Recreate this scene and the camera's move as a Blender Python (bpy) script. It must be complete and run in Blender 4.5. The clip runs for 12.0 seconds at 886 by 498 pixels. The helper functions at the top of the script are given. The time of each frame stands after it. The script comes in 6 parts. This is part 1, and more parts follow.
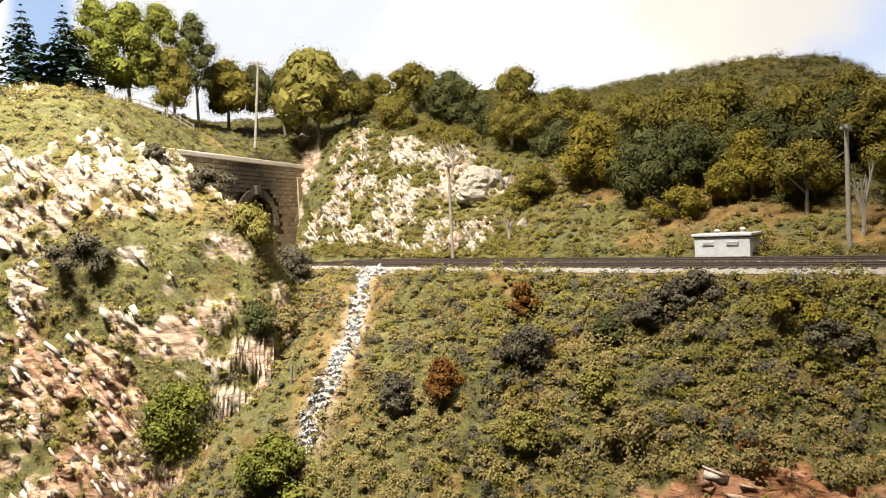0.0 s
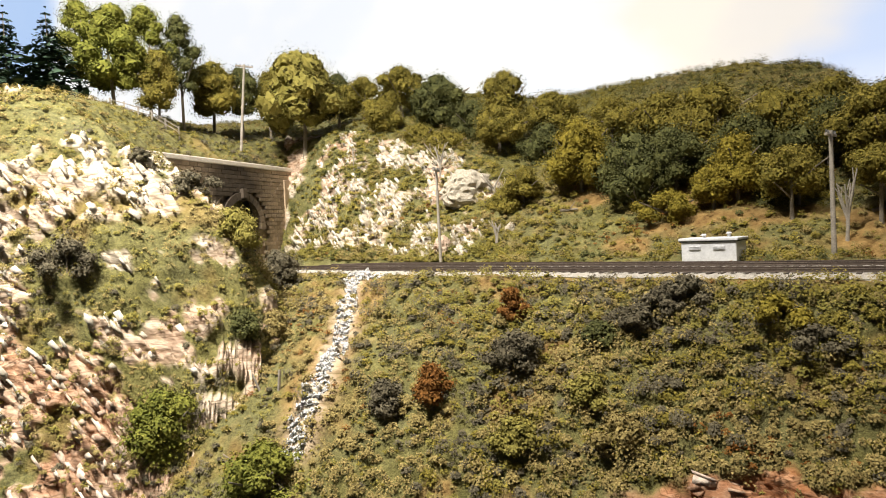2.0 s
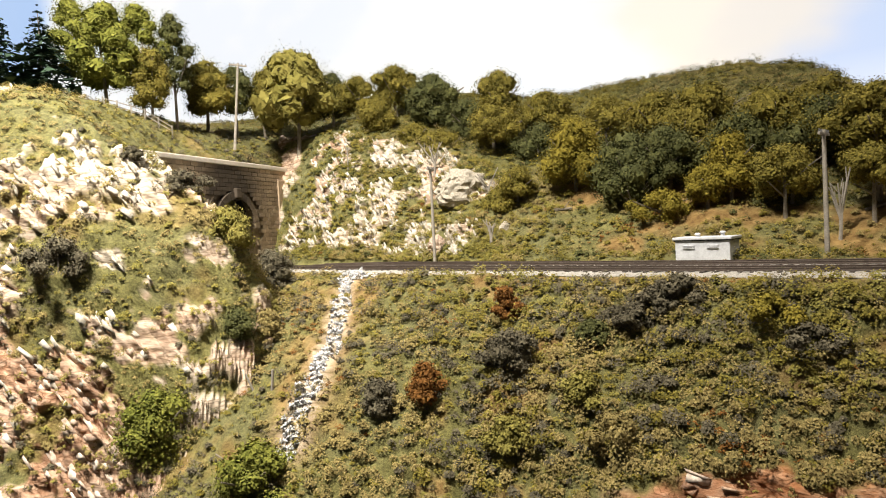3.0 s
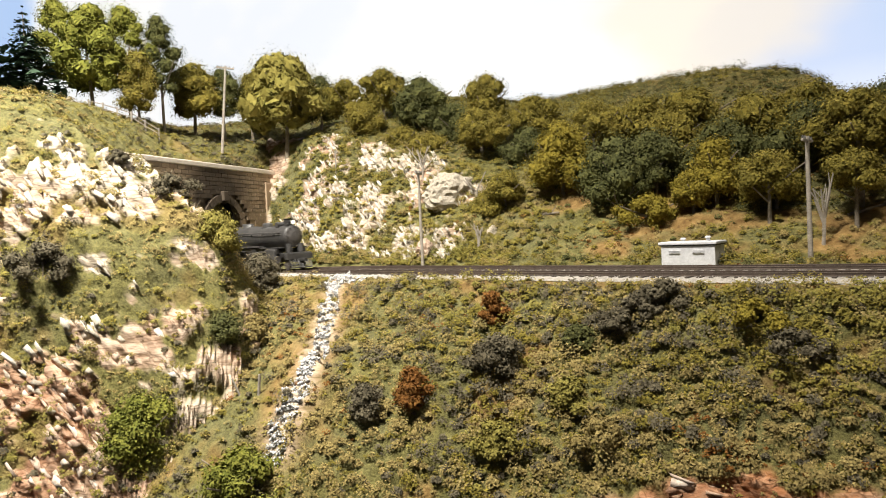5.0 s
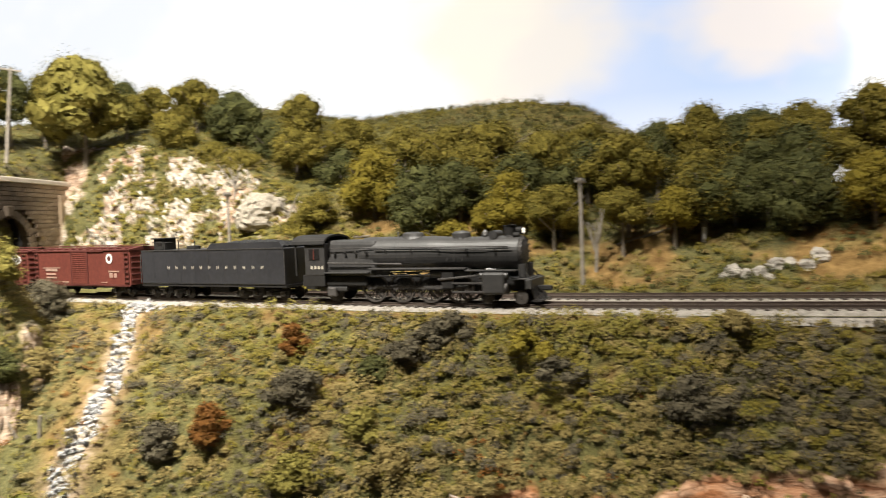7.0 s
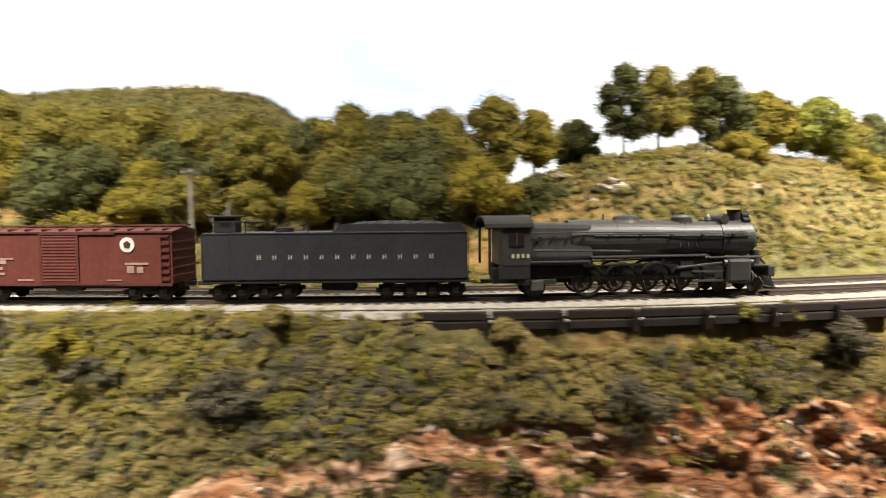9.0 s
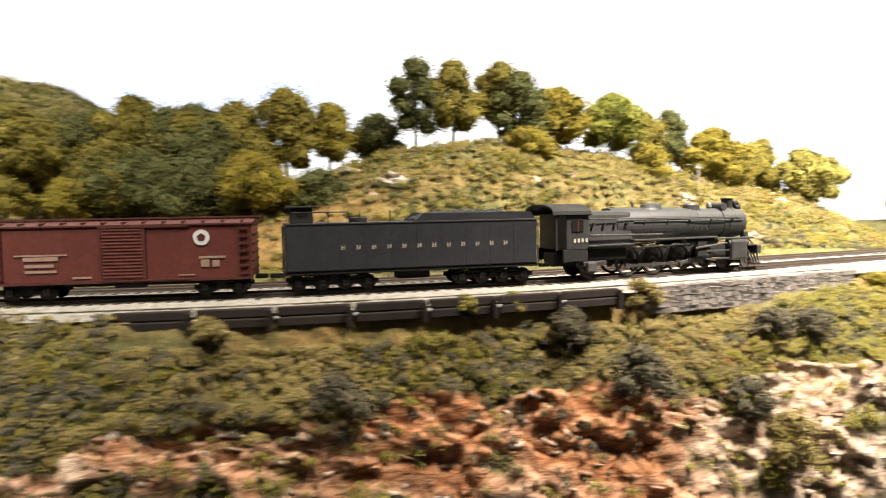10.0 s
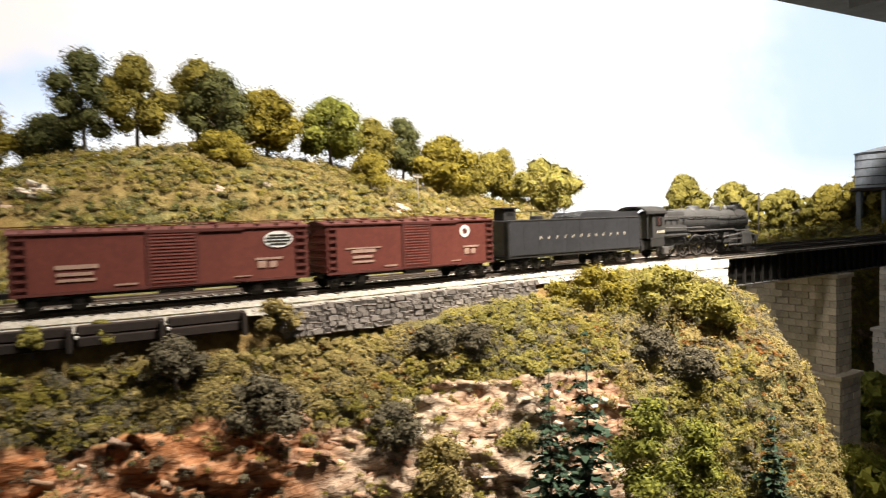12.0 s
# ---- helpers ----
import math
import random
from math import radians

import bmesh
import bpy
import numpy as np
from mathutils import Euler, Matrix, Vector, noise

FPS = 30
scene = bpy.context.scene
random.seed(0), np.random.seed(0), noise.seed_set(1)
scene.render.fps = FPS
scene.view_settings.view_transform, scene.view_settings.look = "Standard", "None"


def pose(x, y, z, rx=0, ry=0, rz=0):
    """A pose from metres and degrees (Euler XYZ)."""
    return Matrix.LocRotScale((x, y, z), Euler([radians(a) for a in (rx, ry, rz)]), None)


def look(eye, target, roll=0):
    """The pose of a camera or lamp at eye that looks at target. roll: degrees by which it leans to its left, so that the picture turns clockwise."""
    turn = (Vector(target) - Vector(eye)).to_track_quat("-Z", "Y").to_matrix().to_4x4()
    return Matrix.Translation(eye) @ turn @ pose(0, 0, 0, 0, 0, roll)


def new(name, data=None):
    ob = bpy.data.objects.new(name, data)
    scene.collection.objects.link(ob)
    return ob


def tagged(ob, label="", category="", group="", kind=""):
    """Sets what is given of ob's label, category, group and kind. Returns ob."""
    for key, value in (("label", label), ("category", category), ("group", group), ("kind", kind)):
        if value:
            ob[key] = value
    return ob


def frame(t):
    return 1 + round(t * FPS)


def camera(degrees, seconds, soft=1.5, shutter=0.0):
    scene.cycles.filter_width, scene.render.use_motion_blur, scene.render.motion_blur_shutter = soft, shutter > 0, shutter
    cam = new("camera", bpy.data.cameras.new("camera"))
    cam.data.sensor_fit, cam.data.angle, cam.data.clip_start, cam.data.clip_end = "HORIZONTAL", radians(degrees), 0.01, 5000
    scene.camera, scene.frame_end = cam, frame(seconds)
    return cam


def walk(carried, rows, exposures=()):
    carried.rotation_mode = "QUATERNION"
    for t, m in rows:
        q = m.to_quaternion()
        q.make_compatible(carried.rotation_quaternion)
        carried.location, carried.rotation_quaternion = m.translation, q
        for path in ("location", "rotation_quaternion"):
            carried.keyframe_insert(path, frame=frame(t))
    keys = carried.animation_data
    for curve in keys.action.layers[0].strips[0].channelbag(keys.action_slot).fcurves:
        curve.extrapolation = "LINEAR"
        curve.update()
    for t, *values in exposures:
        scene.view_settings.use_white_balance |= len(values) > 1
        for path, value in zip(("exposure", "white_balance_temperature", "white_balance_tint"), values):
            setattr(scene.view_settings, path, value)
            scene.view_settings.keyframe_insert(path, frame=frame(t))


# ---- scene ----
cam = camera(66.0, 12.0, soft=1.0, shutter=0.6)

PATH = [
    (0, (0.003, 0.082, 0.033), (0.105, 2.079, -0.038), -2.9),
    (0.5, (0.002, 0.082, 0.034), (0.106, 2.078, -0.035), -2.9),
    (1, (0.002, 0.082, 0.034), (0.112, 2.078, -0.033), -2.7),
    (1.5, (0.002, 0.082, 0.035), (0.125, 2.077, -0.031), -2.6),
    (2, (0.001, 0.083, 0.035), (0.145, 2.077, -0.032), -2.9),
    (2.5, (0.002, 0.083, 0.035), (0.153, 2.077, -0.033), -3.0),
    (3, (0.002, 0.084, 0.034), (0.16, 2.076, -0.033), -2.9),
    (5, (0.003, 0.083, 0.036), (0.194, 2.073, -0.027), -2.8),
    (5.5, (0.005, 0.082, 0.037), (0.256, 2.065, -0.028), -2.0),
    (6, (0.006, 0.077, 0.046), (0.336, 2.048, -0.016), -1.4),
    (6.5, (0.013, 0.069, 0.054), (0.506, 2.006, -0.005), -1.8),
    (6.7, (0.017, 0.066, 0.056), (0.578, 1.984, -0.013), -2.0),
    (8.3, (0.079, 0.031, 0.057), (1.104, 1.746, -0.03), -1.6),
    (8.5, (0.099, 0.023, 0.06), (1.156, 1.717, -0.046), -1.3),
    (9, (0.149, -0.001, 0.054), (1.342, 1.601, -0.058), -0.5),
    (9.5, (0.2, -0.041, 0.054), (1.49, 1.479, -0.095), -1.0),
    (10, (0.251, -0.072, 0.05), (1.62, 1.38, -0.072), -1.0),
    (10.5, (0.294, -0.106, 0.049), (1.764, 1.244, -0.08), -0.6),
    (11, (0.319, -0.135, 0.051), (1.871, 1.123, -0.057), -0.5),
    (11.5, (0.347, -0.148, 0.05), (1.953, 1.042, -0.028), -1.2),
    (12, (0.386, -0.148, 0.046), (2.025, 0.993, -0.048), -1.6),
]
walk(cam, [(t, look(eye, target, roll)) for t, eye, target, roll in PATH],
     exposures=[(0, 0.0), (5, 0.0), (6.7, 0.0), (8.5, 0.48), (9.5, 0.65), (10.5, 0.75), (11.2, 0.45), (12, 0.12)])

# ---- light: an overhead layout lamp row, soft room light ----
world = bpy.data.worlds.new("room")
scene.world = world
world.use_nodes = True
world.node_tree.nodes["Background"].inputs[0].default_value = (1.0, 0.97, 0.92, 1)
world.node_tree.nodes["Background"].inputs[1].default_value = 0.032


def area(name, eye, target, size, power, colour, spread):
    d = bpy.data.lights.new(name, "AREA")
    d.shape, d.size, d.size_y, d.energy, d.color, d.spread = "RECTANGLE", size[0], size[1], power, colour, radians(spread)
    ob = new(name, d)
    ob.matrix_world = look(eye, target)
    return ob


area("lamp_left", (-0.37, 0.20, 1.05), (-0.25, 0.76, 0.05), (0.18, 0.08), 13.5, (1.0, 0.95, 0.85), 85)
area("lamp_middle", (0.25, 0.10, 1.15), (0.50, 0.50, 0.0), (0.22, 0.09), 3.6, (1.0, 0.90, 0.74), 120)
area("lamp_right", (0.84, -0.36, 1.00), (1.50, 0.03, -0.05), (0.20, 0.08), 38.0, (1.0, 0.92, 0.80), 110)


# ---- materials ----
def material(name, rough=0.8, metal=0.0, spec=0.3):
    m = bpy.data.materials.new(name)
    m.use_nodes = True
    b = m.node_tree.nodes["Principled BSDF"]
    b.inputs["Roughness"].default_value = rough
    b.inputs["Metallic"].default_value = metal
    b.inputs["Specular IOR Level"].default_value = spec
    return m, m.node_tree, b


def node(nt, kind, **kw):
    n = nt.nodes.new(kind)
    for k, v in kw.items():
        n.inputs[k].default_value = v
    return n


def noise_tex(nt, scale, detail=4, rough=0.6, vec=None):
    n = node(nt, "ShaderNodeTexNoise", Scale=scale, Detail=detail, Roughness=rough)
    if vec is None:
        vec = nt.nodes.new("ShaderNodeTexCoord").outputs["Object"]
    nt.links.new(vec, n.inputs["Vector"])
    return n.outputs["Fac"]


def ramp(nt, fac, stops):
    r = nt.nodes.new("ShaderNodeValToRGB")
    while len(r.color_ramp.elements) < len(stops):
        r.color_ramp.elements.new(0.5)
    for e, (p, c) in zip(r.color_ramp.elements, stops):
        e.position, e.color = p, (*c, 1)
    nt.links.new(fac, r.inputs["Fac"])
    return r.outputs["Color"]


def mixc(nt, fac, a, b, mode="MIX"):
    m = nt.nodes.new("ShaderNodeMix")
    m.data_type, m.blend_type = "RGBA", mode
    for v, i in ((fac, 0), (a, 6), (b, 7)):
        if isinstance(v, (int, float)):
            m.inputs[i].default_value = v
        elif isinstance(v, tuple):
            m.inputs[i].default_value = (*v, 1)
        else:
            nt.links.new(v, m.inputs[i])
    return m.outputs[2]


def bump(nt, b, height, strength, dist):
    n = node(nt, "ShaderNodeBump", Strength=strength, Distance=dist)
    nt.links.new(height, n.inputs["Height"])
    nt.links.new(n.outputs["Normal"], b.inputs["Normal"])


def surface(name, lo, hi, scale, rough=0.8, metal=0.0, spec=0.3, fine=6.0, rel=0.0005, vary=0.0):
    """Two-scale mottled paint, stone, metal or wood."""
    m, nt, b = material(name, rough, metal, spec)
    big, small = noise_tex(nt, scale), noise_tex(nt, scale * fine, 6, 0.7)
    c = ramp(nt, big, [(0.3, lo), (0.7, hi)])
    c = mixc(nt, 0.35, c, ramp(nt, small, [(0.3, tuple(v * 0.55 for v in lo)), (0.7, tuple(min(1, v * 1.25) for v in hi))]))
    if vary:
        r = nt.nodes.new("ShaderNodeObjectInfo").outputs["Random"]
        c = mixc(nt, vary, c, ramp(nt, r, [(0.0, tuple(v * 0.5 for v in lo)), (1.0, tuple(min(1, v * 1.4) for v in hi))]))
    nt.links.new(c, b.inputs["Base Color"])
    bump(nt, b, small, 0.5, rel)
    return m


def leaf_material(name, dark, mid, light, gain=1.0):
    dark, mid, light = (tuple(v * k * gain for v, k in zip(c, (1.18, 1.0, 0.86))) for c in (dark, mid, light))
    m, nt, b = material(name, 0.85, 0.0, 0.15)
    isl = nt.nodes.new("ShaderNodeNewGeometry").outputs["Random Per Island"]
    soft_lo = tuple(0.75 * a + 0.25 * b for a, b in zip(dark, mid))
    soft_hi = tuple(0.80 * a + 0.20 * b for a, b in zip(light, mid))
    c = ramp(nt, isl, [(0.0, soft_lo), (0.5, mid), (1.0, soft_hi)])
    c = mixc(nt, 0.35, c, ramp(nt, noise_tex(nt, 22.0, 3), [(0.3, dark), (0.7, light)]))
    nt.links.new(c, b.inputs["Base Color"])
    return m


def node_noise_colour(nt, vec):
    n = node(nt, "ShaderNodeTexNoise", Scale=0.9, Detail=3.0)
    nt.links.new(vec, n.inputs["Vector"])
    return n.outputs["Color"]


def ground_material():
    m, nt, b = material("hillside_scenery", 0.92, 0.0, 0.12)
    att = nt.nodes.new("ShaderNodeAttribute")
    att.attribute_name = "cover"
    sep = nt.nodes.new("ShaderNodeSeparateColor")
    nt.links.new(att.outputs["Color"], sep.inputs[0])
    co = nt.nodes.new("ShaderNodeTexCoord").outputs["Object"]
    fine, mid, big = noise_tex(nt, 520, 5, 0.7, co), noise_tex(nt, 95, 5, 0.65, co), noise_tex(nt, 16, 4, 0.6, co)
    green = ramp(nt, mid, [(0.28, (0.040, 0.038, 0.014)), (0.5, (0.125, 0.112, 0.040)), (0.72, (0.28, 0.25, 0.10))])
    grey = ramp(nt, mid, [(0.3, (0.05, 0.05, 0.025)), (0.7, (0.20, 0.19, 0.10))])
    green = mixc(nt, ramp(nt, big, [(0.42, (0, 0, 0)), (0.6, (1, 1, 1))]), green, grey)
    green = mixc(nt, 0.45, green, ramp(nt, fine, [(0.3, (0.02, 0.022, 0.008)), (0.7, (0.30, 0.27, 0.09))]))
    # strata run down to the right: a stretched noise
    mp = nt.nodes.new("ShaderNodeMapping")
    mp.inputs["Rotation"].default_value = (0, radians(-38), radians(45))
    mp.inputs["Scale"].default_value = (34, 120, 210)
    nt.links.new(co, mp.inputs["Vector"])
    strata = noise_tex(nt, 1.0, 5, 0.65, mp.outputs["Vector"])
    white = ramp(nt, strata, [(0.25, (0.13, 0.10, 0.07)), (0.42, (0.42, 0.36, 0.28)), (0.7, (0.76, 0.70, 0.60))])
    red = ramp(nt, strata, [(0.25, (0.13, 0.045, 0.018)), (0.45, (0.40, 0.17, 0.075)), (0.7, (0.60, 0.36, 0.22))])
    vor = node(nt, "ShaderNodeTexVoronoi", Scale=0.62)
    vor.feature = "DISTANCE_TO_EDGE"
    wob = mixc(nt, 0.25, mp.outputs["Vector"], node_noise_colour(nt, mp.outputs["Vector"]), "ADD")
    nt.links.new(wob, vor.inputs["Vector"])
    crack = ramp(nt, vor.outputs["Distance"], [(0.0, (0.50, 0.46, 0.42)), (0.05, (0.88, 0.86, 0.84)), (0.10, (1, 1, 1))])
    slab = ramp(nt, att.outputs["Alpha"], [(0.1, (0.50, 0.47, 0.45)), (0.5, (0.88, 0.86, 0.84)), (0.9, (1, 1, 1))])
    stone = mixc(nt, 1.0, mixc(nt, sep.outputs[1], white, red), crack, "MULTIPLY")
    stone = mixc(nt, 1.0, stone, slab, "MULTIPLY")
    soil = ramp(nt, mid, [(0.3, (0.13, 0.070, 0.024)), (0.7, (0.38, 0.245, 0.095))])
    c = mixc(nt, sep.outputs[0], green, stone)
    c = mixc(nt, sep.outputs[2], c, soil)
    nt.links.new(c, b.inputs["Base Color"])
    h = mixc(nt, sep.outputs[0], fine, strata)
    bump(nt, b, h, 0.9, 0.0022)
    return m


M_GROUND = ground_material()
M_BALLAST = surface("ballast", (0.17, 0.155, 0.135), (0.42, 0.385, 0.34), 300, 0.95, rel=0.001, fine=4)
M_RAIL = surface("rusty_rail", (0.045, 0.032, 0.025), (0.10, 0.075, 0.06), 200, 0.55, 0.4)
M_TIE = surface("tie_wood", (0.035, 0.027, 0.022), (0.10, 0.08, 0.065), 220, 0.9)
M_BLACK = surface("weathered_black", (0.024, 0.023, 0.023), (0.056, 0.053, 0.051), 60, 0.48, 0.0, 0.6, rel=0.0001)
M_BLACK2 = surface("sooty_black", (0.011, 0.010, 0.010), (0.030, 0.028, 0.026), 90, 0.7, 0.0, 0.3, rel=0.0001)
M_TENDER = surface("dark_green_black", (0.022, 0.022, 0.025), (0.042, 0.042, 0.047), 40, 0.40, 0.0, 0.5, rel=0.00005)
M_STEEL = surface("worn_steel", (0.10, 0.095, 0.09), (0.24, 0.23, 0.22), 150, 0.45, 0.6)
M_GOLD = surface("aged_lettering", (0.42, 0.38, 0.30), (0.60, 0.55, 0.45), 200, 0.7, rel=0.00002)
M_WHITE = surface("white_paint", (0.62, 0.60, 0.57), (0.80, 0.78, 0.75), 120, 0.7, rel=0.00005)
M_RED = surface("boxcar_red", (0.105, 0.026, 0.019), (0.150, 0.040, 0.029), 45, 0.62, rel=0.00006)
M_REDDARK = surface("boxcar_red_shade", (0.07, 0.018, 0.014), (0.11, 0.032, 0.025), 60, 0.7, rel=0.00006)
M_LETTER = surface("pale_stencil", (0.28, 0.16, 0.12), (0.42, 0.28, 0.22), 200, 0.8, rel=0.00002)
M_SHED = surface("shed_grey", (0.46, 0.46, 0.48), (0.62, 0.62, 0.64), 90, 0.7, rel=0.0001)
M_POLE = surface("weathered_pole", (0.17, 0.145, 0.12), (0.36, 0.32, 0.27), 160, 0.85, rel=0.0002)
M_BARK = surface("bark", (0.09, 0.07, 0.05), (0.26, 0.22, 0.17), 140, 0.9, rel=0.0006)
M_STONE = surface("pier_stone", (0.42, 0.36, 0.30), (0.68, 0.61, 0.53), 60, 0.9, rel=0.0005, vary=0.3)
def soot(m, centre, reach):
    """A soot stain about a point, over the colour that the material has."""
    nt = m.node_tree
    b = nt.nodes["Principled BSDF"]
    old = b.inputs["Base Color"].links[0].from_socket
    pos = nt.nodes.new("ShaderNodeNewGeometry").outputs["Position"]
    dist = nt.nodes.new("ShaderNodeVectorMath")
    dist.operation = "DISTANCE"
    nt.links.new(pos, dist.inputs[0])
    dist.inputs[1].default_value = centre
    rag = nt.nodes.new("ShaderNodeMath")
    rag.operation = "MULTIPLY_ADD"
    nt.links.new(noise_tex(nt, 60, 3, 0.6, pos), rag.inputs[0])
    rag.inputs[1].default_value = -0.03
    nt.links.new(dist.outputs["Value"], rag.inputs[2])
    mr = nt.nodes.new("ShaderNodeMapRange")
    mr.inputs["From Min"].default_value, mr.inputs["From Max"].default_value = reach * 0.3, reach
    mr.inputs["To Min"].default_value, mr.inputs["To Max"].default_value = 0.85, 0.0
    nt.links.new(rag.outputs[0], mr.inputs["Value"])
    nt.links.new(mixc(nt, mr.outputs["Result"], old, (0.018, 0.014, 0.012)), b.inputs["Base Color"])


M_PORTAL = surface("sooty_brick", (0.21, 0.15, 0.10), (0.40, 0.30, 0.20), 40, 0.9, rel=0.0004, vary=0.25)
M_GIRDER = surface("girder_black", (0.010, 0.009, 0.008), (0.030, 0.026, 0.023), 60, 0.6, rel=0.0001)
M_TIMBER = surface("dark_timber", (0.011, 0.008, 0.007), (0.034, 0.023, 0.019), 110, 0.85, rel=0.0003, vary=0.25)
M_ROCK = surface("loose_rock", (0.22, 0.20, 0.18), (0.60, 0.56, 0.50), 90, 0.9, rel=0.0006)
M_TANK = surface("tank_grey", (0.13, 0.145, 0.17), (0.22, 0.24, 0.28), 60, 0.6, rel=0.0001)
M_DARK = surface("tunnel_dark", (0.006, 0.005, 0.005), (0.012, 0.010, 0.009), 60, 0.95)
M_VALANCE = surface("valance_grey", (0.10, 0.10, 0.11), (0.16, 0.16, 0.17), 8, 0.6, rel=0.0002)

LEAF = {
    "olive": leaf_material("olive_foliage", (0.040, 0.042, 0.010), (0.10, 0.098, 0.020), (0.19, 0.175, 0.038), 1.3),
    "dark": leaf_material("dark_foliage", (0.022, 0.030, 0.013), (0.05, 0.062, 0.024), (0.10, 0.115, 0.04), 1.2),
    "yellow": leaf_material("yellow_foliage", (0.070, 0.066, 0.010), (0.150, 0.140, 0.020), (0.245, 0.225, 0.04), 1.05),
    "green": leaf_material("green_foliage", (0.034, 0.048, 0.010), (0.085, 0.105, 0.018), (0.165, 0.185, 0.04), 1.35),
    "fir": leaf_material("fir_needles", (0.012, 0.030, 0.022), (0.028, 0.058, 0.042), (0.055, 0.095, 0.068)),
    "grey": leaf_material("grey_brush", (0.026, 0.027, 0.020), (0.07, 0.07, 0.052), (0.13, 0.13, 0.095), 1.15),
    "sage": leaf_material("sage_scrub", (0.055, 0.052, 0.022), (0.135, 0.122, 0.050), (0.25, 0.225, 0.10), 1.3),
    "rust": leaf_material("rust_scrub", (0.10, 0.045, 0.012), (0.21, 0.10, 0.025), (0.32, 0.18, 0.05), 0.68),
    "lime": leaf_material("lime_turf", (0.07, 0.075, 0.018), (0.14, 0.145, 0.036), (0.23, 0.225, 0.07), 1.15),
}


# ---- mesh helpers ----
def link(name, bm, mat, parent=None, label="", smooth=False):
    me = bpy.data.meshes.new(name)
    bm.to_mesh(me)
    bm.free()
    me.materials.append(mat)
    if smooth:
        me.shade_smooth()
    ob = new(name, me)
    ob.parent = parent
    return tagged(ob, label)


def part(name, bm, material, parent, label="", smooth=False):
    return link(name, bm, material, parent, label, smooth)


def empty(name, m=None):
    ob = new(name)
    ob.empty_display_size = 0.01
    if m is not None:
        ob.matrix_world = m
    return ob


def box(bm, x0, x1, y0, y1, z0, z1, bev=0.0, m=None):
    r = bmesh.ops.create_cube(bm, size=1)
    vs = r["verts"]
    for v in vs:
        v.co = Vector(((x0 + x1) / 2 + v.co.x * (x1 - x0), (y0 + y1) / 2 + v.co.y * (y1 - y0), (z0 + z1) / 2 + v.co.z * (z1 - z0)))
    if bev:
        es = list({e for v in vs for e in v.link_edges})
        vs = list({v for f in bmesh.ops.bevel(bm, geom=es, offset=bev, segments=2, affect="EDGES", profile=0.5)["faces"] for v in f.verts} | {v for v in vs if v.is_valid})
    if m is not None:
        bmesh.ops.transform(bm, matrix=m, verts=[v for v in vs if v.is_valid])
    return bm


def tube(bm, a, b, r0, r1=None, seg=12, caps=True):
    a, b = Vector(a), Vector(b)
    r1 = r0 if r1 is None else r1
    q = (b - a).to_track_quat("Z", "Y").to_matrix().to_4x4()
    bmesh.ops.create_cone(bm, cap_ends=caps, segments=seg, radius1=r0, radius2=r1, depth=(b - a).length, matrix=Matrix.Translation((a + b) / 2) @ q)
    return bm


def boxed(*a, **k):
    return box(bmesh.new(), *a, **k)


def tubed(*a, **k):
    return tube(bmesh.new(), *a, **k)


def mesh_np(name, verts, faces, mat, parent=None):
    """A mesh from numpy arrays; all faces have the same number of corners."""
    me = bpy.data.meshes.new(name)
    n = faces.shape[1]
    me.vertices.add(len(verts))
    me.vertices.foreach_set("co", np.ascontiguousarray(verts, dtype=np.float32).ravel())
    me.loops.add(faces.size)
    me.loops.foreach_set("vertex_index", np.ascontiguousarray(faces, dtype=np.int32).ravel())
    me.polygons.add(len(faces))
    me.polygons.foreach_set("loop_start", np.arange(0, faces.size, n, dtype=np.int32))
    me.update(calc_edges=True)
    me.validate()
    me.materials.append(mat)
    ob = new(name, me)
    ob.parent = parent
    return ob


# ---- the track's line: near track, along s, with d to the hill side ----
NEAR_RAIL = [(-0.36, 1.08), (-0.22, 0.935), (-0.09, 0.795), (0.04, 0.648), (0.15, 0.54), (0.225, 0.468), (0.33, 0.386), (0.42, 0.322),
             (0.5, 0.27), (0.63, 0.204), (0.78, 0.15), (0.91, 0.11), (1.14, 0.022), (1.68, -0.185), (2.4, -0.475)]


def track_line():
    c = np.array(NEAR_RAIL)
    c = np.vstack([2 * c[0] - c[1], c, 2 * c[-1] - c[-2]])
    out = []
    for i in range(1, len(c) - 2):
        p0, p1, p2, p3 = c[i - 1:i + 3]
        for k in range(12):
            u = k / 12
            out.append(0.5 * (2 * p1 + (p2 - p0) * u + (2 * p0 - 5 * p1 + 4 * p2 - p3) * u * u + (3 * p1 - p0 - 3 * p2 + p3) * u ** 3))
    q = np.array(out + [c[-2]])
    for _ in range(60):
        q[1:-1] = 0.5 * q[1:-1] + 0.25 * (q[:-2] + q[2:])
    t = np.gradient(q, axis=0)
    t /= np.linalg.norm(t, axis=1)[:, None]
    n = np.stack([-t[:, 1], t[:, 0]], 1)
    q = q + n * 0.00825
    s = np.r_[0, np.cumsum(np.linalg.norm(np.diff(q, axis=0), axis=1))]
    return q, t, n, s


LINE_Q, LINE_T, LINE_N, LINE_S = track_line()
LINE_END = float(LINE_S[-1])


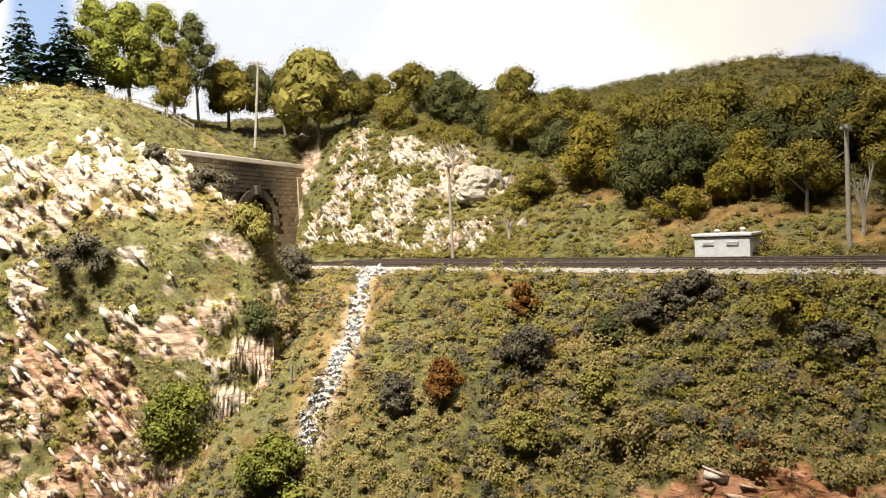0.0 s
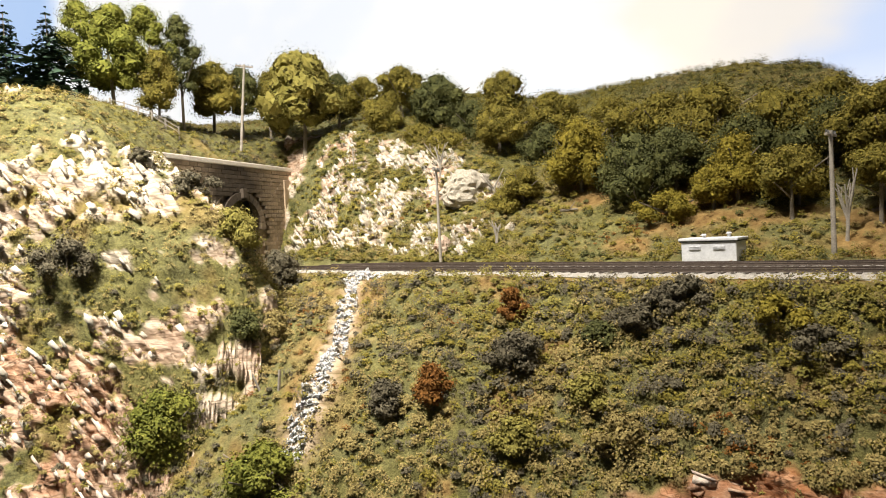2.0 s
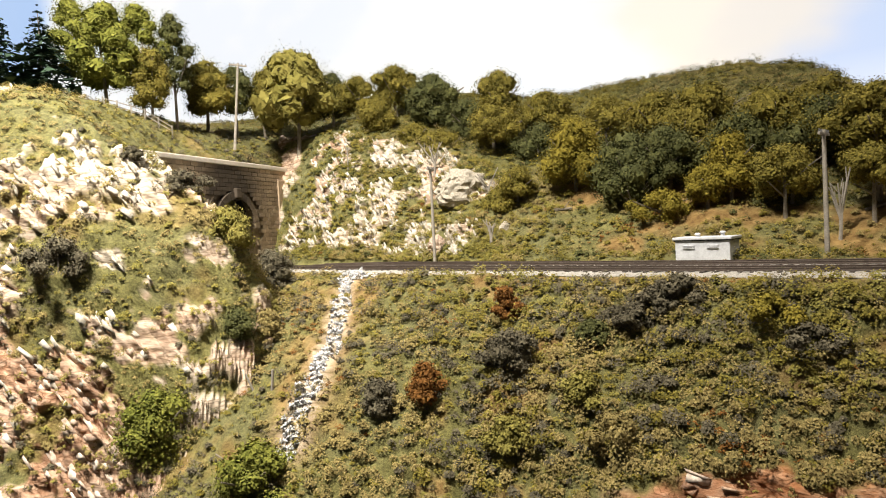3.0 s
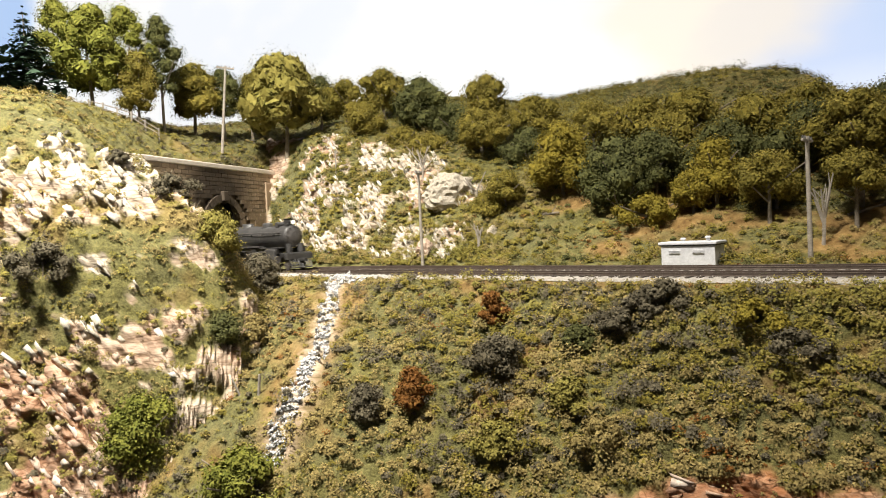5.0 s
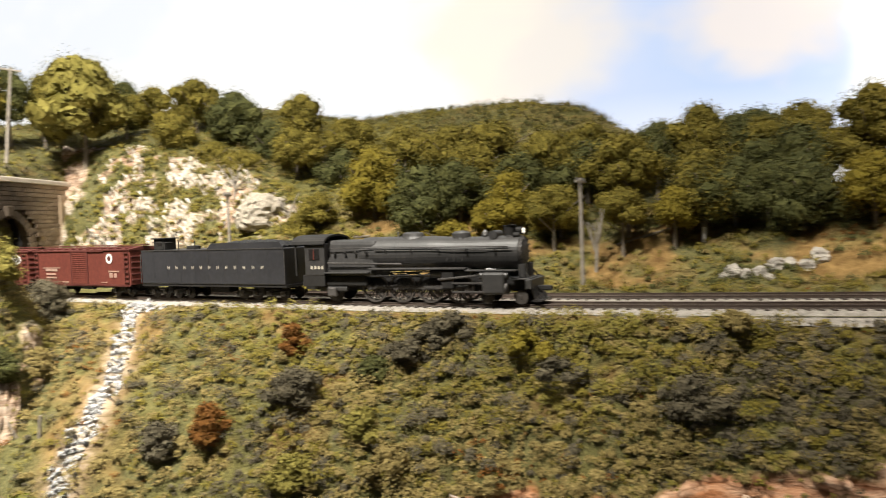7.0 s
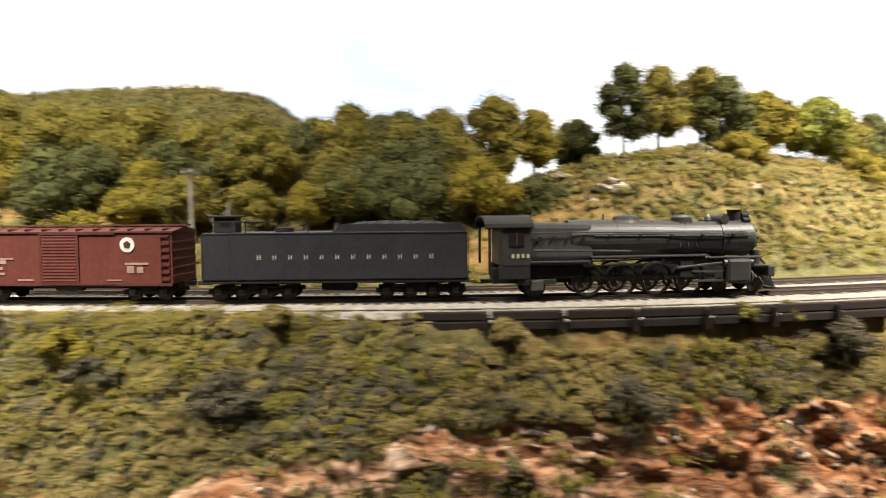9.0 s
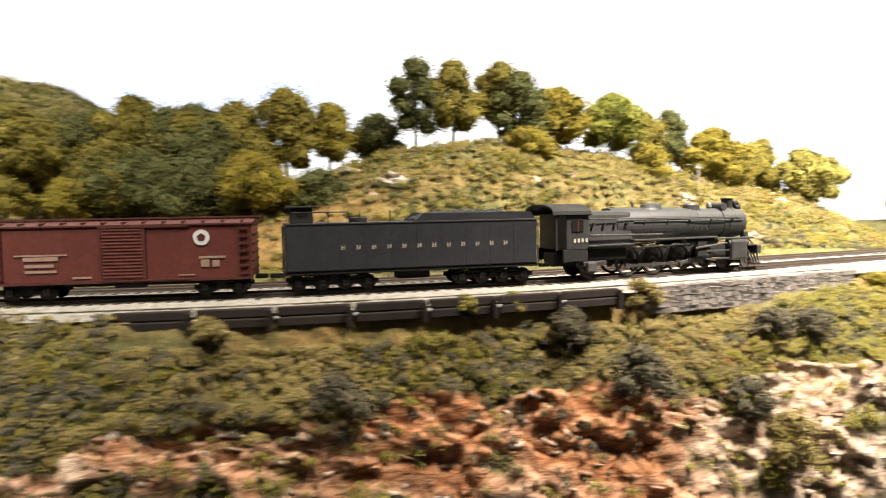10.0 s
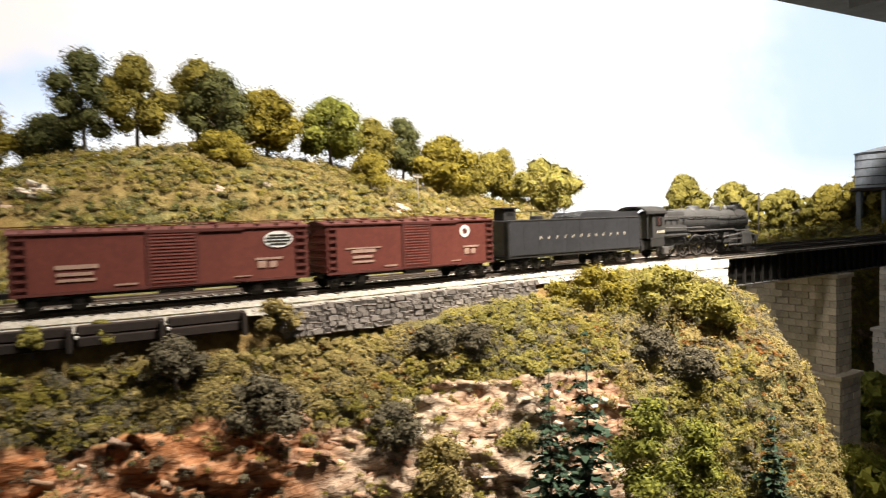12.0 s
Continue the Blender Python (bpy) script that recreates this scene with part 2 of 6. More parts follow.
def at(s, d=0.0):
    """Plan points for arrays of s and d; the line runs on straight past both ends."""
    s, d = np.broadcast_arrays(np.asarray(s, float), np.asarray(d, float))
    sc = np.clip(s, 0, LINE_END)
    q = np.stack([np.interp(sc, LINE_S, LINE_Q[:, i]) for i in (0, 1)], -1)
    t = np.stack([np.interp(sc, LINE_S, LINE_T[:, i]) for i in (0, 1)], -1)
    n = np.stack([-t[..., 1], t[..., 0]], -1)
    return q + (s - sc)[..., None] * t + d[..., None] * n


def heading(s):
    a, b = at(s - 0.01), at(s + 0.01)
    return math.atan2(b[1] - a[1], b[0] - a[0])


def spot(s, d, z):
    p = at(s, d)
    return Vector((float(p[0]), float(p[1]), z))


def frame_at(s, d=0.0, z=0.0):
    """A pose on the line: x along the track, y to the hill."""
    return Matrix.Translation(spot(s, d, z)) @ Matrix.Rotation(heading(s), 4, "Z")


# ---- the ground: cross-sections along the line ----
def fractal(p, scale, octaves=4, rough=0.55, seed=0.0):
    """Value noise on arrays of points (n, 3), about -1 to 1."""
    out, amp, tot = np.zeros(len(p)), 1.0, 0.0
    for o in range(octaves):
        q = p * scale * 2 ** o + 17.3 * o + seed
        i = np.floor(q).astype(np.int64)
        f = q - i
        f = f * f * (3 - 2 * f)
        v = 0
        for dx in (0, 1):
            for dy in (0, 1):
                for dz in (0, 1):
                    h = (i[:, 0] + dx) * 374761393 + (i[:, 1] + dy) * 668265263 + (i[:, 2] + dz) * 2147483647 % 1000003
                    h = (h ^ (h >> 13)) * 1274126177 & 0x7FFFFFFF
                    w = (f[:, 0] if dx else 1 - f[:, 0]) * (f[:, 1] if dy else 1 - f[:, 1]) * (f[:, 2] if dz else 1 - f[:, 2])
                    v = v + w * ((h % 65536) / 32767.5 - 1)
        out += amp * v
        tot += amp
        amp *= rough
    return out / tot


def sweep(name, sections, s_step, u_step, skew=0.0):
    """A sheet through cross-sections {s: [(d, z), ...]} of equal count. Returns grid arrays s, d, z."""
    keys = sorted(sections)
    prof = np.array([sections[k] for k in keys])
    ss = np.arange(keys[0], keys[-1] + 1e-6, s_step)
    nodes = np.stack([np.stack([np.interp(ss, keys, prof[:, j, c]) for c in (0, 1)], -1) for j in range(prof.shape[1])], 1)
    for _ in range(int(0.02 / s_step)):
        nodes[1:-1] = 0.5 * nodes[1:-1] + 0.25 * (nodes[:-2] + nodes[2:])
    seg = np.linalg.norm(np.diff(nodes, axis=1), axis=2).mean(0)
    us = np.concatenate([np.linspace(j, j + 1, max(2, int(g / u_step)), endpoint=False) for j, g in enumerate(seg)] + [[len(seg)]])
    j = np.minimum(us.astype(int), len(seg) - 1)
    w = (us - j)[None, :, None]
    g = nodes[:, j] * (1 - w) + nodes[:, j + 1] * w
    for _ in range(3):
        g[:, 1:-1] = 0.5 * g[:, 1:-1] + 0.25 * (g[:, :-2] + g[:, 2:])
    d, z = g[..., 0], g[..., 1]
    s = np.repeat(ss[:, None], len(us), 1) - skew * (np.clip(d, -0.135, 0.12) + 0.135)
    return s, d, z


def sheet_mesh(name, s, d, z, mask, amount, seed):
    """mask(s, d, z, p, normal) -> rock, red, soil; amount: relief in metres. Returns the object and its sample arrays."""
    shape = s.shape
    xy = at(s.ravel(), d.ravel())
    p = np.column_stack([xy, z.ravel()])
    g = p.reshape(*shape, 3)
    nrm = np.cross(np.gradient(g, axis=0), np.gradient(g, axis=1)).reshape(-1, 3)
    nrm /= np.linalg.norm(nrm, axis=1)[:, None] + 1e-12
    nrm *= np.where(nrm[:, 2:3] < 0, -1, 1)
    rock, red, soil, quiet = mask(s.ravel(), d.ravel(), z.ravel(), p, nrm)
    # slabs: layers across the dip, broken along it, each proud by its own amount
    right = smooth01(s.ravel(), 0.62, 0.80)[:, None]
    dip = np.array([0.60, -0.12, -0.78]) * (1 - right) + np.array([0.90, -0.35, -0.27]) * right
    dip /= np.linalg.norm(dip, axis=1)[:, None]
    lay = np.array([0.78, 0.10, 0.60]) * (1 - right) + np.array([0.22, -0.30, 0.93]) * right
    lay -= (lay * dip).sum(1)[:, None] * dip
    lay /= np.linalg.norm(lay, axis=1)[:, None]
    warp, warp2 = fractal(p, 30, 3, 0.6, seed + 2), fractal(p, 55, 3, 0.6, seed + 8)
    ledges, tone = np.zeros(len(p)), np.zeros(len(p))
    for thick, long, amp in ((0.0150, 0.050, 0.60), (0.0058, 0.021, 0.40)):
        c = (p * lay).sum(1) / thick + 1.3 * warp
        k = np.floor(c)
        r1 = np.abs(np.sin(k * 127.1 + seed * 3.3) * 43758.5453) % 1
        e = (p * dip).sum(1) / long + r1 * 7 + 0.8 * warp2
        m = np.floor(e)
        r2 = np.abs(np.sin(k * 269.5 + m * 183.3 + seed) * 43758.5453) % 1
        ledges += amp * (r2 * 1.5 - 0.75 + 0.55 * (c - k) - 0.35 * (e - m))
        tone += amp * r2
    ledges += 0.22 * fractal(p, 120, 3, 0.6, seed + 4)
    soft = fractal(p, 26, 5, 0.66, seed + 5)
    h = (rock * ledges * 0.95 + (1 - rock) * soft * 0.9) * amount * (1 - quiet)
    p = p + nrm * h[:, None]
    a = np.arange(shape[0] * shape[1]).reshape(shape)
    f = np.stack([a[:-1, :-1], a[1:, :-1], a[1:, 1:], a[:-1, 1:]], -1).reshape(-1, 4)
    ob = mesh_np(name, p, f, M_GROUND)
    col = ob.data.color_attributes.new("cover", "FLOAT_COLOR", "POINT")
    col.data.foreach_set("color", np.column_stack([rock, red, soil, tone]).astype(np.float32).ravel())
    ob.data.shade_smooth()
    return ob, p, nrm, rock, soil


def smooth01(x, a, b):
    t = np.clip((x - a) / (b - a), 0, 1)
    return t * t * (3 - 2 * t)


CHUTE_D, CHUTE_S = (0.02, 0.048, 0.091, 0.125, 0.148, 0.170), (0.512, 0.522, 0.558, 0.578, 0.587, 0.596)
DOWN = {
    0.30: [(-0.020, -0.005), (-0.05, -0.006), (-0.16, -0.08), (-0.30, -0.21), (-0.42, -0.42)],
    0.55: [(-0.020, -0.005), (-0.05, -0.008), (-0.16, -0.088), (-0.30, -0.21), (-0.42, -0.42)],
    0.72: [(-0.020, -0.005), (-0.036, -0.008), (-0.09, -0.054), (-0.135, -0.12), (-0.26, -0.42)],
    0.90: [(-0.020, -0.005), (-0.030, -0.008), (-0.058, -0.046), (-0.088, -0.10), (-0.17, -0.42)],
    1.15: [(-0.018, -0.005), (-0.026, -0.010), (-0.038, -0.045), (-0.050, -0.090), (-0.13, -0.42)],
    1.30: [(-0.016, -0.005), (-0.023, -0.016), (-0.032, -0.050), (-0.050, -0.105), (-0.14, -0.42)],
    1.45: [(-0.016, -0.005), (-0.023, -0.018), (-0.043, -0.048), (-0.062, -0.090), (-0.16, -0.42)],
    1.60: [(-0.018, -0.005), (-0.028, -0.014), (-0.090, -0.038), (-0.130, -0.09), (-0.22, -0.42)],
    1.72: [(-0.020, -0.005), (-0.032, -0.010), (-0.100, -0.028), (-0.160, -0.07), (-0.24, -0.42)],
    1.80: [(-0.020, -0.010), (-0.032, -0.020), (-0.090, -0.040), (-0.140, -0.10), (-0.24, -0.42)],
    1.86: [(-0.020, -0.160), (-0.032, -0.180), (-0.080, -0.220), (-0.120, -0.30), (-0.24, -0.42)],
    2.00: [(-0.020, -0.330), (-0.032, -0.340), (-0.080, -0.360), (-0.120, -0.38), (-0.24, -0.42)],
    3.10: [(-0.020, -0.330), (-0.032, -0.340), (-0.080, -0.360), (-0.120, -0.38), (-0.24, -0.42)],
}
UP = {
    -0.02: [(0.060, -0.030), (0.085, -0.020), (0.10, 0.02), (0.125, 0.10), (0.17, 0.185), (0.30, 0.225), (0.42, 0.265), (0.75, 0.255)],
    0.24: [(0.060, -0.012), (0.085, -0.006), (0.10, 0.02), (0.120, 0.10), (0.16, 0.160), (0.30, 0.212), (0.42, 0.252), (0.75, 0.242)],
    0.30: [(-0.022, -0.005), (0.085, -0.005), (0.10, 0.02), (0.125, 0.09), (0.17, 0.155), (0.30, 0.200), (0.42, 0.238), (0.75, 0.228)],
    0.40: [(-0.022, -0.005), (0.085, -0.005), (0.10, 0.015), (0.135, 0.075), (0.19, 0.130), (0.30, 0.160), (0.42, 0.210), (0.75, 0.195)],
    0.52: [(-0.022, -0.005), (0.085, -0.005), (0.115, 0.008), (0.165, 0.055), (0.22, 0.100), (0.30, 0.135), (0.42, 0.213), (0.75, 0.180)],
    0.68: [(-0.022, -0.005), (0.085, -0.005), (0.125, 0.004), (0.175, 0.034), (0.23, 0.066), (0.32, 0.115), (0.42, 0.212), (0.75, 0.17)],
    0.78: [(-0.022, -0.005), (0.085, -0.005), (0.125, 0.003), (0.175, 0.030), (0.23, 0.060), (0.32, 0.105), (0.42, 0.199), (0.75, 0.15)],
    0.87: [(-0.022, -0.005), (0.085, -0.005), (0.130, 0.002), (0.180, 0.026), (0.24, 0.055), (0.32, 0.095), (0.42, 0.161), (0.75, 0.12)],
    1.00: [(-0.022, -0.005), (0.085, -0.005), (0.130, 0.002), (0.180, 0.026), (0.24, 0.055), (0.32, 0.080), (0.42, 0.100), (0.75, 0.06)],
    1.16: [(-0.022, -0.005), (0.085, -0.005), (0.120, 0.008), (0.160, 0.040), (0.21, 0.072), (0.27, 0.078), (0.42, 0.06), (0.75, 0.02)],
    1.26: [(-0.022, -0.005), (0.082, -0.005), (0.112, 0.022), (0.150, 0.066), (0.185, 0.092), (0.22, 0.102), (0.42, 0.05), (0.75, 0.00)],
    1.37: [(-0.022, -0.005), (0.080, -0.005), (0.108, 0.024), (0.146, 0.074), (0.18, 0.104), (0.22, 0.114), (0.42, 0.04), (0.75, -0.05)],
    1.55: [(-0.022, -0.005), (0.078, -0.005), (0.106, 0.020), (0.142, 0.062), (0.18, 0.088), (0.22, 0.100), (0.42, 0.03), (0.75, -0.05)],
    1.70: [(-0.022, -0.005), (0.078, -0.005), (0.106, 0.014), (0.142, 0.042), (0.18, 0.062), (0.22, 0.070), (0.42, 0.0), (0.75, -0.10)],
    1.80: [(-0.022, -0.010), (0.078, -0.010), (0.106, 0.004), (0.142, 0.026), (0.18, 0.042), (0.22, 0.048), (0.42, -0.02), (0.75, -0.15)],
    1.90: [(-0.022, -0.220), (0.078, -0.200), (0.106, -0.06), (0.142, -0.01), (0.18, 0.010), (0.22, 0.015), (0.42, -0.05), (0.75, -0.2)],
    2.00: [(-0.022, -0.330), (0.078, -0.320), (0.110, -0.26), (0.145, -0.18), (0.18, -0.12), (0.22, -0.10), (0.42, -0.15), (0.75, -0.2)],
    2.20: [(-0.022, -0.330), (0.078, -0.330), (0.110, -0.32), (0.145, -0.31), (0.18, -0.30), (0.22, -0.28), (0.42, -0.25), (0.75, -0.2)],
    2.55: [(-0.022, -0.300), (0.078, -0.300), (0.110, -0.28), (0.145, -0.24), (0.18, -0.16), (0.22, -0.06), (0.42, -0.01), (0.75, 0.0)],
    2.75: [(-0.022, -0.200), (0.078, -0.080), (0.110, -0.02), (0.145, -0.006), (0.18, -0.004), (0.22, 0.0), (0.42, 0.0), (0.75, 0.0)],
    3.60: [(-0.022, -0.100), (0.078, -0.020), (0.110, -0.01), (0.145, -0.006), (0.18, -0.004), (0.22, 0.0), (0.42, 0.0), (0.75, 0.0)],
}
# the outcrop in front of the tunnel; past 0.295 the ground lies over the tunnel
CROP = {
    -0.35: [(-0.60, -0.42), (-0.46, -0.10), (-0.40, 0.12), (-0.34, 0.205), (-0.20, 0.225), (0.00, 0.225), (0.12, 0.225), (0.40, 0.262), (0.75, 0.262)],
    0.10: [(-0.57, -0.42), (-0.42, -0.10), (-0.37, 0.08), (-0.32, 0.175), (-0.20, 0.210), (0.00, 0.205), (0.10, 0.208), (0.40, 0.252), (0.75, 0.252)],
    0.22: [(-0.53, -0.42), (-0.39, -0.10), (-0.34, 0.06), (-0.30, 0.155), (-0.20, 0.190), (0.00, 0.170), (0.10, 0.172), (0.30, 0.222), (0.55, 0.240)],
    0.288: [(-0.50, -0.42), (-0.37, -0.10), (-0.325, 0.05), (-0.29, 0.140), (-0.205, 0.175), (-0.10, 0.126), (0.00, 0.122), (0.10, 0.125), (0.18, 0.140)],
    0.300: [(-0.50, -0.42), (-0.36, -0.10), (-0.32, 0.045), (-0.285, 0.135), (-0.200, 0.170), (-0.150, 0.118), (-0.11, 0.05), (-0.075, 0.00), (-0.045, -0.02)],
    0.36: [(-0.48, -0.42), (-0.33, -0.10), (-0.285, 0.03), (-0.255, 0.100), (-0.180, 0.126), (-0.130, 0.102), (-0.09, 0.045), (-0.07, -0.005), (-0.045, -0.02)],
    0.42: [(-0.46, -0.42), (-0.29, -0.10), (-0.255, 0.00), (-0.225, 0.052), (-0.155, 0.080), (-0.122, 0.072), (-0.085, 0.030), (-0.07, -0.01), (-0.045, -0.03)],
    0.46: [(-0.46, -0.42), (-0.27, -0.11), (-0.230, -0.04), (-0.195, 0.004), (-0.140, 0.042), (-0.108, 0.040), (-0.09, 0.006), (-0.07, -0.02), (-0.05, -0.04)],
    0.49: [(-0.46, -0.44), (-0.26, -0.15), (-0.205, -0.085), (-0.17, -0.045), (-0.130, -0.008), (-0.110, -0.006), (-0.09, -0.02), (-0.075, -0.04), (-0.06, -0.05)],
    0.53: [(-0.46, -0.46), (-0.27, -0.21), (-0.230, -0.17), (-0.20, -0.145), (-0.160, -0.120), (-0.130, -0.10), (-0.11, -0.09), (-0.09, -0.08), (-0.07, -0.07)],
}


def mask_down(s, d, z, p, n):
    v = fractal(p, 14, 4, 0.6, 3.0)
    w = fractal(p, 40, 3, 0.6, 9.0)
    band = smooth01(-z - 0.03 * (1 - smooth01(s, 0.85, 1.1)), 0.050, 0.075) * smooth01(s, 0.68, 0.85) * (1 - smooth01(s, 1.55, 1.62))
    rock = np.clip(smooth01(band * 0.85 + v * 0.6 + w * 0.5, 0.50, 0.70), 0, 1) * smooth01(-z, 0.035, 0.06)
    rock = np.maximum(rock, smooth01(w + v, 0.35, 0.55) * smooth01(s, 1.33, 1.42) * (1 - smooth01(s, 1.55, 1.65)) * smooth01(-z, 0.03, 0.05))
    red = np.clip(0.62 + v * 0.8 + (0.35 - 0.62 * smooth01(s, 1.32, 1.48)), 0, 1)
    soil = smooth01(v * 0.8 - w * 0.5, 0.12, 0.42) * 0.85 * (1 - rock)
    soil = np.maximum(soil, smooth01(s, 1.05, 1.12) * (1 - smooth01(s, 1.38, 1.46)) * smooth01(w, -0.1, 0.25) * 0.8 * (1 - rock))
    soil = np.maximum(soil, smooth01(d, -0.036, -0.024) * 0.75)
    chute = np.exp(-((s - np.interp(-d, CHUTE_D, CHUTE_S)) / 0.0180) ** 2 * 1.2) * smooth01(-d, 0.012, 0.03) * (1 - smooth01(-d, 0.165, 0.18))
    rock = np.maximum(rock, chute)
    red = red * (1 - chute)
    return rock, red, soil * (1 - chute), smooth01(d, -0.03, -0.022)


def mask_up(s, d, z, p, n):
    v = fractal(p, 14, 4, 0.6, 13.0)
    w = fractal(p, 38, 3, 0.6, 29.0)
    face = (1 - smooth01(s, 0.50, 0.56)) * (1 - smooth01(d, 0.17, 0.22)) * smooth01(d, 0.088, 0.10)
    rock = smooth01(face * 0.50 + w * 0.9 + v * 0.30, 0.50, 0.60) * face
    hill = smooth01(s, 1.15, 1.28)
    rock = np.maximum(rock, hill * smooth01(w * 0.8 + v * 0.5, 0.34, 0.5) * smooth01(d, 0.09, 0.11) * (1 - smooth01(d, 0.24, 0.3)))
    soil = smooth01(v + 0.55 * w, -0.25, 0.25) * (1 - rock) * smooth01(s, 0.5, 0.62) * smooth01(d, 0.1, 0.13) * (0.95 - 0.45 * hill) * (1 - 0.8 * smooth01(d, 0.27, 0.34))
    return rock, np.clip(0.15 + v, 0, 0.5), soil, 1 - smooth01(d, 0.085, 0.10)


def mask_crop(s, d, z, p, n):
    v = fractal(p, 13, 4, 0.6, 43.0)
    w = fractal(p, 42, 3, 0.6, 59.0)
    steep = 1 - smooth01(n[:, 2], 0.5, 0.85)
    belt = np.interp(z, [-0.30, -0.05, -0.015, 0.0, 0.045, 0.06, 0.115, 0.14], [0.54, 0.54, 0.44, 0.24, 0.24, 0.52, 0.52, 0.05])
    rock = smooth01(belt + w * 0.80 + v * 0.35, 0.42, 0.52) * (1 - smooth01(d, -0.12, -0.08))
    red = np.clip(smooth01(-z, -0.04, 0.06) * 0.45 + v * 0.6, 0, 0.7)
    soil = smooth01(v - w * 0.4, 0.25, 0.55) * 0.45 * (1 - rock)
    return rock, red, soil, 0 * s


GROUND = {}
for nm, secs, mk, am, sd_, sk in (("ground_slope_below", DOWN, mask_down, 0.010, 1.0, 0.0), ("ground_hillside", UP, mask_up, 0.008, 2.0, 0.0),
                              ("ground_rocky_outcrop", CROP, mask_crop, 0.012, 4.0, 0.49)):
    s_, d_, z_ = sweep(nm, secs, 0.0024, 0.0024, sk)
    ob_, *arr = sheet_mesh(nm, s_, d_, z_, mk, am, sd_)
    GROUND[nm] = (ob_, s_.ravel(), d_.ravel(), *arr)
tagged(GROUND["ground_slope_below"][0], "scrubby green slope of scenery falling away below the track", "slope", kind="structure")
tagged(GROUND["ground_hillside"][0], "brown and green scenery hillside rising behind the tracks", "hillside", kind="structure")
tagged(GROUND["ground_rocky_outcrop"][0], "pale layered rock outcrop over and before the tunnel", "outcrop", kind="structure")


def height(s, d):
    """The ground's height on the hill side or outcrop near s, d."""
    best = None
    for nm in GROUND:
        _, gs, gd, p, *_ = GROUND[nm]
        k = (gs - s) ** 2 + (gd - d) ** 2
        i = int(np.argmin(k))
        if k[i] < 0.0004 and (best is None or p[i, 2] > best):
            best = float(p[i, 2])
    return -0.3 if best is None else best


# ---- backdrop, valance ----
SKY_PATCHES = [
    ((0.70, 0.895, 0.268), 0.10, 0.26, (0.60, 0.70, 0.93), 0.95),
    ((0.61, 0.965, 0.285), 0.05, 0.20, (0.62, 0.72, 0.94), 0.85),
    ((0.815, 0.818, 0.25), 0.05, 0.18, (0.55, 0.68, 0.92), 0.8),
    ((-1.63, 3.296, 1.05), 0.25, 0.60, (0.42, 0.60, 0.92), 0.9),
    ((3.396, 0.07, 0.50), 0.30, 0.90, (0.62, 0.80, 0.95), 0.8),
    ((0.49, 1.09, 0.350), 0.05, 0.19, (1.0, 0.88, 0.70), 0.7),
    ((0.82, 0.813, 0.362), 0.04, 0.13, (1.0, 0.86, 0.72), 0.7),
]


def backdrop():
    """A curved painted sky board behind the scenery; its brightness is added as emission, with no lamps on it."""
    m, nt, b = material("painted_sky", 1.0, 0.0, 0.0)
    co = nt.nodes.new("ShaderNodeTexCoord").outputs["Object"]
    mp = nt.nodes.new("ShaderNodeMapping")
    mp.inputs["Scale"].default_value = (1.0, 1.0, 1.7)
    nt.links.new(co, mp.inputs["Vector"])
    cloud = noise_tex(nt, 2.2, 4, 0.55, mp.outputs["Vector"])

    def patch(c, centre, near, far, colour, weight):
        """A soft painted cloud or clear patch about a point of the board, ragged by the noise."""
        dist = nt.nodes.new("ShaderNodeVectorMath")
        dist.operation = "DISTANCE"
        nt.links.new(co, dist.inputs[0])
        dist.inputs[1].default_value = centre
        rag = nt.nodes.new("ShaderNodeMath")
        rag.operation = "MULTIPLY_ADD"
        nt.links.new(cloud, rag.inputs[0])
        rag.inputs[1].default_value = 0.50
        nt.links.new(dist.outputs["Value"], rag.inputs[2])
        mr = nt.nodes.new("ShaderNodeMapRange")
        mr.interpolation_type = "SMOOTHSTEP"
        mr.inputs["From Min"].default_value, mr.inputs["From Max"].default_value = near + 0.25, far + 0.25
        mr.inputs["To Min"].default_value, mr.inputs["To Max"].default_value = weight, 0.0
        nt.links.new(rag.outputs[0], mr.inputs["Value"])
        return mixc(nt, mr.outputs["Result"], c, colour)

    c = ramp(nt, cloud, [(0.40, (0.92, 0.95, 1.0)), (0.55, (1.0, 1.0, 0.99))])
    for spec in SKY_PATCHES:
        c = patch(c, *spec)
    z = nt.nodes.new("ShaderNodeSeparateXYZ")
    nt.links.new(co, z.inputs[0])
    low = nt.nodes.new("ShaderNodeMapRange")
    low.inputs["From Min"].default_value, low.inputs["From Max"].default_value = 0.10, 0.24
    nt.links.new(z.outputs["Z"], low.inputs["Value"])
    c = mixc(nt, low.outputs["Result"], (1.0, 1.0, 1.0), c)
    nt.links.new(mixc(nt, 0.88, c, (0.0, 0.0, 0.0)), b.inputs["Base Color"])
    # the board itself glows, its brightness put in as emission
    nt.links.new(c, b.inputs["Emission Color"])
    b.inputs["Emission Strength"].default_value = 1.0
    s = np.arange(-7.0, 8.0, 0.1)
    d = 0.62 + 0.25 * smooth01(s, 1.2, 2.2) - 0.0 * s
    xy = at(s, d)
    zs = np.linspace(-0.45, 1.25, 8)
    v = np.concatenate([np.column_stack([xy, np.full(len(xy), zz)]) for zz in zs])
    n = len(xy)
    f = np.array([[k * n + i, k * n + i + 1, (k + 1) * n + i + 1, (k + 1) * n + i] for k in range(len(zs) - 1) for i in range(n - 1)])
    ob = mesh_np("backdrop", v, f, m)
    ob.data.shade_smooth()
    return tagged(ob, "painted sky board with white and cream clouds behind the scenery", "backdrop", kind="structure")


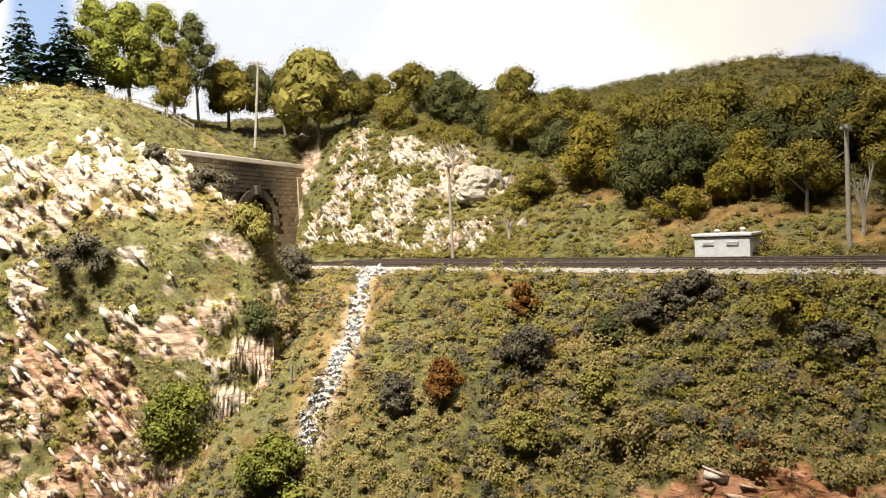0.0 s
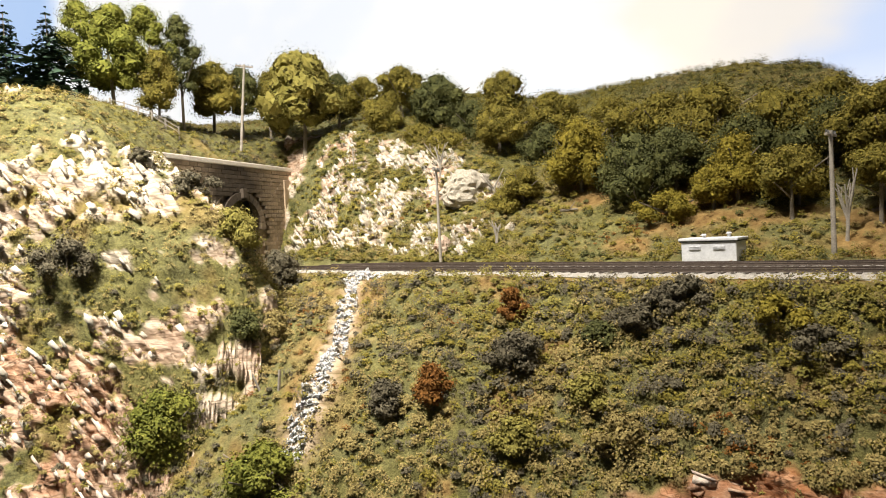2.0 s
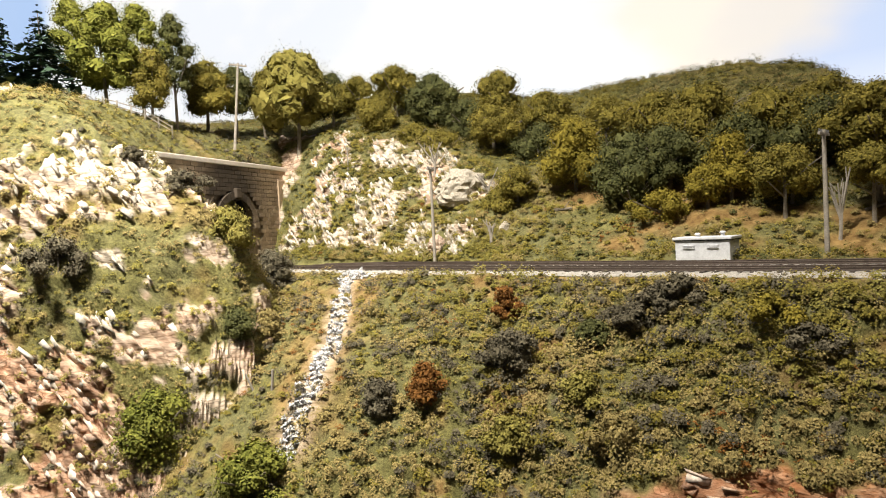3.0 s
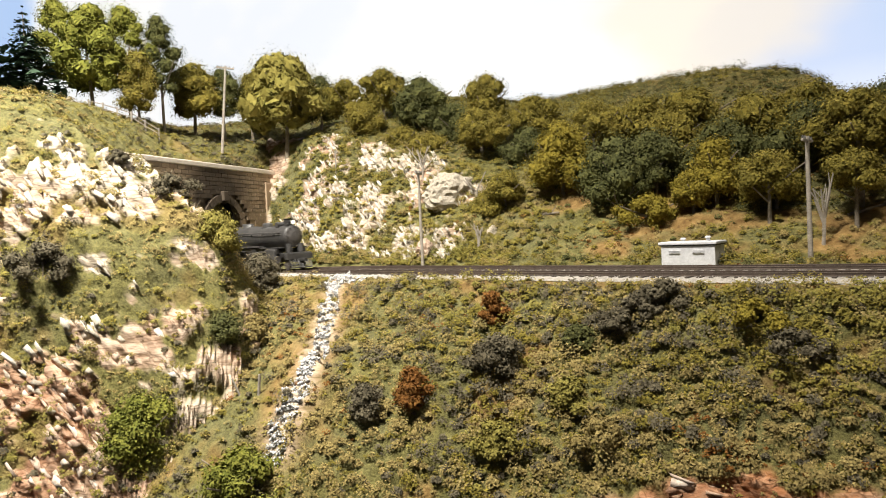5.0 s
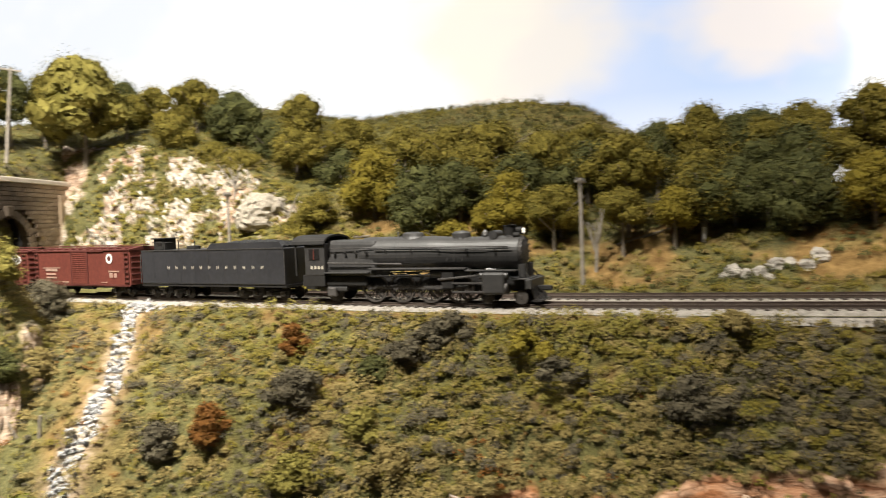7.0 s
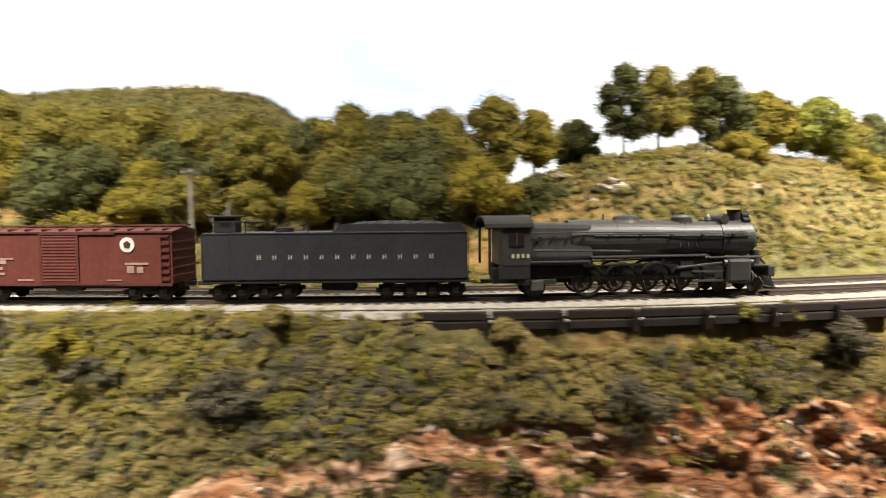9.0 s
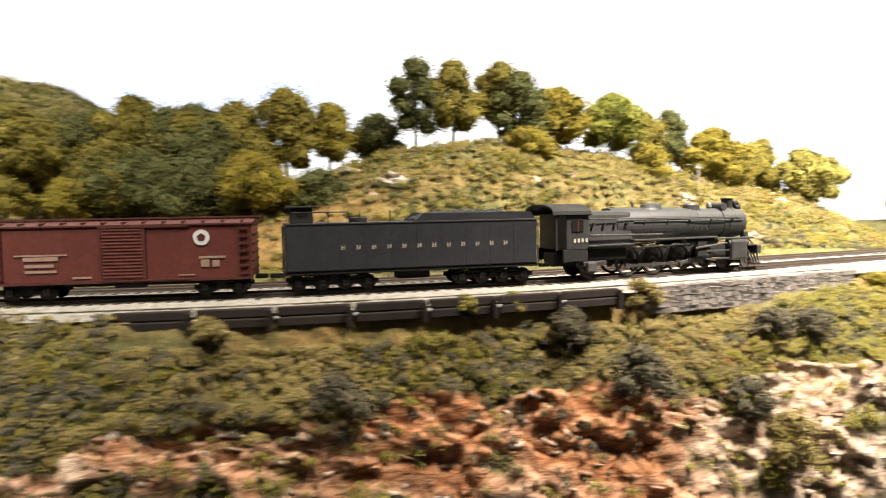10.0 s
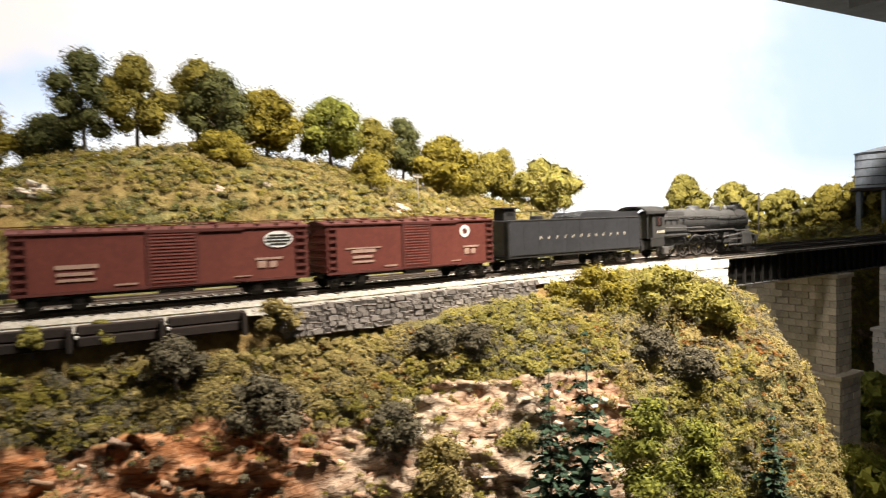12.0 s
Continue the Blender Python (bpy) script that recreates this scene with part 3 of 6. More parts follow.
backdrop()


def valance():
    a, b = spot(1.99, 0.10, 0), spot(2.62, 0.045, 0)
    side = Vector((b - a).normalized()).cross(Vector((0, 0, 1)))
    bm = bmesh.new()
    q = Matrix.Translation((a + b) / 2 + side * 0.45 + Vector((0, 0, 0.336))) @ Matrix.Rotation(math.atan2(b.y - a.y, b.x - a.x), 4, "Z")
    box(bm, -0.43, 0.9, -0.45, 0.45, -0.008, 0.012, 0.002, q)
    ob = link("valance", bm, M_VALANCE)
    tagged(ob, "dark grey underside of a shelf above the layout", "valance", kind="structure")
    for k in range(3):
        part("batten", box(bmesh.new(), -0.3 + 0.22 * k, -0.28 + 0.22 * k, -0.4, 0.4, -0.022, -0.008, 0.001, q), M_VALANCE, ob)


valance()


# ---- tracks ----
def offset_far(s):
    return 0.052 * smooth01(s, 0.26, 0.50)


def rail_strip(name, s0, s1, doff, zt, w, h, mat, parent):
    s = np.arange(s0, s1, 0.01)
    off = doff(s)
    pts = [(-w / 2, zt), (w / 2, zt), (w / 5, zt - h * 0.3), (w / 5, zt - h * 0.75), (w * 0.8, zt - h), (-w * 0.8, zt - h), (-w / 5, zt - h * 0.75), (-w / 5, zt - h * 0.3)]
    v = np.concatenate([np.column_stack([at(s, off + a), np.full(len(s), z)]) for a, z in pts])
    n, m = len(s), len(pts)
    f = np.array([[j * n + i, j * n + i + 1, ((j + 1) % m) * n + i + 1, ((j + 1) % m) * n + i] for j in range(m) for i in range(n - 1)])
    return mesh_np(name, v, f, mat, parent)


def bed(name, s0, s1, off, half, label):
    s = np.arange(s0, s1, 0.004)
    u = np.array([-half - 0.010, -half, -half * 0.8, 0.0, half * 0.8, half, half + 0.010])
    z = np.array([-0.0095, -0.0042, -0.0027, -0.0026, -0.0027, -0.0042, -0.0095])
    p = np.concatenate([np.column_stack([at(s, off(s) + a), np.full(len(s), zz)]) for a, zz in zip(u, z)])
    p[:, 2] += 0.0009 * fractal(p, 260, 2, 0.6, 7.0)
    n = len(s)
    f = np.array([[j * n + i, j * n + i + 1, (j + 1) * n + i + 1, (j + 1) * n + i] for j in range(len(u) - 1) for i in range(n - 1)])
    ob = mesh_np(name, p, f, M_BALLAST)
    # loose stones on the shoulders
    rng = np.random.default_rng(5)
    k = 5000
    c = np.column_stack([at(rng.uniform(max(s0, 0.3), min(s1, 2.0), k), 0 * np.zeros(k)), np.zeros(k)])
    ss = rng.uniform(max(s0, 0.3), min(s1, 1.8), k)
    dd = off(ss) + rng.uniform(-half - 0.008, half + 0.006, k)
    c = np.column_stack([at(ss, dd), np.full(k, -0.0028) - 0.004 * smooth01(np.abs(dd - off(ss)), half * 0.7, half + 0.008)])
    tet = np.array([[1, 0, -0.5], [-0.5, 0.9, -0.5], [-0.5, -0.9, -0.5], [0, 0, 0.8]])
    r = rng.uniform(0.0006, 0.0015, k)
    v = (c[:, None] + tet[None] * r[:, None, None] * rng.uniform(0.6, 1.3, (k, 4, 1))).reshape(-1, 3)
    f = (np.arange(k)[:, None, None] * 4 + np.array([[0, 1, 3], [1, 2, 3], [2, 0, 3], [0, 2, 1]])[None]).reshape(-1, 3)
    tagged(mesh_np("ballast_stones", v, f, M_BALLAST, ob), "pale loose ballast stones", kind="stuff")
    return tagged(ob, label, "ballast", kind="structure")


def track(name, s0, s1, off, label):
    ob = empty(name)
    tagged(ob, label, "railway track", kind="structure")
    for g in (-0.00825, 0.00825):
        rail_strip("rail", s0, s1, lambda s: off(s) + g, 0.0, 0.0011, 0.0022, M_RAIL, ob)
    me = None
    s = s0
    while s < s1:
        if me is None:
            t = part("sleeper", boxed(-0.0013, 0.0013, -0.0145, 0.0145, -0.0048, -0.0020, 0.0002), M_TIE, ob)
            me = t.data
        else:
            t = new("sleeper", me)
            t.parent = ob
        t.matrix_basis = frame_at(s, float(off(s)))
        s += 0.0072
    return ob


ZERO = lambda s: 0.0 * s
bed("ballast_near", -1.2, 1.86, ZERO, 0.019, "pale crushed-stone ballast under the near track")
bed("ballast_far", 0.36, 1.86, offset_far, 0.019, "pale crushed-stone ballast under the far track")
track("track_near", -0.02, 3.15, ZERO, "dark rusty rails on close-set wooden sleepers")
track("track_far", 0.38, 3.15, offset_far, "second line of rusty rails beside the hill")


# ---- tunnel portal ----
def portal():
    soot(M_PORTAL, spot(0.232, 0.012, 0.086), 0.070)
    a, b = spot(0.176, 0.128, 0), spot(0.315, -0.175, 0)
    L = (b - a).length
    ang = math.atan2(b.y - a.y, b.x - a.x)
    base = Matrix.Translation(a) @ Matrix.Rotation(ang, 4, "Z")  # x from the hill end to the aisle end, +y towards the viewer
    root = empty("tunnel_portal", base)
    tagged(root, "soot-stained brick tunnel portal with a dark round arch", "tunnel portal", kind="structure")
    cx, hw, spring, top, bot = 0.118, 0.037, 0.043, 0.120, -0.012
    # wall behind the bricks with the arched opening
    bm = bmesh.new()
    n = 24
    arch = [(cx - hw, bot)] + [(cx - hw * math.cos(math.pi * i / n), spring + hw * math.sin(math.pi * i / n)) for i in range(n + 1)] + [(cx + hw, bot)]
    outer = []
    for x, z in arch:
        outer.append((x, top) if bot < z else ((0, bot) if x < cx else (L, bot)))
    fr, bk = [], []
    for lay, y in ((fr, 0.0), (bk, -0.02)):
        lay.append([bm.verts.new((x, y, z)) for x, z in arch])
        lay.append([bm.verts.new((x, y, z)) for x, z in outer])
    for lay in (fr, bk):
        for i in range(len(arch) - 1):
            q = [lay[0][i], lay[0][i + 1], lay[1][i + 1], lay[1][i]]
            bm.faces.new(q)
        for i, xx in ((1, 0.0), (-2, L)):
            c0 = bm.verts.new((xx, lay[1][i].co.y, top))
            bm.faces.new([lay[1][0 if i == 1 else -1], lay[1][i], c0])
    for i in range(len(arch) - 1):
        bm.faces.new([fr[0][i], fr[0][i + 1], bk[0][i + 1], bk[0][i]])
    part("wall", bm, M_PORTAL, root)
    part("coping", boxed(-0.004, L, -0.022, 0.005, top, top + 0.006, 0.001), M_STONE, root, "pale weathered coping")
    part("pilaster", boxed(0.0, 0.022, 0.003, 0.006, bot, top - 0.012, 0.0008), M_PORTAL, root)
    part("keystone", boxed(cx - 0.005, cx + 0.005, 0.004, 0.009, spring + hw + 0.001, spring + hw + 0.013, 0.001), M_PORTAL, root)
    for i in range(15):
        a0, a1 = math.pi * i / 15 + 0.01, math.pi * (i + 1) / 15 - 0.01
        if abs(i - 7) < 1:
            continue
        v = bmesh.new()
        r0, r1 = hw, hw + 0.009
        pts = [(-math.cos(t) * r + cx, spring + math.sin(t) * r) for t, r in ((a0, r0), (a1, r0), (a1, r1), (a0, r1))]
        f0 = [v.verts.new((x, 0.0055, z)) for x, z in pts]
        f1 = [v.verts.new((x, -0.001, z)) for x, z in pts]
        v.faces.new(f0)
        for k in range(4):
            v.faces.new([f0[k], f1[k], f1[(k + 1) % 4], f0[(k + 1) % 4]])
        part("arch_stone", v, M_PORTAL, root)
    # brick courses
    bricks = {}
    ch, bl = 0.0052, 0.0125
    row, z = 0, bot + 0.002
    while z + ch < top:
        x = 0.0 - (bl / 2 if row % 2 else 0)
        while x < L:
            x0, x1 = max(x, 0.0) + 0.0003, min(x + bl, L) - 0.0003
            zc, xc = z + ch / 2, (x0 + x1) / 2
            inside = (abs(xc - cx) < hw + 0.012 and zc < spring) or math.hypot(max(0, abs(xc - cx) - 0.004), zc - spring) < hw + 0.011
            if x1 - x0 > 0.003 and not inside:
                key = round(x1 - x0, 4)
                if key not in bricks:
                    w = key / 2
                    ob = part("brick", boxed(-w, w, 0.0, 0.0034, -ch / 2 + 0.0003, ch / 2 - 0.0003), M_PORTAL, root)
                    bricks[key] = ob.data
                else:
                    ob = new("brick", bricks[key])
                    ob.parent = root
                ob.location = (xc, 0.0004 + 0.0006 * random.random(), zc)
            x += bl
        z += ch
        row += 1
    # bore lining behind the arch, along the track
    bm = bmesh.new()
    rings = []
    for s in np.arange(0.225, -1.25, -0.1):
        rr = []
        for i in range(13):
            t = math.pi * i / 12
            p = spot(s, -0.012 - 0.050 * math.cos(t), 0.052 + 0.050 * math.sin(t))
            rr.append(bm.verts.new(p))
        lo0, lo1 = bm.verts.new(spot(s, -0.062, -0.012)), bm.verts.new(spot(s, 0.038, -0.012))
        rings.append([lo0] + rr + [lo1])
    for r0, r1 in zip(rings, rings[1:]):
        for i in range(len(r0) - 1):
            bm.faces.new([r0[i], r0[i + 1], r1[i + 1], r1[i]])
        bm.faces.new([r0[-1], r0[0], r1[0], r1[-1]])
    # near-black colour paints in the shade inside the bore
    ob = link("tunnel_bore", bm, M_DARK)
    tagged(ob, "tunnel lining behind the portal, coloured near black as shade", "tunnel", kind="structure")


portal()


# ---- bridge ----
def bridge():
    root = empty("girder_bridge")
    tagged(root, "black plate-girder railway bridge on tall stone piers", "bridge")
    s0, s1 = 1.835, 3.15
    for off in (-0.021, 0.021, 0.031, 0.073):
        for (a, b, z0, z1, nm) in ((-0.0008, 0.0008, -0.034, -0.005, "web"), (-0.0035, 0.0035, -0.0058, -0.0045, "top_flange"), (-0.0035, 0.0035, -0.0350, -0.0335, "bottom_flange")):
            s = np.arange(s0, s1, 0.02)
            v = np.concatenate([np.column_stack([at(s, off + u), np.full(len(s), z)]) for u, z in ((a, z0), (b, z0), (b, z1), (a, z1))])
            n = len(s)
            f = [[j * n + i, j * n + i + 1, ((j + 1) % 4) * n + i + 1, ((j + 1) % 4) * n + i] for j in range(4) for i in range(n - 1)]
            f += [[0, n, 2 * n, 3 * n], [n - 1, 2 * n - 1, 3 * n - 1, 4 * n - 1]]
            mesh_np(nm, v, np.array(f), M_STEEL if nm == "bottom_flange" and off < 0 else M_GIRDER, root)
    me = None
    for s in np.arange(s0 + 0.004, 2.5, 0.0165):
        if me is None:
            ob = part("stiffener", boxed(-0.0008, 0.0008, -0.0034, 0.0, -0.0336, -0.0058), M_GIRDER, root)
            me = ob.data
        else:
            ob = new("stiffener", me)
            ob.parent = root
        ob.matrix_basis = frame_at(float(s), -0.0218)
    # walkway deck beside the rails
    for off in (-0.0235, 0.0755, 0.026):
        rail_strip("deck_board", s0, s1, lambda s: off + 0 * s, -0.0028, 0.008, 0.0018, M_POLE, root)


bridge()


def stone_block(name, root, x0, x1, y0, y1, z0, z1, store, mat=None):
    key = (round(x1 - x0, 4), round(y1 - y0, 4), round(z1 - z0, 4))
    if key not in store:
        ob = part(name, boxed(-key[0] / 2, key[0] / 2, -key[1] / 2, key[1] / 2, -key[2] / 2, key[2] / 2, 0.0006), mat or M_STONE, root)
        store[key] = ob.data
    else:
        ob = new(name, store[key])
        ob.parent = root
    ob.location = ((x0 + x1) / 2 + random.uniform(-0.0004, 0.0004), (y0 + y1) / 2 + random.uniform(-0.0004, 0.0004), (z0 + z1) / 2)
    return ob


def pier(s, depth, label):
    """A tall ashlar pier across both tracks, in courses of blocks round a core."""
    root = empty("bridge_pier", frame_at(s, 0.027, 0))
    tagged(root, label, "bridge pier", group="bridge piers")
    store = {}
    part("core", boxed(-0.0165, 0.0165, -0.056, 0.056, -0.40, -0.036), M_STONE, root)
    part("ledge", boxed(-0.028, 0.028, -0.068, 0.068, -0.162, -0.156, 0.001), M_STONE, root)
    part("bearing_cap", boxed(-0.021, 0.021, -0.060, 0.060, -0.041, -0.0355, 0.001), M_STONE, root)
    for lo, hi, hx, hy in ((-0.156, -0.041, 0.019, 0.058), (-0.40, -0.162, 0.0255, 0.0655)):
        part("core", boxed(-hx + 0.002, hx - 0.002, -hy + 0.002, hy - 0.002, lo, hi), M_STONE, root)
        z, row = hi, 0
        ch = 0.0088
        while z - ch > max(lo, -depth) - 1e-6:
            for side in (-1, 1):
                n = 7
                w = 2 * hy / n
                for k in range(n + 1):
                    y0 = -hy + (k - (0.5 if row % 2 else 0)) * w
                    y1 = min(y0 + w, hy)
                    y0 = max(y0, -hy)
                    if y1 - y0 > 0.002:
                        xs = (-hx, -hx + 0.006) if side < 0 else (hx - 0.006, hx)
                        stone_block("block", root, *xs, y0 + 0.0003, y1 - 0.0003, z - ch + 0.0003, z - 0.0003, store)
            n = 2 if row % 2 else 3
            for k in range(n):
                w = (2 * hx - 0.012) / n
                x0 = -hx + 0.006 + k * w
                stone_block("block", root, x0 + 0.0003, x0 + w - 0.0003, -hy, -hy + 0.006, z - ch + 0.0003, z - 0.0003, store)
            z -= ch
            row += 1


pier(2.085, 0.30, "tall buff stone-block pier with a stepped base")
pier(2.46, 0.22, "second buff stone-block pier further along the bridge")


def abutment():
    root = empty("bridge_abutment", frame_at(1.80, 0.026, 0))
    tagged(root, "cream stone-block abutment carrying the bridge end", "abutment", kind="structure")
    store = {}
    part("core", boxed(-0.05, 0.046, -0.052, 0.056, -0.30, -0.009), M_STONE, root)
    for row in range(9):
        z = -0.005 - 0.0085 * row
        for k in range(6):
            x0 = -0.055 + k * 0.0175 - (0.008 if row % 2 else 0)
            stone_block("block", root, x0 + 0.0004, x0 + 0.0171, -0.057, -0.050, z - 0.0081, z, store, M_WHITESTONE)
        for k in range(4):
            y0 = -0.057 + k * 0.028
            stone_block("block", root, 0.044, 0.050, y0 + 0.0003, y0 + 0.0277, z - 0.0081, z, store, M_WHITESTONE)


M_WHITESTONE = surface("cream_stone", (0.52, 0.49, 0.43), (0.72, 0.69, 0.63), 70, 0.9, rel=0.0004, vary=0.2)
abutment()


# ---- retaining walls beside the track ----
def timber_wall():
    root = empty("timber_retaining_wall")
    tagged(root, "dark timber crib wall of long logs holding the ballast edge", "retaining wall", kind="structure")
    spans = [(1.048 + 0.044 * k, 1.090 + 0.044 * k) for k in range(7)]
    for row in range(2):
        for k, (a, b) in enumerate(spans):
            p, q = spot(a, -0.0275 - 0.0012 * row, -0.0085 - 0.0058 * row), spot(b, -0.0275 - 0.0012 * row, -0.0085 - 0.0058 * row)
            ang = math.atan2(q.y - p.y, q.x - p.x)
            m = Matrix.Translation((p + q) / 2) @ Matrix.Rotation(ang, 4, "Z")
            L = (q - p).length / 2
            part("log", box(bmesh.new(), -L, L, -0.0022, 0.0022, -0.0027, 0.0027, 0.0007, m), M_TIMBER, root)
            if row == 0:
                part("tie_end", box(bmesh.new(), -0.0010, 0.0010, -0.0030, 0.004, -0.0042, -0.0026, 0.0002, Matrix.Translation(p) @ Matrix.Rotation(ang, 4, "Z")), M_WHITE, root)
                part("post", box(bmesh.new(), L - 0.003, L - 0.0002, -0.0062, -0.0028, -0.011, 0.002, 0.0005, m), M_TIMBER, root)


timber_wall()


def stone_wall():
    root = empty("stone_retaining_wall")
    tagged(root, "low grey rubble-stone retaining wall along the ballast", "retaining wall", kind="structure")
    rng = random.Random(4)
    store = []
    for i in range(5):
        bm = bmesh.new()
        box(bm, -0.5, 0.5, -0.5, 0.5, -0.5, 0.5, 0.14)
        for v in bm.verts:
            v.co += Vector([rng.uniform(-0.08, 0.08) for _ in range(3)])
        store.append(bm)
    meshes = []
    for bm in store:
        me = bpy.data.meshes.new("stone")
        bm.to_mesh(me)
        bm.free()
        me.materials.append(M_RUBBLE)
        meshes.append(me)
    for row in range(5):
        s = 1.374 + rng.uniform(0, 0.004)
        while s < 1.585:
            w = rng.uniform(0.0036, 0.0085)
            h = 0.0038
            ob = new("stone", rng.choice(meshes))
            ob.parent = root
            ob.matrix_basis = frame_at(s + w / 2, -0.0285, -0.0080 - 0.0038 * row + rng.uniform(-0.0004, 0.0004)) @ Matrix.Diagonal((w * 0.94, rng.uniform(0.0052, 0.0070), h, 1))
            s += w


M_RUBBLE = surface("rubble_stone", (0.10, 0.085, 0.075), (0.27, 0.235, 0.21), 120, 0.9, rel=0.0005, vary=0.4)
stone_wall()


# ---- lineside shed, poles, water tank ----
def shed():
    m = frame_at(0.776, 0.098, -0.005)
    root = empty("relay_shed", m)
    tagged(root, "small pale grey lineside relay shed with flat roof", "shed")
    part("body", boxed(-0.0205, 0.0205, -0.012, 0.012, 0, 0.0185, 0.0004), M_SHED, root)
    part("roof", boxed(-0.0222, 0.0222, -0.0138, 0.0138, 0.0187, 0.0208, 0.0005), M_SHED, root, "pale roof with dark edge")
    part("eave", boxed(-0.0215, 0.0215, -0.0130, 0.0130, 0.0178, 0.0188), M_BLACK2, root)
    for x in (-0.010, 0.008):
        v = part("louvre", boxed(x - 0.0045, x + 0.0045, -0.0127, -0.0119, 0.0118, 0.0148, 0.0002), M_SHED, root)
        for k in range(3):
            part("slat", boxed(x - 0.004, x + 0.004, -0.0131, -0.0126, 0.0122 + 0.0009 * k, 0.0126 + 0.0009 * k), M_SHED, v)
    for x, z in ((-0.007, 0.0225), (0.012, 0.0235)):
        part("vent", tubed((x, 0, 0.0206), (x, 0, z), 0.0016, 0.0014, 10), M_SHED, root)
        part("vent_cap", tubed((x, 0, z), (x, 0, z + 0.0012), 0.0026, 0.0012, 10), M_SHED, root)


shed()


def pole(s, d, z, h, lean=(0, 0), arms=1, turn=0.0, r=0.0019, label="weathered wooden telegraph pole with a crossarm"):
    root = empty("telegraph_pole", Matrix.Translation(spot(s, d, z)) @ Euler((lean[0], lean[1], turn)).to_matrix().to_4x4())
    tagged(root, label, "telegraph pole", group="telegraph poles")
    part("post", tubed((0, 0, -0.006), (0, 0, h), r, r * 0.72, 10), M_POLE, root, smooth=False)
    for k in range(arms):
        zz = h - 0.004 - 0.008 * k
        part("crossarm", boxed(-0.011, 0.011, -0.0009, 0.0009, zz, zz + 0.0019, 0.0003), M_POLE, root)
        for x in (-0.0098, -0.005, 0.005, 0.0098):
            part("insulator", tubed((x, 0, zz + 0.0018), (x, 0, zz + 0.0042), 0.0008, 0.0005, 8), M_STEEL, root)
    return root


def water_tank(s, d, z):
    root = empty("water_tank", Matrix.Translation(spot(s, d, z)) @ Matrix.Scale(0.86, 4))
    tagged(root, "grey cylindrical water tank on a timber-legged tower", "water tank")
    body = bmesh.new()
    tube(body, (0, 0, 0.100), (0, 0, 0.185), 0.062, 0.062, 32)
    part("tank", body, M_TANK, root)
    part("roof", tubed((0, 0, 0.185), (0, 0, 0.200), 0.066, 0.004, 32), M_TANK, root)
    for zz in (0.106, 0.126, 0.146, 0.166, 0.180):
        part("hoop", tubed((0, 0, zz), (0, 0, zz + 0.0022), 0.0628, 0.0628, 32), M_GIRDER, root)
    part("platform", boxed(-0.068, 0.068, -0.068, 0.068, 0.092, 0.100, 0.001), M_TIMBER, root)
    for x in (-0.05, -0.017, 0.017, 0.05):
        for y in (-0.05, 0.0, 0.05):
            part("leg", boxed(x - 0.004, x + 0.004, y - 0.004, y + 0.004, 0, 0.092, 0.0006), M_TANK, root)
    for y in (-0.056, 0.056):
        for a, b in ((-0.05, 0.0), (0.0, 0.05)):
            part("brace", tubed((a, y, 0.004), (b, y, 0.09), 0.0016, seg=6), M_TANK, root)
            part("brace", tubed((b, y, 0.004), (a, y, 0.09), 0.0016, seg=6), M_TANK, root)
    lad = part("ladder", tubed((-0.02, -0.070, 0.0), (-0.02, -0.070, 0.195), 0.0012, seg=6), M_TANK, root)
    part("ladder_rail", tubed((-0.007, -0.070, 0.0), (-0.007, -0.070, 0.195), 0.0012, seg=6), M_TANK, lad)
    for k in range(22):
        part("rung", tubed((-0.02, -0.070, 0.006 + 0.0088 * k), (-0.007, -0.070, 0.006 + 0.0088 * k), 0.0007, seg=6), M_TANK, lad)


pole(0.497, 0.085, -0.005, 0.100, r=0.0018, turn=1.2)
pole(0.864, 0.100, -0.005, 0.093, r=0.0019, turn=0.7)
pole(0.195, 0.045, 0.150, 0.105, lean=(0.0, 0.09), turn=0.2)
pole(1.60, 0.15, 0.030, 0.060, r=0.0012, turn=0.2)
pole(2.45, 0.30, 0.0, 0.075, r=0.0014)
water_tank(2.80, 0.235, -0.004)


# ---- the train, in full-size metres at 1:87 ----
K = 1 / 87.1


LONG = [1.0]  # the length factor of the vehicle in hand


def tpart(name, bm, mat, parent, label="", smooth=False):
    kx = K if name in ("wheel", "axle", "side_rod", "main_rod") else K * LONG[0]
    bmesh.ops.scale(bm, vec=(kx, K, K), verts=bm.verts)
    return link(name, bm, mat, parent, label, smooth)


def lathe(bm, prof, seg=28, zc=0.0, yc=0.0):
    """A body of revolution about x: prof of (x, r)."""
    rings = []
    for x, r in prof:
        rings.append([bm.verts.new((x, yc + r * math.cos(2 * math.pi * i / seg), zc + r * math.sin(2 * math.pi * i / seg))) for i in range(seg)])
    for a, b in zip(rings, rings[1:]):
        for i in range(seg):
            bm.faces.new([a[i], a[(i + 1) % seg], b[(i + 1) % seg], b[i]])
    bm.faces.new(rings[0])
    bm.faces.new(rings[-1][::-1])
    bmesh.ops.recalc_face_normals(bm, faces=bm.faces)
    return bm


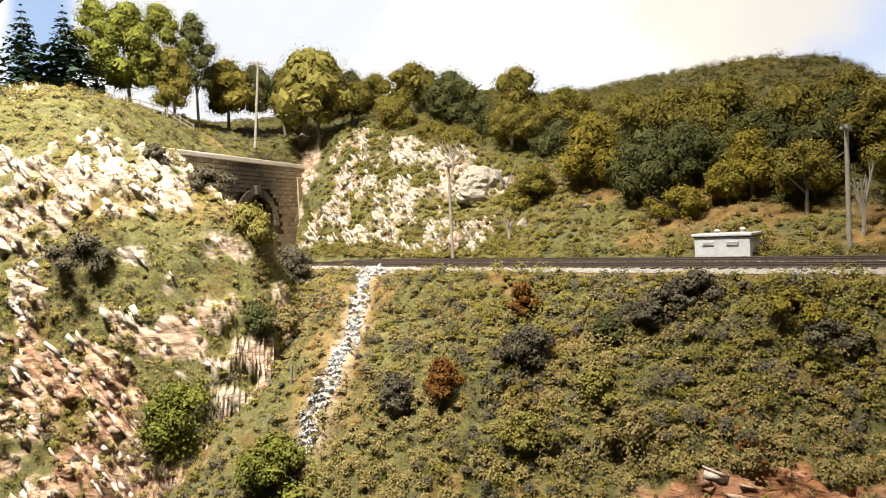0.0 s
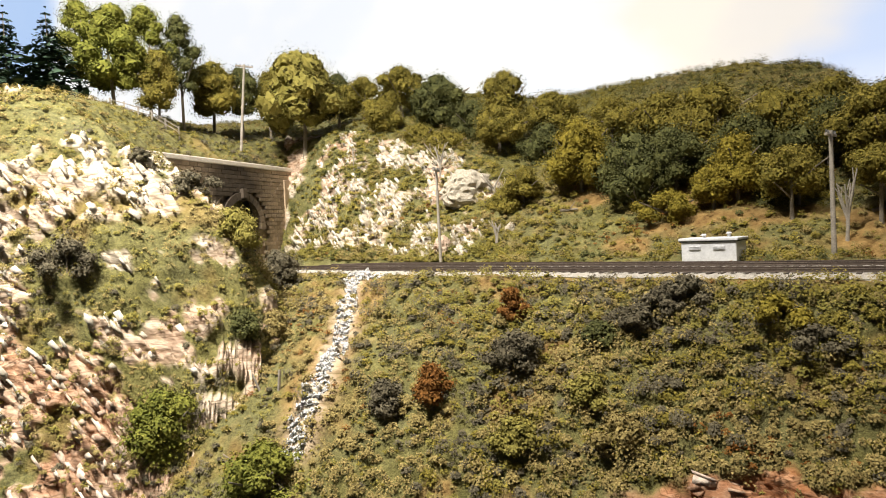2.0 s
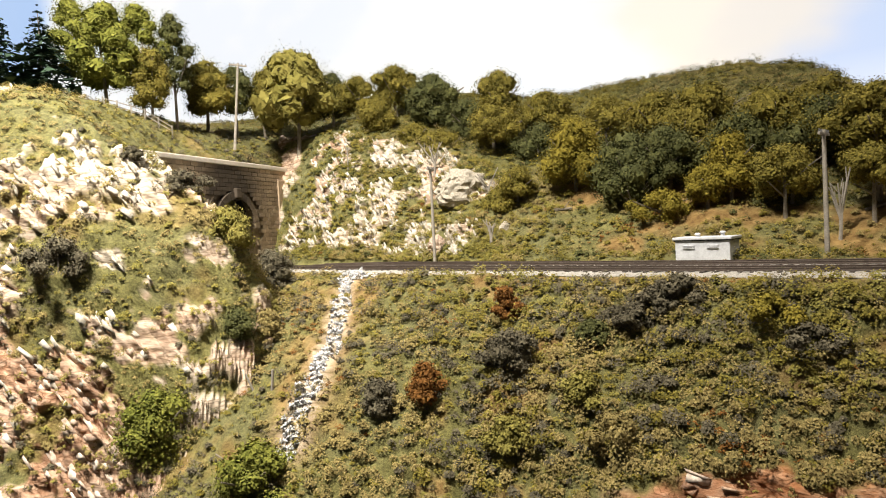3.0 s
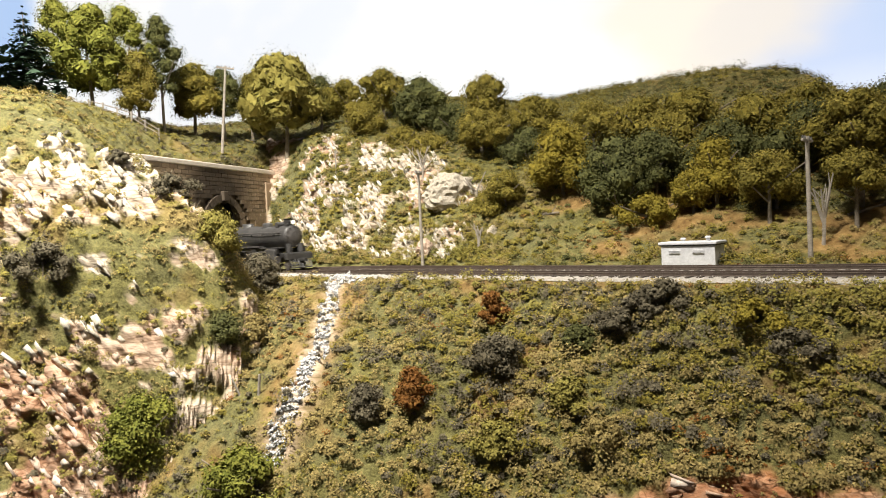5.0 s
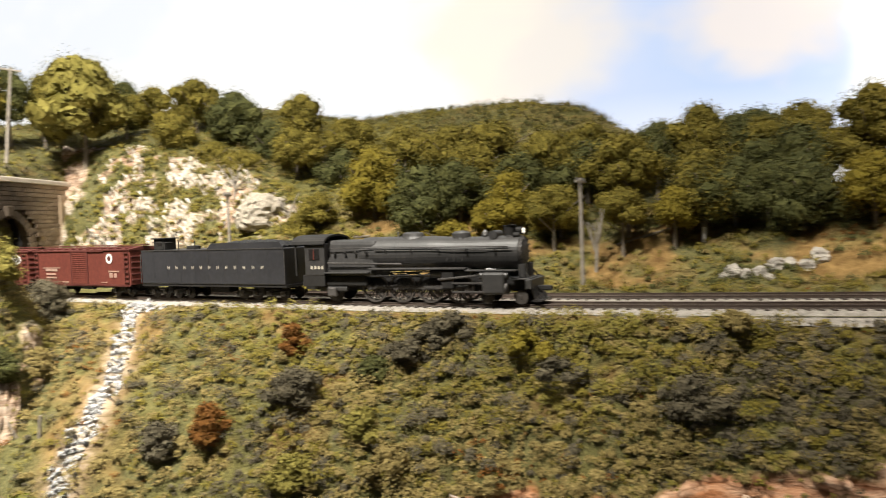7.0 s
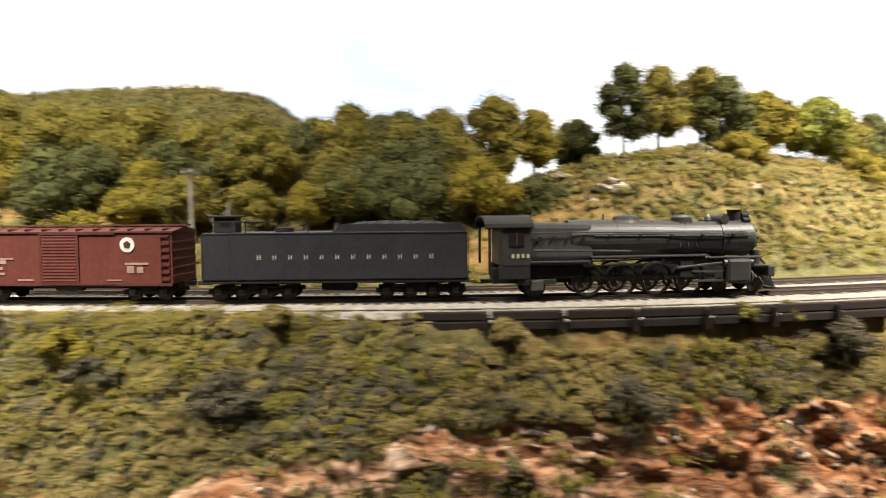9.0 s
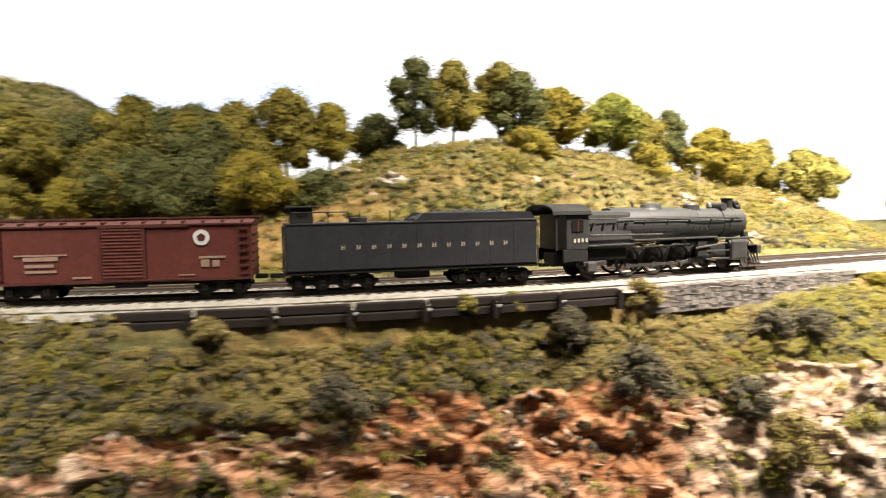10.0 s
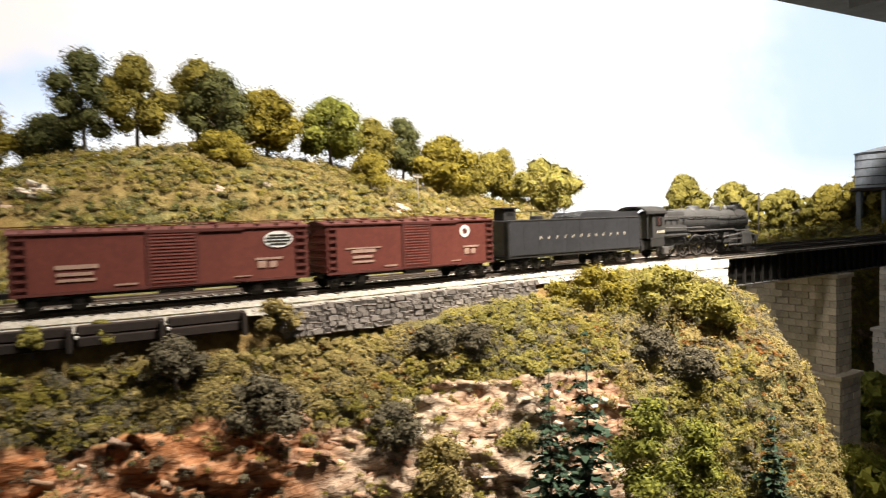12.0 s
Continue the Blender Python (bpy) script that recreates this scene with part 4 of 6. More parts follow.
def wheelset(parent, x, r, gauge=1.44, spokes=0, width=0.14, mat=None, name="wheelset"):
    """An axle with two wheels about its own centre; origin on the axle."""
    root = new(name)
    root.parent = parent
    root.matrix_basis = Matrix.Translation((x * K * LONG[0], 0, r * K))
    root.empty_display_size = 0.002
    mat = mat or M_BLACK2
    for side in (-1, 1):
        y0 = side * gauge / 2
        y1 = y0 + side * width
        bm = bmesh.new()
        if spokes:
            ring = []
            for yy in (y0, y1):
                for rr in (r, r * 0.86):
                    ring.append([bm.verts.new((rr * math.cos(2 * math.pi * i / 32), yy, rr * math.sin(2 * math.pi * i / 32))) for i in range(32)])
            o0, i0, o1, i1 = ring
            for i in range(32):
                j = (i + 1) % 32
                for q in ((o0[i], o0[j], o1[j], o1[i]), (i0[i], i1[i], i1[j], i0[j]), (o1[i], o1[j], i1[j], i1[i]), (o0[i], i0[i], i0[j], o0[j])):
                    bm.faces.new(q)
            for k in range(spokes):
                a = 2 * math.pi * k / spokes
                tube(bm, (0.1 * math.cos(a), (y0 + y1) / 2, 0.1 * math.sin(a)), (r * 0.88 * math.cos(a), (y0 + y1) / 2, r * 0.88 * math.sin(a)), 0.045, 0.032, 6)
            tube(bm, (0, y0, 0), (0, y1 + side * 0.03, 0), 0.17, 0.15, 14)
            tube(bm, (0.34, y0, 0), (0.34, y1 + side * 0.05, 0), 0.11, 0.10, 12)
            # counterweight
            box(bm, -0.66, -0.36, min(y0, y1) + 0.01, max(y0, y1) - 0.01, -0.36, 0.36)
        else:
            tube(bm, (0, y0, 0), (0, y1, 0), r, r, 24)
            tube(bm, (0, y1 - side * 0.02, 0), (0, y1 + side * 0.04, 0), r * 0.3, r * 0.2, 12)
        tpart("wheel", bm, mat, root)
    tpart("axle", tubed((0, -gauge / 2, 0), (0, gauge / 2, 0), 0.08, seg=8), M_BLACK2, root)
    return root


def locomotive():
    """Origin midway between the outer drivers' span, x ahead. Front coupler at about +8.15 m, cab's rear at -8.3 m."""
    root = empty("steam_locomotive")
    tagged(root, "weathered black steam locomotive model with eight driving wheels", "locomotive")
    zc = 3.02
    boiler = lathe(bmesh.new(), [(-4.2, 1.10), (-3.4, 1.12), (0.6, 1.08), (2.3, 0.98), (4.5, 0.96), (4.52, 0.99), (6.35, 0.99), (6.42, 0.93)], 36, zc)
    tpart("boiler", boiler, M_BLACK, root, smooth=False)
    for x, r in ((-1.6, 1.115), (0.55, 1.09), (2.35, 0.99), (3.5, 0.975), (4.5, 1.0), (5.5, 1.0)):
        tpart("boiler_band", lathe(bmesh.new(), [(x, r), (x + 0.06, r)], 36, zc), M_BLACK, root)
    front = lathe(bmesh.new(), [(6.40, 0.90), (6.50, 0.88), (6.56, 0.70), (6.64, 0.45), (6.66, 0.12)], 32, zc)
    tpart("smokebox_front", front, M_STEELDARK, root)
    for k in range(12):
        a = 2 * math.pi * k / 12
        tpart("clamp", boxed(6.5, 6.6, 0.8 * math.cos(a) - 0.05, 0.8 * math.cos(a) + 0.05, zc + 0.8 * math.sin(a) - 0.05, zc + 0.8 * math.sin(a) + 0.05), M_BLACK2, root)
    # belpaire firebox
    fb = boxed(-7.0, -3.0, -1.20, 1.20, 1.55, 4.02, 0.28)
    for v in fb.verts:
        if v.co.z > 3.6:
            v.co.y *= 0.80
        if v.co.x > -3.6 and v.co.z > 3.4:
            v.co.z -= 0.05
    tpart("firebox", fb, M_BLACK, root)
    # cab
    cab = tpart("cab", boxed(-8.1, -6.55, -1.48, 1.48, 1.75, 3.85, 0.05), M_BLACK, root)
    roof = bmesh.new()
    n = 12
    rows = []
    for x in (-9.05, -6.45):
        rows.append([roof.verts.new((x, -1.62 * math.cos(math.pi * i / n), 3.80 + 0.62 * math.sin(math.pi * i / n) ** 0.8)) for i in range(n + 1)])
        rows.append([roof.verts.new((x, -1.54 * math.cos(math.pi * i / n), 3.74 + 0.56 * math.sin(math.pi * i / n) ** 0.8)) for i in range(n + 1)])
    a0, b0, a1, b1 = rows
    for i in range(n):
        roof.faces.new([a0[i], a0[i + 1], a1[i + 1], a1[i]])
        roof.faces.new([b0[i], b1[i], b1[i + 1], b0[i + 1]])
        roof.faces.new([a0[i], b0[i], b0[i + 1], a0[i + 1]])
        roof.faces.new([a1[i], a1[i + 1], b1[i + 1], b1[i]])
    tpart("cab_roof", roof, M_BLACK2, root)
    for side in (-1, 1):
        w = tpart("cab_window", boxed(-7.75, -6.95, side * 1.49 - 0.03, side * 1.49 + 0.03, 2.80, 3.50, 0.02), M_PANE, cab, "dim cab window")
        tpart("window_post", boxed(-7.38, -7.32, side * 1.53 - 0.02, side * 1.53 + 0.02, 2.80, 3.50), M_RED, w)
        tpart("cab_post", boxed(-8.85, -8.72, side * 1.46 - 0.05, side * 1.46 + 0.05, 1.75, 3.82), M_BLACK2, root)
        tpart("cab_apron", boxed(-8.3, -6.6, side * 1.40 - 0.06, side * 1.40 + 0.06, 1.05, 1.78, 0.04), M_BLACK2, root)
        for k in range(4):
            tpart("number_bar", boxed(-7.62 + 0.27 * k, -7.47 + 0.27 * k, side * 1.495 - 0.01, side * 1.495 + 0.01, 2.18, 2.40), M_GOLD, cab)
        # running boards
        tpart("running_board", boxed(-3.3, 3.3, side * 1.25 - 0.32, side * 1.25 + 0.22, 2.10, 2.20, 0.02), M_BLACK, root)
        tpart("running_board", boxed(-6.6, -3.3, side * 1.3 - 0.25, side * 1.3 + 0.17, 1.88, 1.98, 0.02), M_BLACK, root)
        tpart("running_board", boxed(3.3, 6.4, side * 1.25 - 0.32, side * 1.25 + 0.20, 1.98, 2.07, 0.02), M_BLACK, root)
        tpart("board_edge", boxed(-3.3, 3.3, side * 1.475 - 0.01, side * 1.475 + 0.02, 2.14, 2.24), M_STEELDARK, root)
        # air reservoir, pipes, power reverse
        tpart("air_reservoir", tubed((0.9, side * 1.15, 1.90), (3.5, side * 1.15, 1.90), 0.24, seg=16), M_BLACK, root)
        tpart("pipe", tubed((-6.4, side * 1.20, 3.50), (5.8, side * 1.02, 3.40), 0.035, seg=6), M_STEELDARK, root)
        tpart("pipe", tubed((-6.4, side * 1.36, 2.55), (-1.0, side * 1.30, 2.45), 0.06, seg=6), M_STEELDARK, root)
        tpart("pipe", tubed((-3.2, side * 1.42, 1.70), (1.0, side * 1.42, 1.78), 0.045, seg=6), M_BLACK2, root)
        tpart("handrail", tubed((-3.0, side * 1.14, 3.28), (6.0, side * 1.03, 3.20), 0.028, seg=6), M_STEEL, root)
        for x in (-2.2, -0.4, 1.4, 3.2, 5.0):
            tpart("stanchion", boxed(x - 0.06, x + 0.06, side * 1.08 - 0.09, side * 1.08 + 0.09, 3.14, 3.32, 0.02), M_BLACK2, root)
        for x in (-6.0, -5.2, -4.4, -3.6):
            tpart("washout_plug", tubed((x, side * 1.12, 3.2), (x, side * 1.25, 3.2), 0.09, seg=8), M_BLACK2, root)
        # cylinder, valve chest, guides
        tpart("cylinder", boxed(4.35, 5.75, side * 1.38 - 0.34, side * 1.38 + 0.34, 0.62, 1.95, 0.16), M_BLACK, root)
        tpart("cylinder_head", tubed((5.75, side * 1.40, 0.98), (5.86, side * 1.40, 0.98), 0.36, 0.32, 20), M_STEELDARK, root)
        tpart("valve_chest", tubed((4.2, side * 1.42, 1.72), (5.9, side * 1.42, 1.72), 0.22, seg=16), M_BLACK, root)
        tpart("slide_bar", boxed(2.4, 4.4, side * 1.42 - 0.09, side * 1.42 + 0.09, 1.24, 1.34), M_STEELDARK, root)
        tpart("slide_bar", boxed(2.4, 4.4, side * 1.42 - 0.09, side * 1.42 + 0.09, 0.72, 0.82), M_STEELDARK, root)
        tpart("valve_gear", tubed((1.5, side * 1.50, 1.50), (4.1, side * 1.50, 1.74), 0.07, seg=6), M_STEELDARK, root)
        tpart("gear_bracket", boxed(1.7, 2.5, side * 1.35 - 0.12, side * 1.35 + 0.12, 0.95, 2.05, 0.06), M_BLACK2, root)
        # trailing truck frame, ash pan
        tpart("trailing_frame", boxed(-7.2, -5.1, side * 1.12 - 0.10, side * 1.12 + 0.10, 0.72, 1.02, 0.06), M_BLACK, root)
        tpart("journal_box", boxed(-6.55, -5.85, side * 1.18 - 0.16, side * 1.18 + 0.16, 0.38, 0.98, 0.08), M_STEELDARK, root)
        tpart("ash_pan", boxed(-6.9, -3.6, side * 0.95 - 0.25, side * 0.95 + 0.25, 1.05, 1.75, 0.1), M_BLACK2, root)
    # frame and pilot
    tpart("frame", boxed(-8.4, 6.6, -0.52, 0.52, 0.75, 1.55), M_BLACK2, root)
    tpart("drawbar", boxed(-9.0, -8.2, -0.15, 0.15, 0.75, 0.95), M_BLACK2, root)
    tpart("pilot_beam", boxed(6.9, 7.25, -1.4, 1.4, 0.95, 1.5, 0.04), M_BLACK, root)
    tpart("pilot_deck", boxed(5.9, 7.1, -1.3, 1.3, 1.46, 1.56, 0.03), M_BLACK, root)
    for k in range(9):
        y = -1.1 + 2.2 * k / 8
        tpart("pilot_bar", tubed((7.15, y, 1.0), (7.75 - 0.25 * abs(y), y * 0.95, 0.22), 0.06, 0.05, 6), M_BLACK, root)
    tpart("pilot_foot", boxed(7.15, 7.7, -1.0, 1.0, 0.18, 0.28), M_BLACK, root)
    tpart("coupler", boxed(7.2, 8.1, -0.16, 0.16, 0.78, 1.05, 0.05), M_BLACK2, root)
    for side in (-1, 1):
        tpart("air_pump", tubed((6.55, side * 0.62, 1.6), (6.55, side * 0.62, 2.35), 0.27, seg=16), M_BLACK, root)
        tpart("smokebox_brace", tubed((6.3, side * 0.55, 2.5), (7.05, side * 0.95, 1.5), 0.05, seg=6), M_BLACK2, root)
    # top fittings
    tpart("chimney", lathe_z(5.62, 0, [(3.92, 0.40), (4.02, 0.34), (4.50, 0.36), (4.62, 0.42), (4.63, 0.30)]), M_BLACK2, root)
    tpart("feedwater_heater", tubed((4.75, -0.62, 4.08), (4.75, 0.62, 4.08), 0.26, seg=16), M_BLACK, root)
    tpart("sand_dome", lathe_z(2.5, 0, [(3.75, 0.52), (3.95, 0.46), (4.22, 0.44), (4.34, 0.33), (4.38, 0.10)], 1.35), M_BLACK, root)
    tpart("steam_dome", lathe_z(-0.8, 0, [(3.9, 0.62), (4.10, 0.52), (4.30, 0.46), (4.38, 0.30), (4.40, 0.08)], 1.5), M_BLACK, root)
    tpart("bell", lathe_z(4.05, 0, [(3.95, 0.12), (4.05, 0.20), (4.25, 0.16), (4.40, 0.05)]), M_STEEL, root)
    tpart("whistle", lathe_z(-2.0, 0.25, [(4.0, 0.05), (4.42, 0.06), (4.45, 0.03)]), M_STEEL, root)
    head = tpart("headlight", tubed((6.05, 0, 4.28), (6.45, 0, 4.28), 0.21, seg=16), M_BLACK2, root)
    tpart("lens", tubed((6.45, 0, 4.28), (6.48, 0, 4.28), 0.17, seg=16), M_LAMP, head, "small glowing headlight lens")
    tpart("dynamo", tubed((5.95, -0.35, 4.02), (6.35, -0.35, 4.02), 0.16, seg=12), M_BLACK2, root)
    for k in range(3):
        tpart("sand_pipe", tubed((2.2 + 0.3 * k, -0.45, 3.95), (1.9 + 0.5 * k, -1.06, 2.6), 0.03, seg=6), M_BLACK2, root)
        tpart("sand_pipe", tubed((2.2 + 0.3 * k, 0.45, 3.95), (1.9 + 0.5 * k, 1.06, 2.6), 0.03, seg=6), M_BLACK2, root)
    drivers = [wheelset(root, x, 0.915, 1.36, 14, 0.15, M_WHEEL, "driving_wheelset") for x in (2.6, 0.65, -1.3, -3.25)]
    for x in (6.45, 4.35):
        wheelset(root, x, 0.42, 1.40, 0, 0.13, M_WHEEL, "leading_wheelset")
    wheelset(root, -6.2, 0.60, 1.40, 0, 0.13, M_WHEEL, "trailing_wheelset")
    rods = []
    for side in (-1, 1):
        y = side * 0.93
        rb = bmesh.new()
        box(rb, -3.25, 2.6, y - 0.05, y + 0.05, -0.09, 0.09, 0.02)
        for x in (2.6, 0.65, -1.3, -3.25):
            tube(rb, (x, y - 0.08, 0), (x, y + 0.08, 0), 0.19, seg=14)
        rods.append(tpart("side_rod", rb, M_STEELDARK, root))
        mr = bmesh.new()
        box(mr, 0.65, 3.6, y + side * 0.14 - 0.05, y + side * 0.14 + 0.05, -0.10, 0.10, 0.02)
        rods.append(tpart("main_rod", mr, M_STEELDARK, root))
    return root, drivers, rods


def lathe_z(x, y, prof, stretch=1.0, seg=20):
    bm = bmesh.new()
    rings = [[bm.verts.new((x + stretch * r * math.cos(2 * math.pi * i / seg), y + r * math.sin(2 * math.pi * i / seg), z)) for i in range(seg)] for z, r in prof]
    for a, b in zip(rings, rings[1:]):
        for i in range(seg):
            bm.faces.new([a[i], a[(i + 1) % seg], b[(i + 1) % seg], b[i]])
    bm.faces.new(rings[0][::-1])
    bm.faces.new(rings[-1])
    return bm


M_STEELDARK = surface("oily_steel", (0.05, 0.047, 0.045), (0.13, 0.12, 0.115), 120, 0.45, 0.3)
M_WHEEL = surface("dusty_wheel", (0.032, 0.027, 0.024), (0.085, 0.075, 0.066), 150, 0.7)
M_PANE, nt_, b_ = material("dark_pane", 0.15, 0.0, 0.5)
b_.inputs["Base Color"].default_value = (0.02, 0.018, 0.017, 1)
M_LAMP, nt_, b_ = material("lamp_lens", 0.2)
b_.inputs["Base Color"].default_value = (0.9, 0.85, 0.7, 1)
b_.inputs["Emission Color"].default_value = (1.0, 0.92, 0.75, 1)
b_.inputs["Emission Strength"].default_value = 1.6
M_COAL = surface("coal", (0.006, 0.006, 0.006), (0.022, 0.022, 0.022), 300, 0.5, rel=0.001)


def truck(parent, x, axles, r, base, name="truck", height=0.95):
    t = tpart(name, boxed(x - base / 2 - 0.55, x + base / 2 + 0.55, -0.98, -0.84, 0.36, 0.62, 0.05), M_BLACK2, parent)
    tpart("side_frame", boxed(x - base / 2 - 0.55, x + base / 2 + 0.55, 0.84, 0.98, 0.36, 0.62, 0.05), M_BLACK2, t)
    tpart("bolster", boxed(x - 0.22, x + 0.22, -1.0, 1.0, 0.45, height, 0.04), M_BLACK2, t)
    for side in (-1, 1):
        tpart("arch_bar", boxed(x - base / 2 + 0.25, x + base / 2 - 0.25, side * 0.92 - 0.07, side * 0.92 + 0.07, 0.66, 0.80, 0.03), M_BLACK2, t)
    for k in range(axles):
        xx = x - base / 2 + base * k / (axles - 1)
        for side in (-1, 1):
            tpart("journal_box", boxed(xx - 0.17, xx + 0.17, side * 0.98 - 0.12, side * 0.98 + 0.12, 0.32, 0.66, 0.05), M_STEELDARK, t)
        wheelset(parent, xx, r, 1.40, 0, 0.12, M_WHEEL)


def tender():
    root = empty("coal_tender")
    tagged(root, "long dark green-black coal tender lettered in dull gold", "tender")
    h = 6.75
    body = boxed(-h, h, -1.50, 1.50, 1.12, 3.62, 0.06)
    tpart("body", body, M_TENDER, root)
    tpart("sill", boxed(-h - 0.1, h + 0.1, -1.44, 1.44, 0.94, 1.13, 0.03), M_BLACK2, root)
    for side in (-1, 1):
        bm = bmesh.new()
        prof = [(-0.2, 3.60), (0.35, 4.05), (6.4, 4.05), (6.7, 3.60)]
        a = [bm.verts.new((x, side * 1.47, z)) for x, z in prof]
        b = [bm.verts.new((x, side * (1.47 if z < 3.7 else 1.22), z)) for x, z in prof]
        b = [bm.verts.new((x, side * 1.40, z)) for x, z in prof]
        bm.faces.new(a)
        bm.faces.new(b[::-1])
        for i in range(4):
            bm.faces.new([a[i], b[i], b[(i + 1) % 4], a[(i + 1) % 4]])
        tpart("bunker_side", bm, M_TENDER, root)
        tpart("beading", boxed(-h, h, side * 1.51 - 0.02, side * 1.51 + 0.02, 3.56, 3.64, 0.01), M_BLACK, root)
        for k in range(9):
            x = -5.4 + 1.35 * k
            tpart("rivet_strip", boxed(x - 0.03, x + 0.03, side * 1.505 - 0.006, side * 1.505 + 0.006, 1.2, 3.5), M_TENDER, root)
        # lettering: one bar a letter with short serifs
        for k in range(12):
            x = -3.9 + 0.80 * k
            for x0, x1, z0, z1 in ((-0.09, -0.055, 0, 0.23), (0.055, 0.09, 0, 0.23), (-0.11, 0.0, 0, 0.03), (-0.09, 0.09, 0.10, 0.13)):
                if k in (5, 6, 9) and x0 == -0.12:
                    continue
                xx = sorted((x + x0, x + x1))
                tpart("letter_bar", boxed(xx[0], xx[1], side * 1.512 - 0.006, side * 1.512 + 0.006, 2.22 + z0, 2.22 + z1), M_GOLD, root)
        tpart("handrail", tubed((-h - 0.05, side * 1.52, 1.2), (-h - 0.05, side * 1.52, 3.4), 0.03, seg=6), M_STEELDARK, root)
        tpart("handrail", tubed((h + 0.05, side * 1.52, 1.2), (h + 0.05, side * 1.52, 3.4), 0.03, seg=6), M_STEELDARK, root)
        tpart("rear_ladder", boxed(-h - 0.08, -h - 0.02, side * 1.2 - 0.2, side * 1.2 + 0.2, 1.0, 3.5), M_BLACK2, root)
    coal = bmesh.new()
    bmesh.ops.create_grid(coal, x_segments=40, y_segments=16, size=1)
    rng = random.Random(8)
    for v in coal.verts:
        x, y = v.co.x, v.co.y
        v.co = Vector((3.2 + x * 3.15, y * 1.36, 3.75 + 0.42 * (1 - y * y) * (1 - x ** 4) + rng.uniform(-0.07, 0.07)))
    tpart("coal_load", coal, M_COAL, root, "heaped black coal")
    dog = tpart("doghouse", boxed(-6.45, -5.3, -0.55, 0.55, 3.62, 4.45, 0.05), M_BLACK2, root)
    tpart("roof", boxed(-6.65, -5.1, -0.68, 0.68, 4.44, 4.54, 0.03), M_BLACK2, dog)
    tpart("window", boxed(-6.15, -5.6, -0.57, -0.54, 3.95, 4.3), M_PANE, dog)
    tpart("water_hatch", lathe_z(-2.9, 0, [(3.6, 0.5), (3.85, 0.5), (3.9, 0.3)]), M_BLACK2, root)
    for x in (-4.6, -3.0, -1.4):
        tpart("deck_post", tubed((x, -1.3, 3.6), (x, -1.3, 4.25), 0.03, seg=6), M_BLACK2, root)
    tpart("deck_rail", tubed((-6.4, -1.3, 4.2), (-3.6, -1.3, 4.2), 0.03, seg=6), M_BLACK2, root)
    tpart("water_scoop", boxed(-0.9, 0.9, -0.5, 0.5, 0.45, 0.95, 0.08), M_BLACK2, root)
    tpart("coupler", boxed(-h - 0.75, -h, -0.14, 0.14, 0.75, 1.0, 0.04), M_BLACK2, root)
    truck(root, 4.35, 4, 0.42, 3.6)
    truck(root, -4.35, 4, 0.42, 3.6)
    return root


